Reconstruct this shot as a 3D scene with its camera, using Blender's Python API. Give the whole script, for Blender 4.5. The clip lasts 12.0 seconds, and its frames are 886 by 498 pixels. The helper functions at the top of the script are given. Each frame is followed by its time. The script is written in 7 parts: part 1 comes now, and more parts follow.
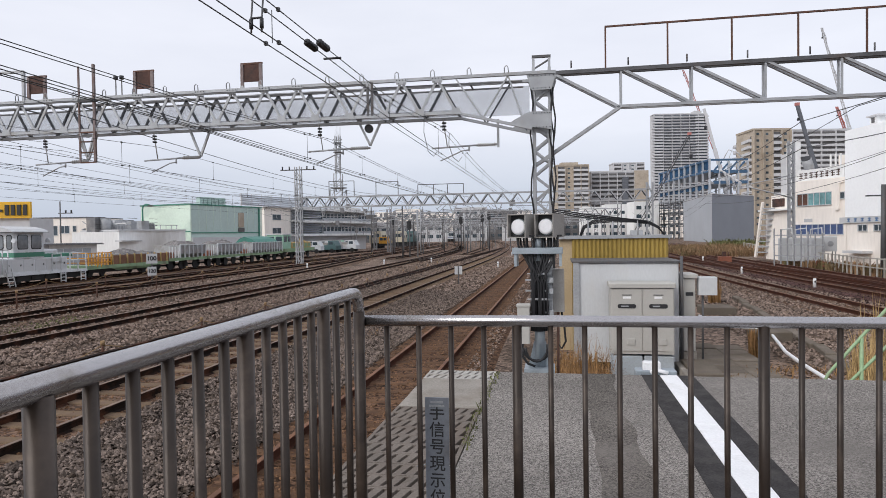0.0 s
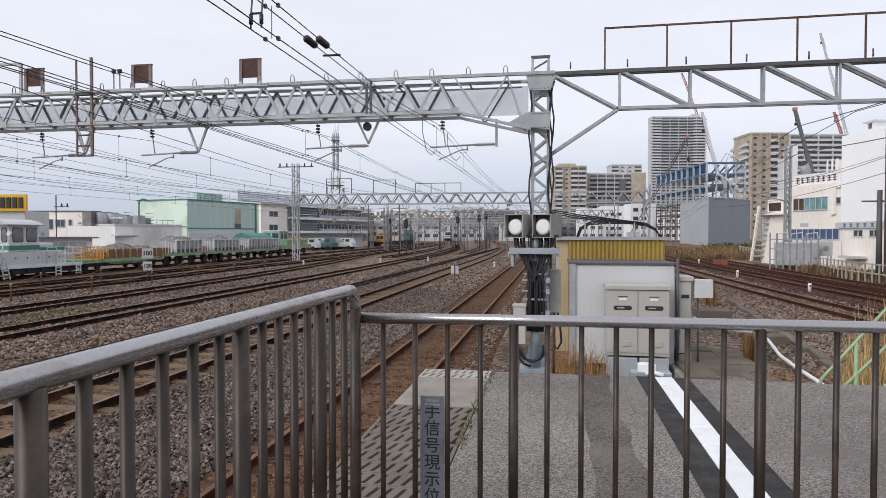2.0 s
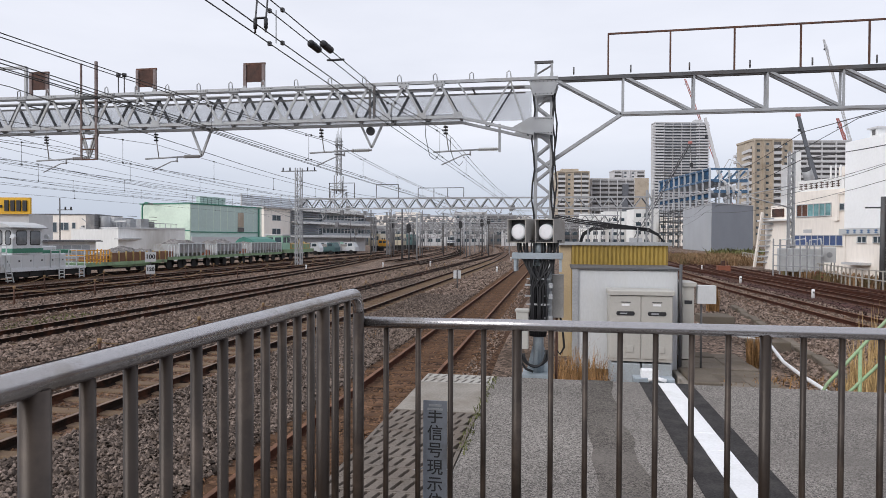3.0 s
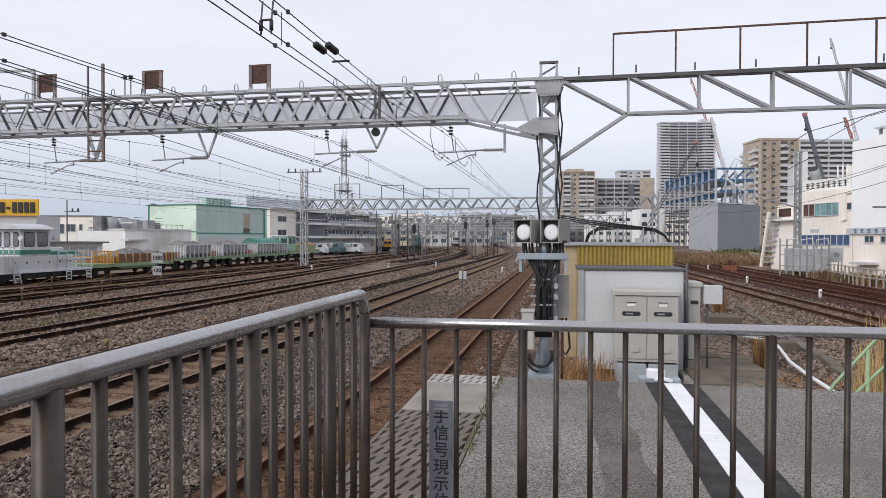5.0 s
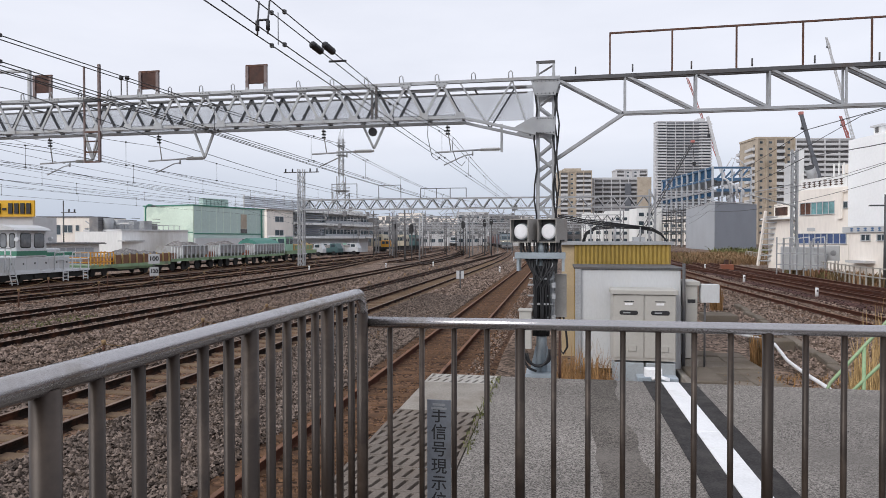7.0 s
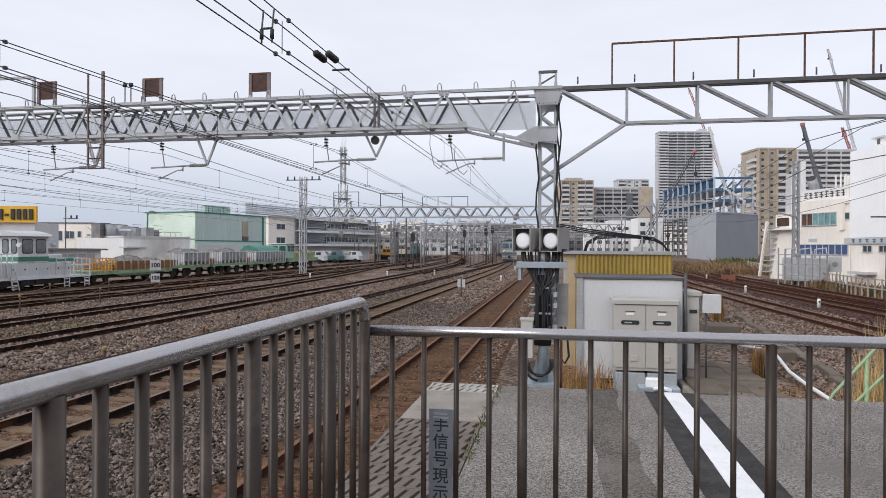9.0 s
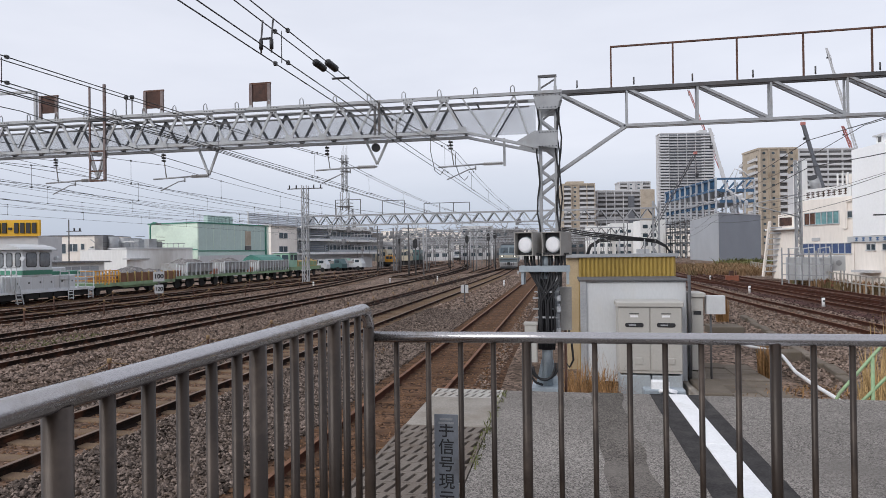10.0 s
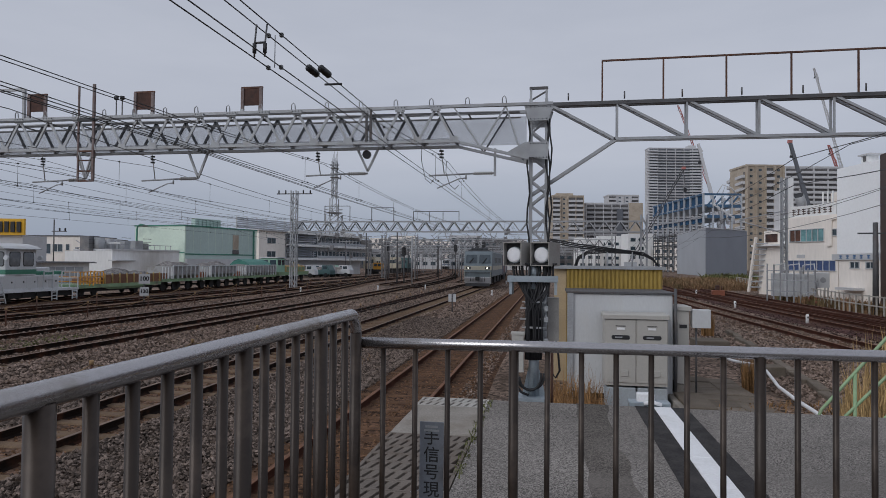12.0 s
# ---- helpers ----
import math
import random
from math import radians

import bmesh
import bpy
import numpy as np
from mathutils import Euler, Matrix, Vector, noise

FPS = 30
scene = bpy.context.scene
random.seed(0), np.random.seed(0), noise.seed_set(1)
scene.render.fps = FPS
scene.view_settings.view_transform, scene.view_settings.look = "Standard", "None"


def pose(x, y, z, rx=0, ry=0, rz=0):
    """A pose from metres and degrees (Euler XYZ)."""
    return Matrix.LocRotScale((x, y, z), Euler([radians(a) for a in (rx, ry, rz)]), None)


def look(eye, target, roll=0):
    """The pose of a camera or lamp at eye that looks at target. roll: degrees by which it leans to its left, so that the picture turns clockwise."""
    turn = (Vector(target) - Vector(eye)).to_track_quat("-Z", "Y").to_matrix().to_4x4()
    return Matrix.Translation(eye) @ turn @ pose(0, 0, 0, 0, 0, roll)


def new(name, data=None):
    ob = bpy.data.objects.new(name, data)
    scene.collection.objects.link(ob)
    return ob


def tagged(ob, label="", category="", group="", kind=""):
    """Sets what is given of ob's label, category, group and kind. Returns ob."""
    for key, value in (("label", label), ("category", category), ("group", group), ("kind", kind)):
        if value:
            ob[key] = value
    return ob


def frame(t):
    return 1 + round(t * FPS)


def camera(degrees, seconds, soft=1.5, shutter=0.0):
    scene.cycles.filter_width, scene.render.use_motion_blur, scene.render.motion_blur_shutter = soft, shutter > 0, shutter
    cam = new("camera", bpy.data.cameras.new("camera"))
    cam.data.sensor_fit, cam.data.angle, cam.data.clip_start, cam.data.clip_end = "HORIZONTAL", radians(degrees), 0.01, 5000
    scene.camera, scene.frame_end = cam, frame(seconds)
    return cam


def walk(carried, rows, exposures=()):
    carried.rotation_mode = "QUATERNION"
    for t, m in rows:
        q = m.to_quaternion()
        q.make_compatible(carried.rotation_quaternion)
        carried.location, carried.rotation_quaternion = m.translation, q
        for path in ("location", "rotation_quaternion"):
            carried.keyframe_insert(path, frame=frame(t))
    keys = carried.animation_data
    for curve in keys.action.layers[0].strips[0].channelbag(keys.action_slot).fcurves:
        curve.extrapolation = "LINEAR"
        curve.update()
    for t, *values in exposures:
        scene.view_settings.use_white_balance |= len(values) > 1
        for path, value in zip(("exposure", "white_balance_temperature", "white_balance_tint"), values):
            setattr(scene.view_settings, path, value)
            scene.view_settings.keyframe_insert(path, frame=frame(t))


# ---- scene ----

# ---- camera ----
cam = camera(69.0, 12.0, soft=0.5)
walk(cam, [
    (0.0, pose(0.0058, -0.0048, 2.5029, 88.724, 0.827, 10.076)),
    (0.5, pose(0.0007, 0.0042, 2.5001, 88.789, 0.248, 9.692)),
    (1.0, pose(0.0019, 0.0016, 2.5008, 88.736, 0.010, 9.598)),
    (1.5, pose(0.0000, 0.0000, 2.5000, 88.550, -0.000, 9.450)),
    (2.0, pose(-0.0004, 0.0035, 2.4982, 88.652, -0.023, 9.789)),
    (2.5, pose(-0.0029, 0.0067, 2.4985, 89.010, 0.191, 9.864)),
    (3.0, pose(-0.0051, 0.0056, 2.4967, 89.070, -0.261, 10.016)),
    (5.0, pose(-0.0040, -0.0060, 2.4973, 89.119, -0.123, 10.488)),
    (5.5, pose(-0.0038, -0.0065, 2.4958, 89.028, -0.130, 10.491)),
    (6.0, pose(-0.0045, -0.0092, 2.4947, 88.831, -0.000, 10.355)),
    (6.5, pose(-0.0041, -0.0038, 2.4944, 88.764, 0.133, 10.203)),
    (7.0, pose(-0.0033, -0.0078, 2.4956, 89.102, 0.060, 10.257)),
    (9.0, pose(-0.0098, -0.0093, 2.4964, 89.855, -0.320, 10.371)),
    (9.5, pose(-0.0063, -0.0155, 2.4973, 90.370, 0.043, 10.273)),
    (10.0, pose(-0.0069, -0.0170, 2.4947, 90.386, 0.732, 10.601)),
    (10.5, pose(-0.0042, -0.0259, 2.4952, 90.455, 0.076, 8.809)),
    (11.0, pose(-0.0068, -0.0236, 2.4941, 90.356, -0.088, 7.814)),
    (11.5, pose(-0.0084, -0.0187, 2.4905, 90.525, -0.104, 8.268)),
    (12.0, pose(-0.0104, -0.0188, 2.4881, 91.159, -0.548, 9.572)),
], exposures=[(0.0, 0.0, 6500, 10), (9.5, 0.0, 6480, 10), (10.0, -0.08, 6420, 10), (10.5, -0.37, 6350, 10), (11.0, -0.64, 6250, 10), (11.5, -0.78, 6200, 10), (12.0, -0.82, 6180, 10)])

# ---- sky and light: bright overcast ----
world = bpy.data.worlds.new("overcast_sky")
scene.world = world
world.use_nodes = True
wn, wl = world.node_tree.nodes, world.node_tree.links
wn.clear()
w_out = wn.new("ShaderNodeOutputWorld")
w_bg = wn.new("ShaderNodeBackground")
w_sky = wn.new("ShaderNodeTexSky")
w_sky.sky_type, w_sky.sun_disc = "NISHITA", False
w_sky.sun_elevation, w_sky.sun_rotation = radians(32), radians(219)
w_scale = wn.new("ShaderNodeVectorMath")
w_scale.operation = "SCALE"
w_scale.inputs["Scale"].default_value = 0.1
w_tc = wn.new("ShaderNodeTexCoord")
w_map = wn.new("ShaderNodeMapping")
w_map.inputs["Scale"].default_value = (1.0, 1.0, 4.0)
w_noise = wn.new("ShaderNodeTexNoise")
w_noise.inputs["Scale"].default_value, w_noise.inputs["Detail"].default_value = 2.2, 5.0
w_ramp = wn.new("ShaderNodeValToRGB")
w_ramp.color_ramp.elements[0].position, w_ramp.color_ramp.elements[0].color = 0.3, (0.80, 0.83, 0.93, 1)
w_ramp.color_ramp.elements[1].position, w_ramp.color_ramp.elements[1].color = 0.7, (0.945, 0.967, 1.06, 1)
w_mix = wn.new("ShaderNodeMix")
w_mix.data_type = "RGBA"
w_mix.inputs["Factor"].default_value = 0.93
wl.new(w_sky.outputs[0], w_scale.inputs[0])
wl.new(w_tc.outputs["Generated"], w_map.inputs[0])
wl.new(w_map.outputs[0], w_noise.inputs["Vector"])
wl.new(w_noise.outputs["Fac"], w_ramp.inputs[0])
wl.new(w_scale.outputs[0], w_mix.inputs["A"])
w_sep = wn.new("ShaderNodeSeparateXYZ")
w_low = wn.new("ShaderNodeMapRange")
w_low.inputs["From Min"].default_value, w_low.inputs["From Max"].default_value = 0.0, 0.16
w_low.inputs["To Min"].default_value, w_low.inputs["To Max"].default_value = 0.0, 1.0
w_hor = wn.new("ShaderNodeMix")
w_hor.data_type = "RGBA"
w_hor.inputs["A"].default_value = (0.50, 0.57, 0.70, 1)
wl.new(w_tc.outputs["Generated"], w_sep.inputs[0])
wl.new(w_sep.outputs["Z"], w_low.inputs["Value"])
wl.new(w_low.outputs["Result"], w_hor.inputs["Factor"])
wl.new(w_ramp.outputs[0], w_hor.inputs["B"])
wl.new(w_hor.outputs["Result"], w_mix.inputs["B"])
wl.new(w_mix.outputs["Result"], w_bg.inputs["Color"])
wl.new(w_bg.outputs[0], w_out.inputs["Surface"])
sun = new("sun", bpy.data.lights.new("sun", "SUN"))
sun.data.energy, sun.data.angle, sun.data.color = 1.8, radians(40), (1.0, 0.97, 0.93)
sun.matrix_world = look((-45, -55, 45), (0, 0, 0))

# ---- materials ----
MATS = {}


def mat(name, base, rough=0.7, metal=0.0, var=0.18, scale=6.0, fine=60.0, bump=0.15, stain=None, stain_amount=0.35, stretch=(1, 1, 1), emit=0.0, island=0.0, speck=0.0, cells=60.0):
    """A node material: a base colour with broad and fine variation, an optional stain colour and fine relief."""
    if name in MATS:
        return MATS[name]
    m = bpy.data.materials.new(name)
    m.use_nodes = True
    n, l = m.node_tree.nodes, m.node_tree.links
    b = n["Principled BSDF"]
    tc, mp = n.new("ShaderNodeTexCoord"), n.new("ShaderNodeMapping")
    mp.inputs["Scale"].default_value = stretch
    l.new(tc.outputs["Object"], mp.inputs[0])
    big, small = n.new("ShaderNodeTexNoise"), n.new("ShaderNodeTexNoise")
    big.inputs["Scale"].default_value, big.inputs["Detail"].default_value = scale, 4
    small.inputs["Scale"].default_value, small.inputs["Detail"].default_value = fine, 3
    for t in (big, small):
        l.new(mp.outputs[0], t.inputs["Vector"])
    add = n.new("ShaderNodeMath")
    add.operation = "ADD"
    l.new(big.outputs["Fac"], add.inputs[0])
    l.new(small.outputs["Fac"], add.inputs[1])
    val = n.new("ShaderNodeMapRange")
    val.inputs["From Min"].default_value, val.inputs["From Max"].default_value = 0.76, 1.24
    val.clamp = False
    val.inputs["To Min"].default_value, val.inputs["To Max"].default_value = 1 - var, 1 + var
    l.new(add.outputs[0], val.inputs["Value"])
    vv = val.outputs["Result"]
    if island:
        geo, obi = n.new("ShaderNodeNewGeometry"), n.new("ShaderNodeObjectInfo")
        s = n.new("ShaderNodeMath")
        s.operation = "ADD"
        l.new(geo.outputs["Random Per Island"], s.inputs[0])
        l.new(obi.outputs["Random"], s.inputs[1])
        fr = n.new("ShaderNodeMath")
        fr.operation = "FRACT"
        l.new(s.outputs[0], fr.inputs[0])
        mr = n.new("ShaderNodeMapRange")
        mr.inputs["To Min"].default_value, mr.inputs["To Max"].default_value = 1 - island, 1 + island
        l.new(fr.outputs[0], mr.inputs["Value"])
        mu = n.new("ShaderNodeMath")
        mu.operation = "MULTIPLY"
        l.new(vv, mu.inputs[0])
        l.new(mr.outputs["Result"], mu.inputs[1])
        vv = mu.outputs[0]
    if speck:
        vo = n.new("ShaderNodeTexVoronoi")
        vo.inputs["Scale"].default_value = cells
        l.new(mp.outputs[0], vo.inputs["Vector"])
        sx = n.new("ShaderNodeSeparateColor")
        l.new(vo.outputs["Color"], sx.inputs[0])
        m2 = n.new("ShaderNodeMapRange")
        m2.inputs["To Min"].default_value, m2.inputs["To Max"].default_value = 1 - speck, 1 + speck
        l.new(sx.outputs[0], m2.inputs["Value"])
        mu2 = n.new("ShaderNodeMath")
        mu2.operation = "MULTIPLY"
        l.new(vv, mu2.inputs[0])
        l.new(m2.outputs["Result"], mu2.inputs[1])
        vv = mu2.outputs[0]
    sc = n.new("ShaderNodeVectorMath")
    sc.operation = "SCALE"
    sc.inputs[0].default_value = base
    l.new(vv, sc.inputs["Scale"])
    col = sc.outputs[0]
    if stain:
        st = n.new("ShaderNodeTexNoise")
        st.inputs["Scale"].default_value, st.inputs["Detail"].default_value = scale * 0.7, 6
        st.inputs["Roughness"].default_value = 0.65
        off = n.new("ShaderNodeVectorMath")
        off.operation = "ADD"
        off.inputs[1].default_value = (7.3, 2.1, 4.7)
        l.new(mp.outputs[0], off.inputs[0])
        l.new(off.outputs[0], st.inputs["Vector"])
        sr = n.new("ShaderNodeMapRange")
        sr.inputs["From Min"].default_value, sr.inputs["From Max"].default_value = 0.62 - stain_amount * 0.35, 0.78 - stain_amount * 0.2
        l.new(st.outputs["Fac"], sr.inputs["Value"])
        mx = n.new("ShaderNodeMix")
        mx.data_type = "RGBA"
        l.new(sr.outputs["Result"], mx.inputs["Factor"])
        l.new(col, mx.inputs["A"])
        mx.inputs["B"].default_value = (*stain, 1)
        col = mx.outputs["Result"]
    l.new(col, b.inputs["Base Color"])
    b.inputs["Roughness"].default_value, b.inputs["Metallic"].default_value = rough, metal
    b.inputs["Specular IOR Level"].default_value = 0.12 if rough >= 0.84 else 0.5
    if emit:
        b.inputs["Emission Color"].default_value, b.inputs["Emission Strength"].default_value = (*base, 1), emit
    if bump:
        bp = n.new("ShaderNodeBump")
        bp.inputs["Strength"].default_value, bp.inputs["Distance"].default_value = bump, 0.01
        l.new(small.outputs["Fac"], bp.inputs["Height"])
        l.new(bp.outputs[0], b.inputs["Normal"])
    MATS[name] = m
    return m


def glass(name, tint, rough=0.05):
    """Dark window glass, seen by its reflection."""
    m = mat(name, tint, rough, var=0.25, scale=0.7, fine=3.0, bump=0.0)
    m.node_tree.nodes["Principled BSDF"].inputs["Specular IOR Level"].default_value = 0.8
    return m


def netting(name, base, alpha):
    """A fine open mesh, as a half-clear sheet."""
    m = mat(name, base, 0.6, 0.1, 0.2, 1.2, 14, 0.0, tuple(c * 0.7 for c in base), 0.4, (1, 1, 0.3))
    m.node_tree.nodes["Principled BSDF"].inputs["Alpha"].default_value = alpha
    return m


STEEL_RAIL = mat("railing_steel", (0.44, 0.425, 0.43), 0.27, 0.95, 0.04, 5, 90, 0.0, (0.30, 0.27, 0.24), 0.25)
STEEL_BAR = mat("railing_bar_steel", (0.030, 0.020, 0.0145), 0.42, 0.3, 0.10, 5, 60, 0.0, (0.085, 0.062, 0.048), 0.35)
GALV = mat("galvanised_steel", (0.36, 0.37, 0.385), 0.55, 0.35, 0.14, 2.0, 40, 0.05, (0.30, 0.29, 0.28), 0.25)
EAST_BED = mat("dark_red_track_bed", (0.078, 0.040, 0.036), 0.95, 0, 0.3, 0.5, 22, 0.9, (0.085, 0.050, 0.030), 0.35, speck=0.8, cells=16)
GALV_PALE = mat("pale_galvanised_steel", (0.17, 0.17, 0.178), 0.6, 0.1, 0.2, 1.0, 20, 0.0, (0.30, 0.27, 0.25), 0.3)
GALV_DARK = mat("weathered_steel", (0.10, 0.10, 0.105), 0.6, 0.3, 0.2, 2.0, 40, 0.06, (0.10, 0.08, 0.07), 0.35)
# rear-lattice copy of the galvanised steel, with shade painted into its colour
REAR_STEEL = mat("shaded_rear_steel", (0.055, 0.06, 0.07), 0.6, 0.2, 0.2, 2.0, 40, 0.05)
RUST_PANEL = mat("rusty_plate", (0.085, 0.040, 0.030), 0.8, 0.1, 0.35, 3, 40, 0.2, (0.035, 0.025, 0.022), 0.5)
RUST_BAR = mat("rusty_steel", (0.13, 0.065, 0.045), 0.8, 0.2, 0.3, 4, 60, 0.2, (0.06, 0.035, 0.03), 0.4)
MESH_PALE = netting("fine_wire_netting", (0.40, 0.43, 0.48), 0.34)
DECK = netting("open_walkway_grating", (0.36, 0.37, 0.39), 0.35)
RAIL_TOP = mat("rail_steel", (0.014, 0.009, 0.007), 0.85, 0.0, 0.3, 3, 60, 0.1, (0.085, 0.034, 0.019), 0.45)
RAIL_RUST = mat("rusty_rail", (0.066, 0.026, 0.017), 0.85, 0.0, 0.3, 3, 60, 0.2, (0.045, 0.020, 0.013), 0.45)
RAIL_HEAD = mat("worn_rail_head", (0.20, 0.135, 0.10), 0.6, 0.3, 0.25, 2, 50, 0.05, (0.10, 0.06, 0.045), 0.4)
RAIL_HEAD_RUST = mat("rusty_rail_head", (0.19, 0.085, 0.042), 0.75, 0.1, 0.3, 2, 50, 0.1, (0.10, 0.045, 0.025), 0.4)
SLEEPER = mat("concrete_sleeper", (0.165, 0.115, 0.075), 0.9, 0, 0.25, 5, 60, 0.3, (0.16, 0.11, 0.08), 0.45, island=0.15)
SLEEPER_RUSTY = mat("rust_stained_sleeper", (0.125, 0.070, 0.040), 0.95, 0, 0.35, 5, 60, 0.4, (0.09, 0.052, 0.035), 0.5, island=0.25)
BALLAST = mat("ballast_bed", (0.185, 0.134, 0.105), 0.95, 0, 0.25, 0.25, 22, 0.9, (0.055, 0.040, 0.030), 0.35, speck=0.9, cells=15)
BALLAST_RUSTY = mat("rusty_ballast", (0.092, 0.052, 0.032), 0.95, 0, 0.3, 0.5, 22, 0.9, (0.075, 0.040, 0.024), 0.4, speck=0.8, cells=16)
BALLAST_BROWN = mat("brown_track_ballast", (0.140, 0.088, 0.062), 0.95, 0, 0.3, 0.4, 22, 0.9, (0.055, 0.038, 0.028), 0.45, speck=0.7, cells=16)
STONE = mat("ballast_stone", (0.20, 0.152, 0.126), 0.9, 0, 0.25, 3, 40, 0.3, (0.11, 0.075, 0.052), 0.3, island=0.75)
STONE_EAST = mat("dark_rusty_ballast_stone", (0.075, 0.048, 0.043), 0.9, 0, 0.3, 3, 40, 0.3, (0.05, 0.03, 0.025), 0.4, island=0.6)
STONE_GREY = mat("grey_ballast_stone", (0.15, 0.118, 0.10), 0.9, 0, 0.3, 5, 60, 0.3, (0.115, 0.085, 0.065), 0.3, island=0.8)
STONE_RUSTY = mat("rusty_ballast_stone", (0.155, 0.088, 0.050), 0.9, 0, 0.3, 3, 40, 0.3, (0.10, 0.06, 0.04), 0.4, island=0.5)
ASPHALT = mat("worn_asphalt", (0.215, 0.197, 0.181), 0.95, 0, 0.2, 0.9, 120, 0.7, (0.175, 0.16, 0.147), 0.35, speck=0.62, cells=115)
ASPHALT_DARK = mat("asphalt_patch", (0.125, 0.112, 0.10), 0.95, 0, 0.2, 1.5, 120, 0.6, (0.19, 0.17, 0.155), 0.3, speck=0.6, cells=115)
CONCRETE = mat("concrete", (0.29, 0.265, 0.235), 0.9, 0, 0.18, 2.5, 50, 0.2, (0.22, 0.19, 0.16), 0.4)
GRATE = mat("grating_concrete", (0.175, 0.15, 0.13), 0.9, 0, 0.2, 3, 70, 0.25, (0.15, 0.12, 0.10), 0.4)
BLACK_RUBBER = mat("black_rubber_strip", (0.045, 0.042, 0.042), 0.85, 0, 0.3, 5, 80, 0.2, (0.075, 0.07, 0.066), 0.3)
WHITE_PAINT = mat("white_line_paint", (0.80, 0.80, 0.81), 0.6, 0, 0.06, 3, 60, 0.06, (0.60, 0.59, 0.57), 0.2)
PLATE = mat("sign_plate", (0.20, 0.215, 0.245), 0.55, 0.1, 0.1, 8, 90, 0.04, (0.13, 0.13, 0.14), 0.3)
INK = mat("black_ink", (0.02, 0.02, 0.022), 0.6, 0, 0.1, 10, 60, 0.0)
CAB = mat("cabinet_paint", (0.43, 0.415, 0.385), 0.5, 0, 0.05, 1.5, 40, 0.03, (0.47, 0.445, 0.40), 0.2)
HUT_WHITE = mat("white_panel_paint", (0.55, 0.56, 0.57), 0.5, 0, 0.05, 1.2, 30, 0.03, (0.54, 0.53, 0.51), 0.25, (1, 1, 0.35))
HUT_YELLOW = mat("ochre_corrugated_sheet", (0.30, 0.205, 0.045), 0.55, 0, 0.22, 1.0, 30, 0.06, (0.34, 0.27, 0.13), 0.4, (1, 1, 0.2))
HUT_CREAM = mat("cream_panel", (0.44, 0.34, 0.21), 0.6, 0, 0.1, 1.5, 30, 0.05, (0.42, 0.32, 0.19), 0.3)
DARK = mat("dark_metal", (0.03, 0.03, 0.033), 0.5, 0.2, 0.2, 5, 60, 0.05)
CABLE = mat("black_cable", (0.010, 0.010, 0.012), 0.6, 0, 0.2, 5, 60, 0.05)
WIRE = mat("overhead_wire", (0.05, 0.05, 0.052), 0.5, 0.4, 0.2, 3, 30, 0.0)
LAMP_GREY = mat("lamp_housing_paint", (0.31, 0.295, 0.275), 0.5, 0.1, 0.1, 4, 60, 0.04, (0.22, 0.20, 0.18), 0.25)
PLINTH = mat("bluish_concrete", (0.38, 0.42, 0.45), 0.85, 0, 0.1, 3, 40, 0.1, (0.28, 0.28, 0.27), 0.3)
LENS = mat("frosted_lens", (0.80, 0.80, 0.83), 0.35, 0, 0.04, 20, 160, 0.25)
GALV_BLUE = mat("bluish_galvanised", (0.33, 0.375, 0.41), 0.5, 0.3, 0.1, 5, 60, 0.04, (0.25, 0.28, 0.31), 0.3)
DRY_GRASS = mat("dry_grass", (0.27, 0.155, 0.07), 0.9, 0, 0.3, 2, 20, 0.0, island=0.5)
DRY_BRUSH = mat("dry_brush", (0.24, 0.15, 0.085), 0.95, 0, 0.4, 0.6, 8, 0.4, (0.13, 0.12, 0.06), 0.4, island=0.4)
WEED = mat("green_weed", (0.125, 0.13, 0.055), 0.9, 0, 0.3, 2, 20, 0.0, island=0.4)
GREEN_PAINT = mat("pale_green_paint", (0.27, 0.40, 0.22), 0.5, 0, 0.12, 3, 40, 0.03, (0.30, 0.33, 0.22), 0.25)
INSUL = mat("grey_insulator", (0.33, 0.32, 0.31), 0.35, 0, 0.1, 5, 60, 0.0)
ROPE = mat("faded_rope", (0.30, 0.20, 0.11), 0.9, 0, 0.2, 5, 60, 0.0)
ORANGE = mat("orange_paint", (0.55, 0.17, 0.05), 0.6, 0, 0.15, 5, 60, 0.05)


# ---- mesh building ----
ORIGIN = {}


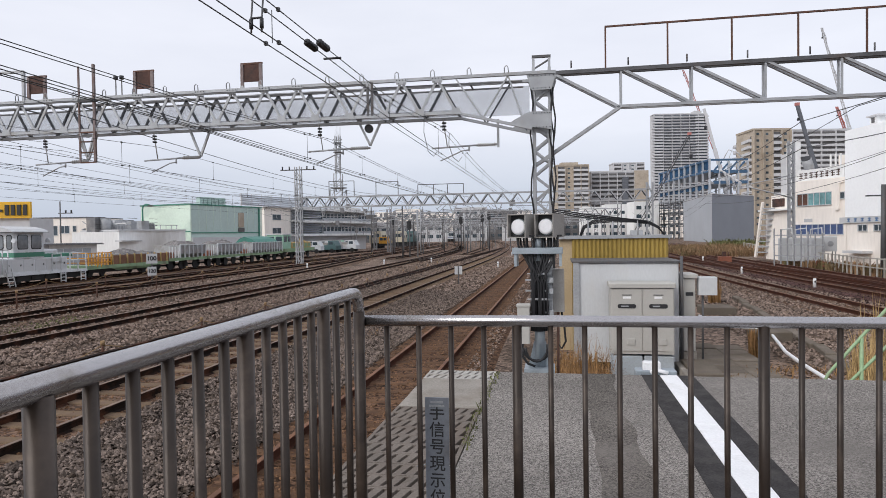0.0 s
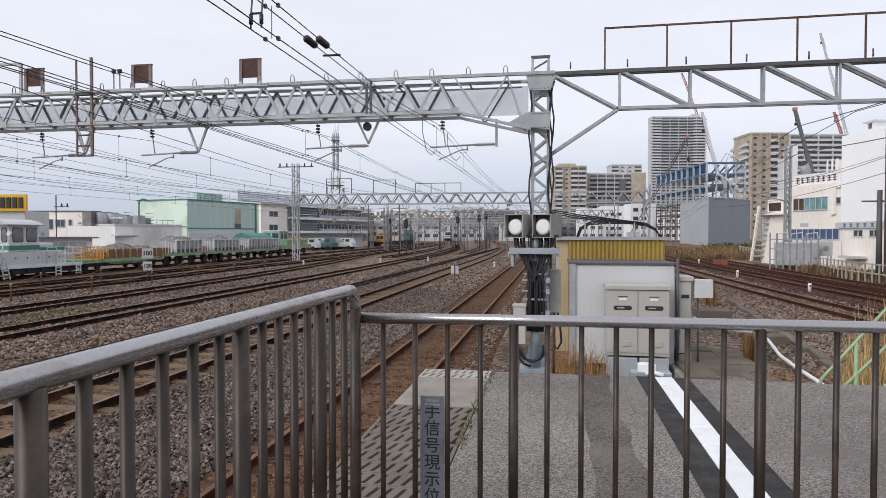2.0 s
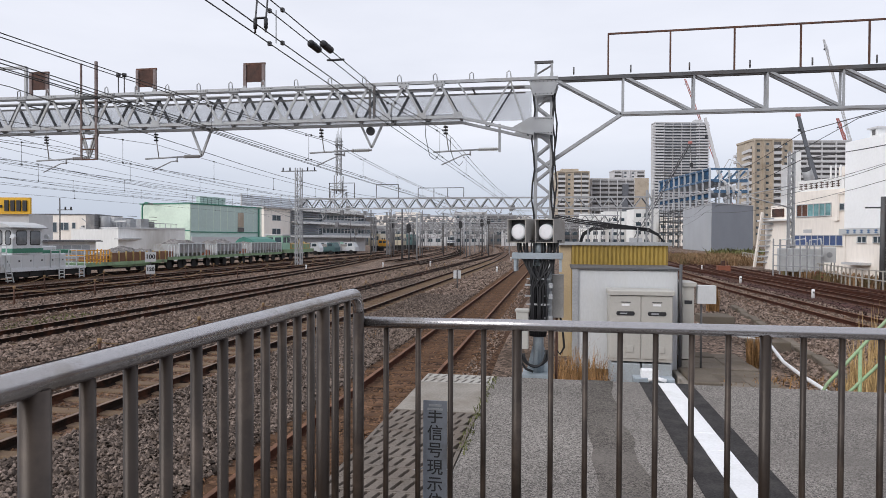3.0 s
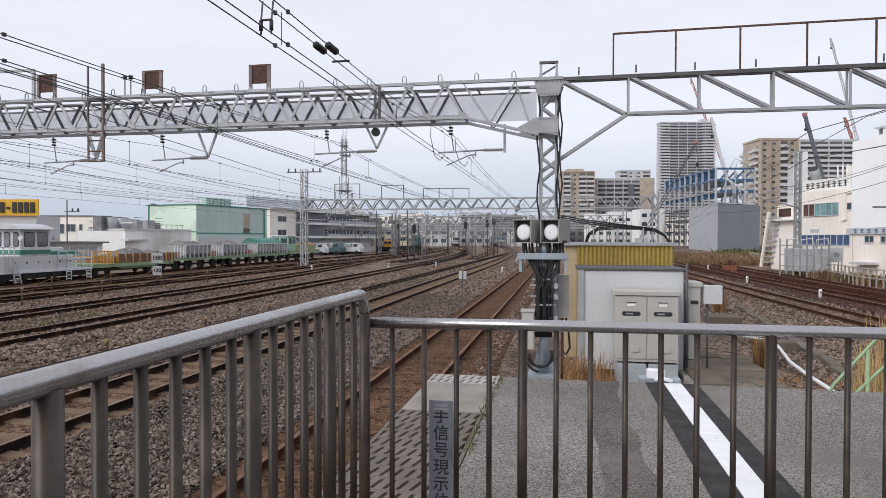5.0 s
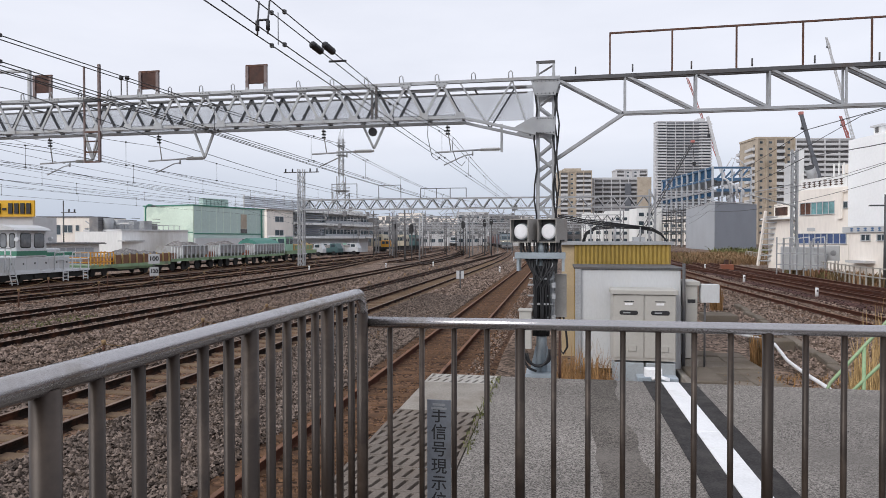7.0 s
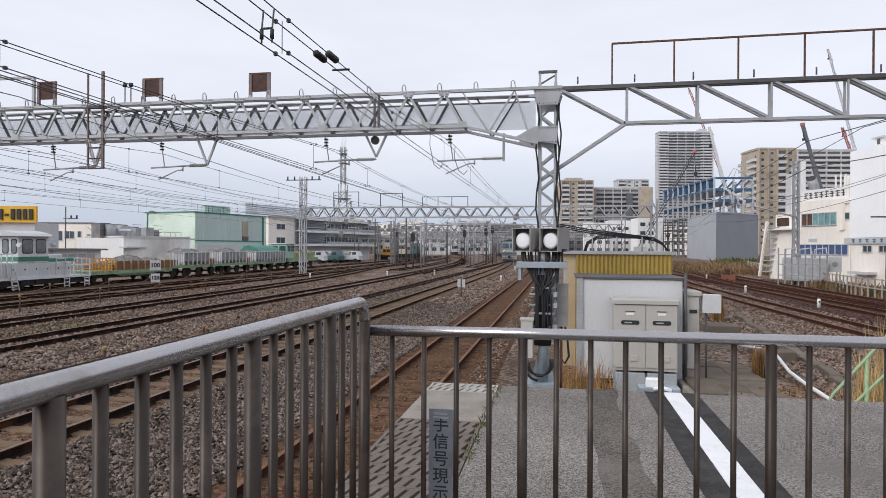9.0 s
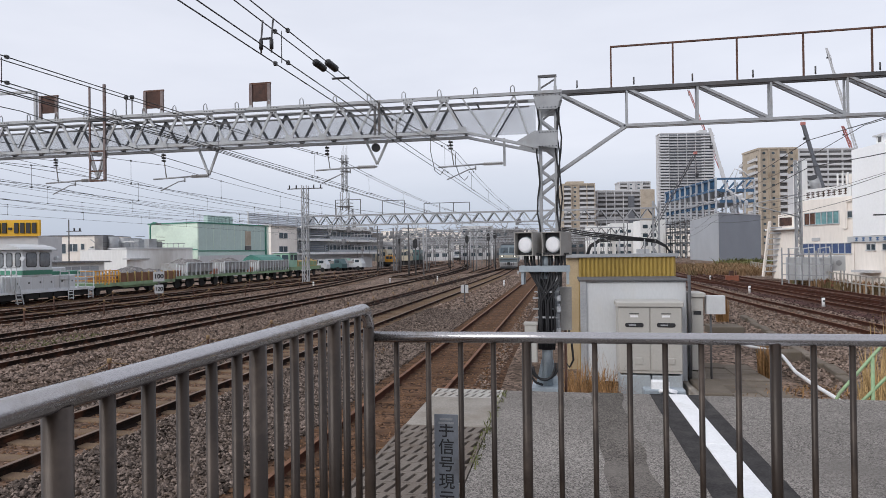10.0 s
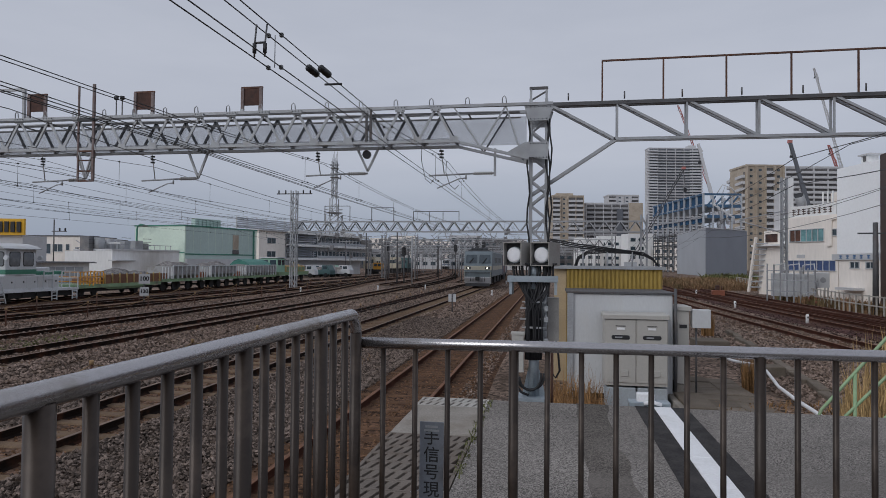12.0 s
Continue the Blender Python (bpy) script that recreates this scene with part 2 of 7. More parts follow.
class Shape:
    """Collects pieces of one part in world metres."""

    def __init__(self):
        self.v, self.f, self.smooth = [], [], []

    def add(self, verts, faces, smooth=False):
        k = len(self.v)
        self.v.extend(tuple(p) for p in verts)
        self.f.extend([tuple(i + k for i in f) for f in faces])
        self.smooth.extend([smooth] * len(faces))
        return self

    def box(self, x0, y0, z0, x1, y1, z1, bevel=0.0):
        if bevel:
            b = bevel
            ring = [(x0 + b, y0), (x1 - b, y0), (x1, y0 + b), (x1, y1 - b), (x1 - b, y1), (x0 + b, y1), (x0, y1 - b), (x0, y0 + b)]
            inner = [(min(max(x, x0 + b), x1 - b), min(max(y, y0 + b), y1 - b)) for x, y in ring]
            vs = [(x, y, z0) for x, y in ring] + [(x, y, z1 - b) for x, y in ring] + [(x, y, z1) for x, y in inner]
            fs = [tuple(range(7, -1, -1)), tuple(range(16, 24))]
            for i in range(8):
                j = (i + 1) % 8
                fs += [(i, j, 8 + j, 8 + i), (8 + i, 8 + j, 16 + j, 16 + i)]
            return self.add(vs, fs)
        v = [(x, y, z) for z in (z0, z1) for y in (y0, y1) for x in (x0, x1)]
        return self.add(v, [(0, 2, 3, 1), (4, 5, 7, 6), (0, 1, 5, 4), (2, 6, 7, 3), (0, 4, 6, 2), (1, 3, 7, 5)])

    def beam(self, p, q, w, h=None, up=(0, 0, 1)):
        """A bar of rectangular section from p to q: w across, h along up."""
        h = h or w
        p, q = Vector(p), Vector(q)
        d = (q - p).normalized()
        u = Vector(up)
        if abs(d.dot(u)) > 0.98:
            u = Vector((0, 1, 0))
        s = d.cross(u).normalized()
        u = s.cross(d)
        v = [e + s * a * w / 2 + u * b * h / 2 for e in (p, q) for a, b in ((-1, -1), (1, -1), (1, 1), (-1, 1))]
        return self.add(v, [(0, 1, 2, 3), (7, 6, 5, 4), (0, 4, 5, 1), (1, 5, 6, 2), (2, 6, 7, 3), (3, 7, 4, 0)])

    def tube(self, pts, r, n=8, caps=True):
        """A round bar along points; r may be a list."""
        pts = [Vector(p) for p in pts]
        rr = r if isinstance(r, (list, tuple)) else [r] * len(pts)
        vs, fs, side = [], [], None
        for i, p in enumerate(pts):
            d = (pts[min(i + 1, len(pts) - 1)] - pts[max(i - 1, 0)]).normalized()
            if side is None:
                side = d.orthogonal().normalized()
            side = (side - d * side.dot(d)).normalized()
            up = d.cross(side)
            vs += [p + (side * math.cos(a) + up * math.sin(a)) * rr[i] for a in (2 * math.pi * k / n for k in range(n))]
        for i in range(len(pts) - 1):
            for k in range(n):
                j = (k + 1) % n
                fs.append((i * n + k, i * n + j, (i + 1) * n + j, (i + 1) * n + k))
        self.add(vs, fs, True)
        if caps:
            k0 = len(self.v) - len(vs)
            self.f += [tuple(k0 + k for k in range(n - 1, -1, -1)), tuple(k0 + (len(pts) - 1) * n + k for k in range(n))]
            self.smooth += [False, False]
        return self

    def prism(self, poly, axis, a, b):
        """A flat outline pulled along an axis from a to b. poly: the two other coordinates."""
        def at(p, c):
            return {"x": (c, p[0], p[1]), "y": (p[0], c, p[1]), "z": (p[0], p[1], c)}[axis]
        n = len(poly)
        vs = [at(p, a) for p in poly] + [at(p, b) for p in poly]
        fs = [tuple(range(n)), tuple(range(2 * n - 1, n - 1, -1))] + [(i, n + i, n + (i + 1) % n, (i + 1) % n) for i in range(n)]
        return self.add(vs, fs)

    def turn(self, deg, at=(0, 0)):
        c, s = math.cos(radians(deg)), math.sin(radians(deg))
        self.v = [(at[0] + (x - at[0]) * c - (y - at[1]) * s, at[1] + (x - at[0]) * s + (y - at[1]) * c, z) for x, y, z in self.v]
        return self

    def make(self, name, material, parent=None, label="", fix=True):
        o = Vector(ORIGIN.get(parent.name, (0, 0, 0))) if parent else Vector((0, 0, 0))
        me = bpy.data.meshes.new(name)
        me.from_pydata([(x - o.x, y - o.y, z - o.z) for x, y, z in self.v], [], self.f)
        me.polygons.foreach_set("use_smooth", self.smooth)
        if fix:
            bm = bmesh.new()
            bm.from_mesh(me)
            bmesh.ops.recalc_face_normals(bm, faces=bm.faces)
            bm.to_mesh(me)
            bm.free()
        me.materials.append(material)
        me.update()
        ob = new(name, me)
        if parent:
            ob.parent = parent
            ORIGIN[ob.name] = tuple(o)
        if label:
            ob["label"] = label
        return ob


def thing(name, at, label, category, group="", kind=""):
    """An Empty at a thing's base; its parts are given in world metres."""
    e = new(name)
    e.empty_display_size = 0.2
    e.location = at
    ORIGIN[e.name] = tuple(at)
    return tagged(e, label, category, group, kind)


def again(part_ob, name, parent, offset):
    """One more piece on the same mesh, moved by offset."""
    ob = new(name, part_ob.data)
    ob.parent = parent
    ob.location = offset
    return ob

# ---- ground and tracks ----
def bend(y, start, radius):
    """How far a track has swung to the west at y."""
    return (y - start) ** 2 / (2 * radius) if y > start else 0.0


def east_bend(y):
    """How far the eastern tracks have swung to the east of their nearest line."""
    return (y - 46) ** 2 / 1060


gs = Shape()
gx = [-900, -300, -120, -60, -45] + [-36 + 1.5 * i for i in range(40)] + [26, 34, 60, 120, 300, 900]
gy = [-60, -20, -5] + [0 + 3 * i for i in range(34)] + [110, 130, 160, 200, 300, 600, 1500, 3500]
gv = [(x, y, -0.2 + (0.03 * noise.noise((x * 0.4, y * 0.4, 0)) if y < 100 else 0)) for y in gy for x in gx]
w = len(gx)
gs.add(gv, [(j * w + i, j * w + i + 1, (j + 1) * w + i + 1, (j + 1) * w + i) for j in range(len(gy) - 1) for i in range(w - 1)], True)
tagged(gs.make("ground", BALLAST, fix=False), "grey crushed-stone ballast ground of a rail yard", "ground", kind="structure")

TRACKS = [  # x, bend start, radius, first y, last y, rusty
    (-2.755, 55, 980, -6, 130, True), (-7.25, 55, 980, -6, 490, False), (-13.95, 36, 800, -4, 300, False),
    (-17.95, 20, 320, -2, 84, False), (-22.9, 60, 900, 4, 220, False), (-26.1, 60, 900, 8, 200, False), (-31.0, 90, 800, 12, 190, False),
    (-13.9, 62, 420, 62, 170, False), (-11.3, 55, 980, 84, 300, False), (-18.4, 70, 420, 70, 160, False),
    (9.0, 46, -530, 0, 150, True), (12.5, 46, -530, 4, 150, True), (15.4, 46, -530, 4, 150, True),
]


def track_point(tr, y, side=0.0):
    x0, start, radius = tr[:3]
    return (x0 + (east_bend(y) if radius < 0 else -bend(y, start, radius)) + side, y)


def build_track(tr, rusty):
    t = thing("railway_track", (tr[0], 10, 0), "rust-stained railway track on sleepers" if rusty else "brown steel railway track on concrete sleepers in ballast", "railway track", "tracks of the yard", "structure")
    prof = [(-0.065, -0.15), (0.065, -0.15), (0.065, -0.135), (0.012, -0.115), (0.012, -0.045), (0.034, -0.03), (0.034, -0.004), (0.026, 0.0),
            (-0.026, 0.0), (-0.034, -0.004), (-0.034, -0.03), (-0.012, -0.045), (-0.012, -0.115), (-0.065, -0.135)]
    ys = [tr[3] + i * 4.0 for i in range(int((tr[4] - tr[3]) / 4.0) + 1)]
    for side in (-0.566, 0.566):
        s = Shape()
        vs = []
        for y in ys:
            x, yy = track_point(tr, y, side)
            vs += [(x + a, yy, b) for a, b in prof]
        n = len(prof)
        s.add(vs, [(i * n + k, i * n + (k + 1) % n, (i + 1) * n + (k + 1) % n, (i + 1) * n + k) for i in range(len(ys) - 1) for k in range(n)])
        rail = s.make("rail", RAIL_RUST if rusty else RAIL_TOP, t, fix=False)
        rail.data.materials.append(RAIL_HEAD_RUST if rusty else RAIL_HEAD)
        rail.data.polygons.foreach_set("material_index", [1 if k in (6, 7, 8) else 0 for i in range(len(ys) - 1) for k in range(n)])
    bz = -0.125 if tr[0] == -2.755 else -0.14
    bed = Shape()
    for i in range(len(ys) - 1):
        a, b = track_point(tr, ys[i])[0], track_point(tr, ys[i + 1])[0]
        bed.add([(a - 1.7, ys[i], -0.26), (a - 1.15, ys[i], bz), (a + 1.15, ys[i], bz), (a + 1.7, ys[i], -0.26),
                 (b - 1.7, ys[i + 1], -0.26), (b - 1.15, ys[i + 1], bz), (b + 1.15, ys[i + 1], bz), (b + 1.7, ys[i + 1], -0.26)],
                [(0, 1, 5, 4), (1, 2, 6, 5), (2, 3, 7, 6)])
    bed.make("ballast_bed", EAST_BED if tr[0] > 10 else BALLAST_RUSTY if rusty else BALLAST_BROWN, t, fix=False)
    m = SLEEPER_RUSTY if rusty else SLEEPER
    proto, k, y = None, 0, tr[3] + 0.3
    while y < min(tr[4], 75):
        x = track_point(tr, y)[0]
        if proto is None:
            proto = Shape().box(tr[0] - 1.0, 10 - 0.11, -0.2, tr[0] + 1.0, 10 + 0.11, {-7.25: -0.112, -2.755: -0.116}.get(tr[0], -0.137), 0.02).make("sleeper", m, t)
            proto.location = (x - tr[0], y - 10, 0)
        else:
            again(proto, "sleeper", t, (x - tr[0], y - 10 + 0.02 * math.sin(k * 7.1), 0))
        k += 1
        y += 0.62
    return t


for tr in TRACKS:
    build_track(tr, tr[5])

# ---- platform ----
pl = thing("platform", (0.5, 3, 0), "grey asphalt railway platform end with concrete edge", "platform", kind="structure")
Shape().prism([(-1.405, -0.2), (-1.405, 0.93), (-0.66, 0.93), (-0.66, 0.85), (9.0, 0.85), (9.0, -0.2)], "y", -8, 7.0).make("body", CONCRETE, pl)
Shape().box(-0.655, -8, 0.85, 9.0, 6.98, 1.0).make("asphalt_surface", ASPHALT, pl)
edge_a = [(0.25 + 0.014 * math.sin(2.3 * k), 6.985 - 0.25 * k) for k in range(60)]
edge_b = [(0.565 + 0.025 * math.sin(1.7 * k + 1) - 0.05 * math.exp(-((6.985 - 0.25 * k - 5.8) / 0.6) ** 2), 6.985 - 0.25 * k) for k in range(60)]
s = Shape()
for k in range(59):
    s.prism([edge_a[k], edge_b[k], edge_b[k + 1], edge_a[k + 1]], "z", 0.99, 1.004)
s.make("asphalt_patch", ASPHALT_DARK, pl)
# edge slabs: slotted gratings with plain concrete slabs between
def slotted(y0, y1, bright):
    """A concrete edge slab with three rows of slanting drain slots."""
    s = Shape()
    x0, x1, n = -1.40, -0.665, 9
    lip = 0.02
    s.box(x0, y0, 0.93, x1, y1, 0.965)
    s.box(x0, y0, 0.965, x1, y0 + lip, 1.0).box(x0, y1 - lip, 0.965, x1, y1, 1.0)
    st = (x1 - x0) / n
    for i in range(n + 1):
        a, b = x0 + i * st - 0.027 * (i > 0), x0 + i * st + 0.027 * (i < n)
        sh = 0.0 if i in (0, n) else 0.018
        s.add([(a - sh, y0 + lip, 0.965), (b - sh, y0 + lip, 0.965), (b + sh, y1 - lip, 0.965), (a + sh, y1 - lip, 0.965),
               (a - sh, y0 + lip, 1.0), (b - sh, y0 + lip, 1.0), (b + sh, y1 - lip, 1.0), (a + sh, y1 - lip, 1.0)],
              [(4, 5, 6, 7), (0, 1, 5, 4), (1, 2, 6, 5), (2, 3, 7, 6), (3, 0, 4, 7)])
    s.make("slotted_slab", bright, pl)
yy = 6.985
GRATE_PALE = mat("pale_grating_concrete", (0.42, 0.40, 0.37), 0.9, 0, 0.15, 3, 70, 0.2, (0.30, 0.27, 0.24), 0.35)
for i in range(2):
    slotted(yy + 0.02 - 0.2 * (i + 1), yy + 0.02 - 0.2 * i - 0.006, GRATE_PALE)
Shape().box(-1.40, 5.5, 0.93, -0.66, 6.6, 0.998, 0.006).make("concrete_slab", CONCRETE, pl)
for i in range(26):
    slotted(5.49 - 0.2 * (i + 1), 5.49 - 0.2 * i - 0.006, GRATE)
# white guide line between black strips, in short lengths
Shape().box(0.855, -8, 0.99, 1.035, 6.98, 1.006).make("black_strip", BLACK_RUBBER, pl, "black strip")
Shape().box(1.215, -8, 0.99, 1.37, 6.98, 1.006).make("black_strip", BLACK_RUBBER, pl, "black strip")
y0 = 6.97
for ln in (1.75, 0.42, 0.9, 1.0, 1.0, 1.0, 1.0):
    Shape().box(1.037, y0 - ln, 0.99, 1.213, y0 - 0.008, 1.012, 0.004).make("white_panel", WHITE_PAINT, pl, "white painted panel")
    y0 -= ln
cv = thing("cable_cover", (1.05, 7.1, 1.0), "small pale blue steel cover at the platform edge", "cable cover")
Shape().box(0.80, 7.0, 0.96, 1.22, 7.16, 1.045, 0.01).make("cover", GALV_BLUE, cv)
Shape().box(0.88, 7.02, 1.045, 1.06, 7.12, 1.13, 0.01).make("white_box", WHITE_PAINT, cv)
Shape().tube([(0.95, 6.98, 1.03), (1.02, 6.95, 1.06), (1.12, 6.97, 1.03)], 0.02, 8).make("conduit", WHITE_PAINT, cv)

# hand signal plate tied to the railing
pt = thing("hand_signal_plate", (-0.465, 2.485, 1.2), "narrow grey plate with black vertical writing, tied to the railing", "sign plate")
Shape().box(-0.512, 2.452, 1.25, -0.418, 2.456, 1.868).make("plate", PLATE, pt)
for z, w_ in ((1.85, 0.05), (1.835, 0.06)):
    Shape().box(-0.465 - w_ / 2, 2.4495, z - 0.004, -0.465 + w_ / 2, 2.4515, z + 0.004).make("small_print", GALV, pt)
for sx in (-0.512, -0.418):
    sg_ = -1 if sx < -0.46 else 1
    Shape().tube([(sx, 2.45, 1.605), (sx + sg_ * 0.012, 2.444, 1.60), (sx + sg_ * 0.03, 2.425, 1.603)], 0.0022, 6).make("wire_tie", GALV, pt)
for i, ch in enumerate("\u624b\u4fe1\u53f7\u73fe\u793a\u4f4d\u7f6e"):
    cu = bpy.data.curves.new("character", "FONT")
    cu.body, cu.size, cu.align_x, cu.align_y, cu.extrude = ch, 0.064, "CENTER", "CENTER", 0.0004
    cu.offset = 0.0006
    cu.materials.append(INK)
    ob = new("character", cu)
    ob.parent = pt
    ob.rotation_euler = (math.pi / 2, 0, 0)
    ob.location = (0.0, 2.4505 - 2.485, 1.805 - 0.0665 * i - 1.2)

# loose ballast
def stones(name, n, x0, x1, y0, y1, size, surface, material, label, seed, keep=None, lift=0.25):
    rng = np.random.default_rng(seed)
    u = rng.random(n)
    ys = y0 + (y1 - y0) * u ** 1.7
    xs = x0 + (x1 - x0) * rng.random(n)
    if keep is not None:
        k = keep(xs, ys)
        xs, ys = xs[k], ys[k]
        n = len(xs)
    base = np.array([(1, 0, 0), (0, 1, 0), (-1, 0, 0), (0, -1, 0), (0, 0, 1), (0, 0, -1)], float)
    faces = np.array([(0, 1, 4), (1, 2, 4), (2, 3, 4), (3, 0, 4), (1, 0, 5), (2, 1, 5), (3, 2, 5), (0, 3, 5)])
    r = size * (0.6 + 0.9 * rng.random(n))
    an = rng.random(n) * 6.283
    v = base[None] * (0.65 + 0.7 * rng.random((n, 6, 1))) * r[:, None, None]
    v[:, :, 2] *= 0.75
    tl = rng.normal(0, 0.5, n)[:, None]
    v[:, :, 2] += v[:, :, 0] * tl
    c_, s_ = np.cos(an)[:, None], np.sin(an)[:, None]
    vx, vy = v[:, :, 0] * c_ - v[:, :, 1] * s_, v[:, :, 0] * s_ + v[:, :, 1] * c_
    v[:, :, 0], v[:, :, 1] = vx + xs[:, None], vy + ys[:, None]
    v[:, :, 2] += (surface(xs, ys) + r * lift * (0.4 + 1.2 * rng.random(n)))[:, None]
    me = bpy.data.meshes.new(name)
    me.from_pydata(v.reshape(-1, 3).tolist(), [], (faces[None] + 6 * np.arange(n)[:, None, None]).reshape(-1, 3).tolist())
    me.materials.append(material)
    tagged(new(name, me), label, "ballast", kind="stuff")


def track_x(tr, ys):
    """The middle line of a track at many places at once."""
    if tr[2] < 0:
        return tr[0] + (ys - 46) ** 2 / 1060
    return tr[0] - np.where(ys > tr[1], (ys - tr[1]) ** 2 / (2 * tr[2]), 0)


def bed_height(xs, ys):
    z = np.full(len(xs), -0.19)
    for tr in TRACKS:
        off = np.abs(xs - track_x(tr, ys))
        top = -0.125 if tr[0] == -2.755 else -0.14
        z = np.maximum(z, np.clip(top - (off - 1.15) * 0.28, -0.19, top) - (off < 0.98) * 0.012)
    return z


def off_rails(xs, ys):
    k = np.ones(len(xs), bool)
    for tr in TRACKS:
        k &= np.abs(np.abs(xs - track_x(tr, ys)) - 0.566) > 0.07
    return k


stones("loose_ballast", 98000, -13.2, -1.42, 1.2, 34, 0.025, bed_height, STONE, "loose grey crushed-stone ballast between the tracks", 3, lambda x, y: off_rails(x, y) & (np.abs(x + 2.755) > 0.95) & (np.abs(x + 7.25) > 0.8))
stones("brown_ballast", 12000, -8.2, -6.3, 1.5, 40, 0.024, bed_height, STONE_RUSTY, "brown-stained ballast between the rails", 8, off_rails)
stones("rusty_ballast", 16000, -3.75, -1.5, 1.5, 46, 0.023, bed_height, STONE_RUSTY, "rust-brown ballast around the platform track", 4, off_rails)
stones("loose_ballast", 22000, -23, -10, 12, 50, 0.045, bed_height, STONE, "loose grey crushed-stone ballast between the tracks", 5, off_rails)
stones("loose_ballast", 80000, -6.35, -3.72, 1.2, 30, 0.025, bed_height, STONE_GREY, "loose grey crushed-stone ballast heaped between the tracks", 13, off_rails, 1.0)
stones("loose_ballast", 16000, -10.0, -8.1, 4, 40, 0.034, bed_height, STONE_GREY, "loose grey crushed-stone ballast between the tracks", 14, off_rails, 0.8)
stones("loose_ballast", 11000, 10.5, 18, 16, 62, 0.034, bed_height, STONE_EAST, "dark rusty ballast between the east tracks", 15, off_rails)
stones("loose_ballast", 30000, 4.6, 10.5, 9, 46, 0.036, bed_height, STONE, "loose grey crushed-stone ballast beside the tracks", 6, off_rails)
stones("loose_ballast", 9000, -13, -1.42, 30, 75, 0.06, bed_height, STONE, "loose grey crushed-stone ballast between the tracks", 7, lambda x, y: off_rails(x, y) & (np.abs(x - track_x(TRACKS[0], y)) > 1.0) & (np.abs(x - track_x(TRACKS[1], y)) > 1.0))


# diverging turnout rails between the eastern tracks
def turnout(x0, x1, y0, y1):
    t = thing("turnout_rails", (x0, y0, 0), "rusty turnout rails joining two sidings", "railway track", "tracks of the yard", "structure")
    for side in (-0.566, 0.566):
        s = Shape()
        pts = []
        for i in range(13):
            f = i / 12
            y = y0 + (y1 - y0) * f
            pts.append((x0 + (x1 - x0) * f * f * (3 - 2 * f) + east_bend(y) + side, y, -0.075))
        for a, b in zip(pts, pts[1:]):
            s.beam(a, b, 0.07, 0.14)
        s.make("rail", RAIL_RUST, t)


for x0, x1, y0, y1 in ((12.5, 15.4, 14, 40), (15.4, 12.5, 26, 56), (12.5, 9.0, 44, 80), (17.4, 15.4, 14, 40), (14.0, 14.0, 8, 96), (12.5, 15.4, 50, 86)):
    turnout(x0, x1, y0, y1)

# ---- platform railing ----
fence = thing("platform_railing", (-0.74, 2.36, 1.0), "brushed stainless-steel tube railing closing the platform end", "railing")
RZ, FZ, FY = 2.288, 2.173, 2.44


def side_x(y):
    """The side rail, not quite in line with the track."""
    return -0.742 - 0.0035 * y


LX = side_x(2.38)
arc = [(LX, 2.30 + 0.075 * math.sin(a), RZ - 0.075 + 0.075 * math.cos(a)) for a in (math.pi / 2 * k / 6 for k in range(7))]
Shape().tube([(side_x(-2), -2.0, RZ), (side_x(0), 0.0, RZ), (side_x(2.2), 2.2, RZ)] + arc, 0.0215, 16).make("top_rail", STEEL_RAIL, fence)
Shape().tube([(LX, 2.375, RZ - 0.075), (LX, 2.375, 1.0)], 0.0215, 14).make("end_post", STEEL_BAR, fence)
Shape().tube([(LX + 0.005, FY - 0.04, FZ), (0.0, FY, FZ), (2.0, FY + 0.04, FZ), (4.5, FY + 0.06, FZ)], 0.0215, 16).make("front_rail", STEEL_RAIL, fence)
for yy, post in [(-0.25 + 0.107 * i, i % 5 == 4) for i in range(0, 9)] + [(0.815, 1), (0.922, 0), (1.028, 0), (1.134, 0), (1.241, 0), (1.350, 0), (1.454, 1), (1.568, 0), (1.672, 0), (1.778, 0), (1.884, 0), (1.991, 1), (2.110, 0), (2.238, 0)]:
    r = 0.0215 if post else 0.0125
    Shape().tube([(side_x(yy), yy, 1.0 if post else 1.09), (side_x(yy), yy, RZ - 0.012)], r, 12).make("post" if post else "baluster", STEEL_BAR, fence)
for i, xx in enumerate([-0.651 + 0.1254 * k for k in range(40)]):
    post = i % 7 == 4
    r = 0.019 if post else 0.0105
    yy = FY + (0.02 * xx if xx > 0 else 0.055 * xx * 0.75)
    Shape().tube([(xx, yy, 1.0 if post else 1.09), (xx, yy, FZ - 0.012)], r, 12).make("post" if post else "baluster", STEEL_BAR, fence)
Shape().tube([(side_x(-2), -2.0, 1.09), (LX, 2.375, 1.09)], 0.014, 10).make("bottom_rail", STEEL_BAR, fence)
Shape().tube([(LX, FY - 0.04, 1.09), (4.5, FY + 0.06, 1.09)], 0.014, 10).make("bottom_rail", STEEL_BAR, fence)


# ---- catenary portal ----
def zigzag(s, x0, x1, y, zb, zt, n, w, h, slope=None):
    """Lattice diagonals between two chords."""
    st = (x1 - x0) / n
    for i in range(n):
        a, m_, b = x0 + i * st, x0 + (i + 0.5) * st, x0 + (i + 1) * st
        s.beam((a, y, zb), (m_, y, zt), w, h)
        s.beam((m_, y, zt), (b, y, zb), w, h)


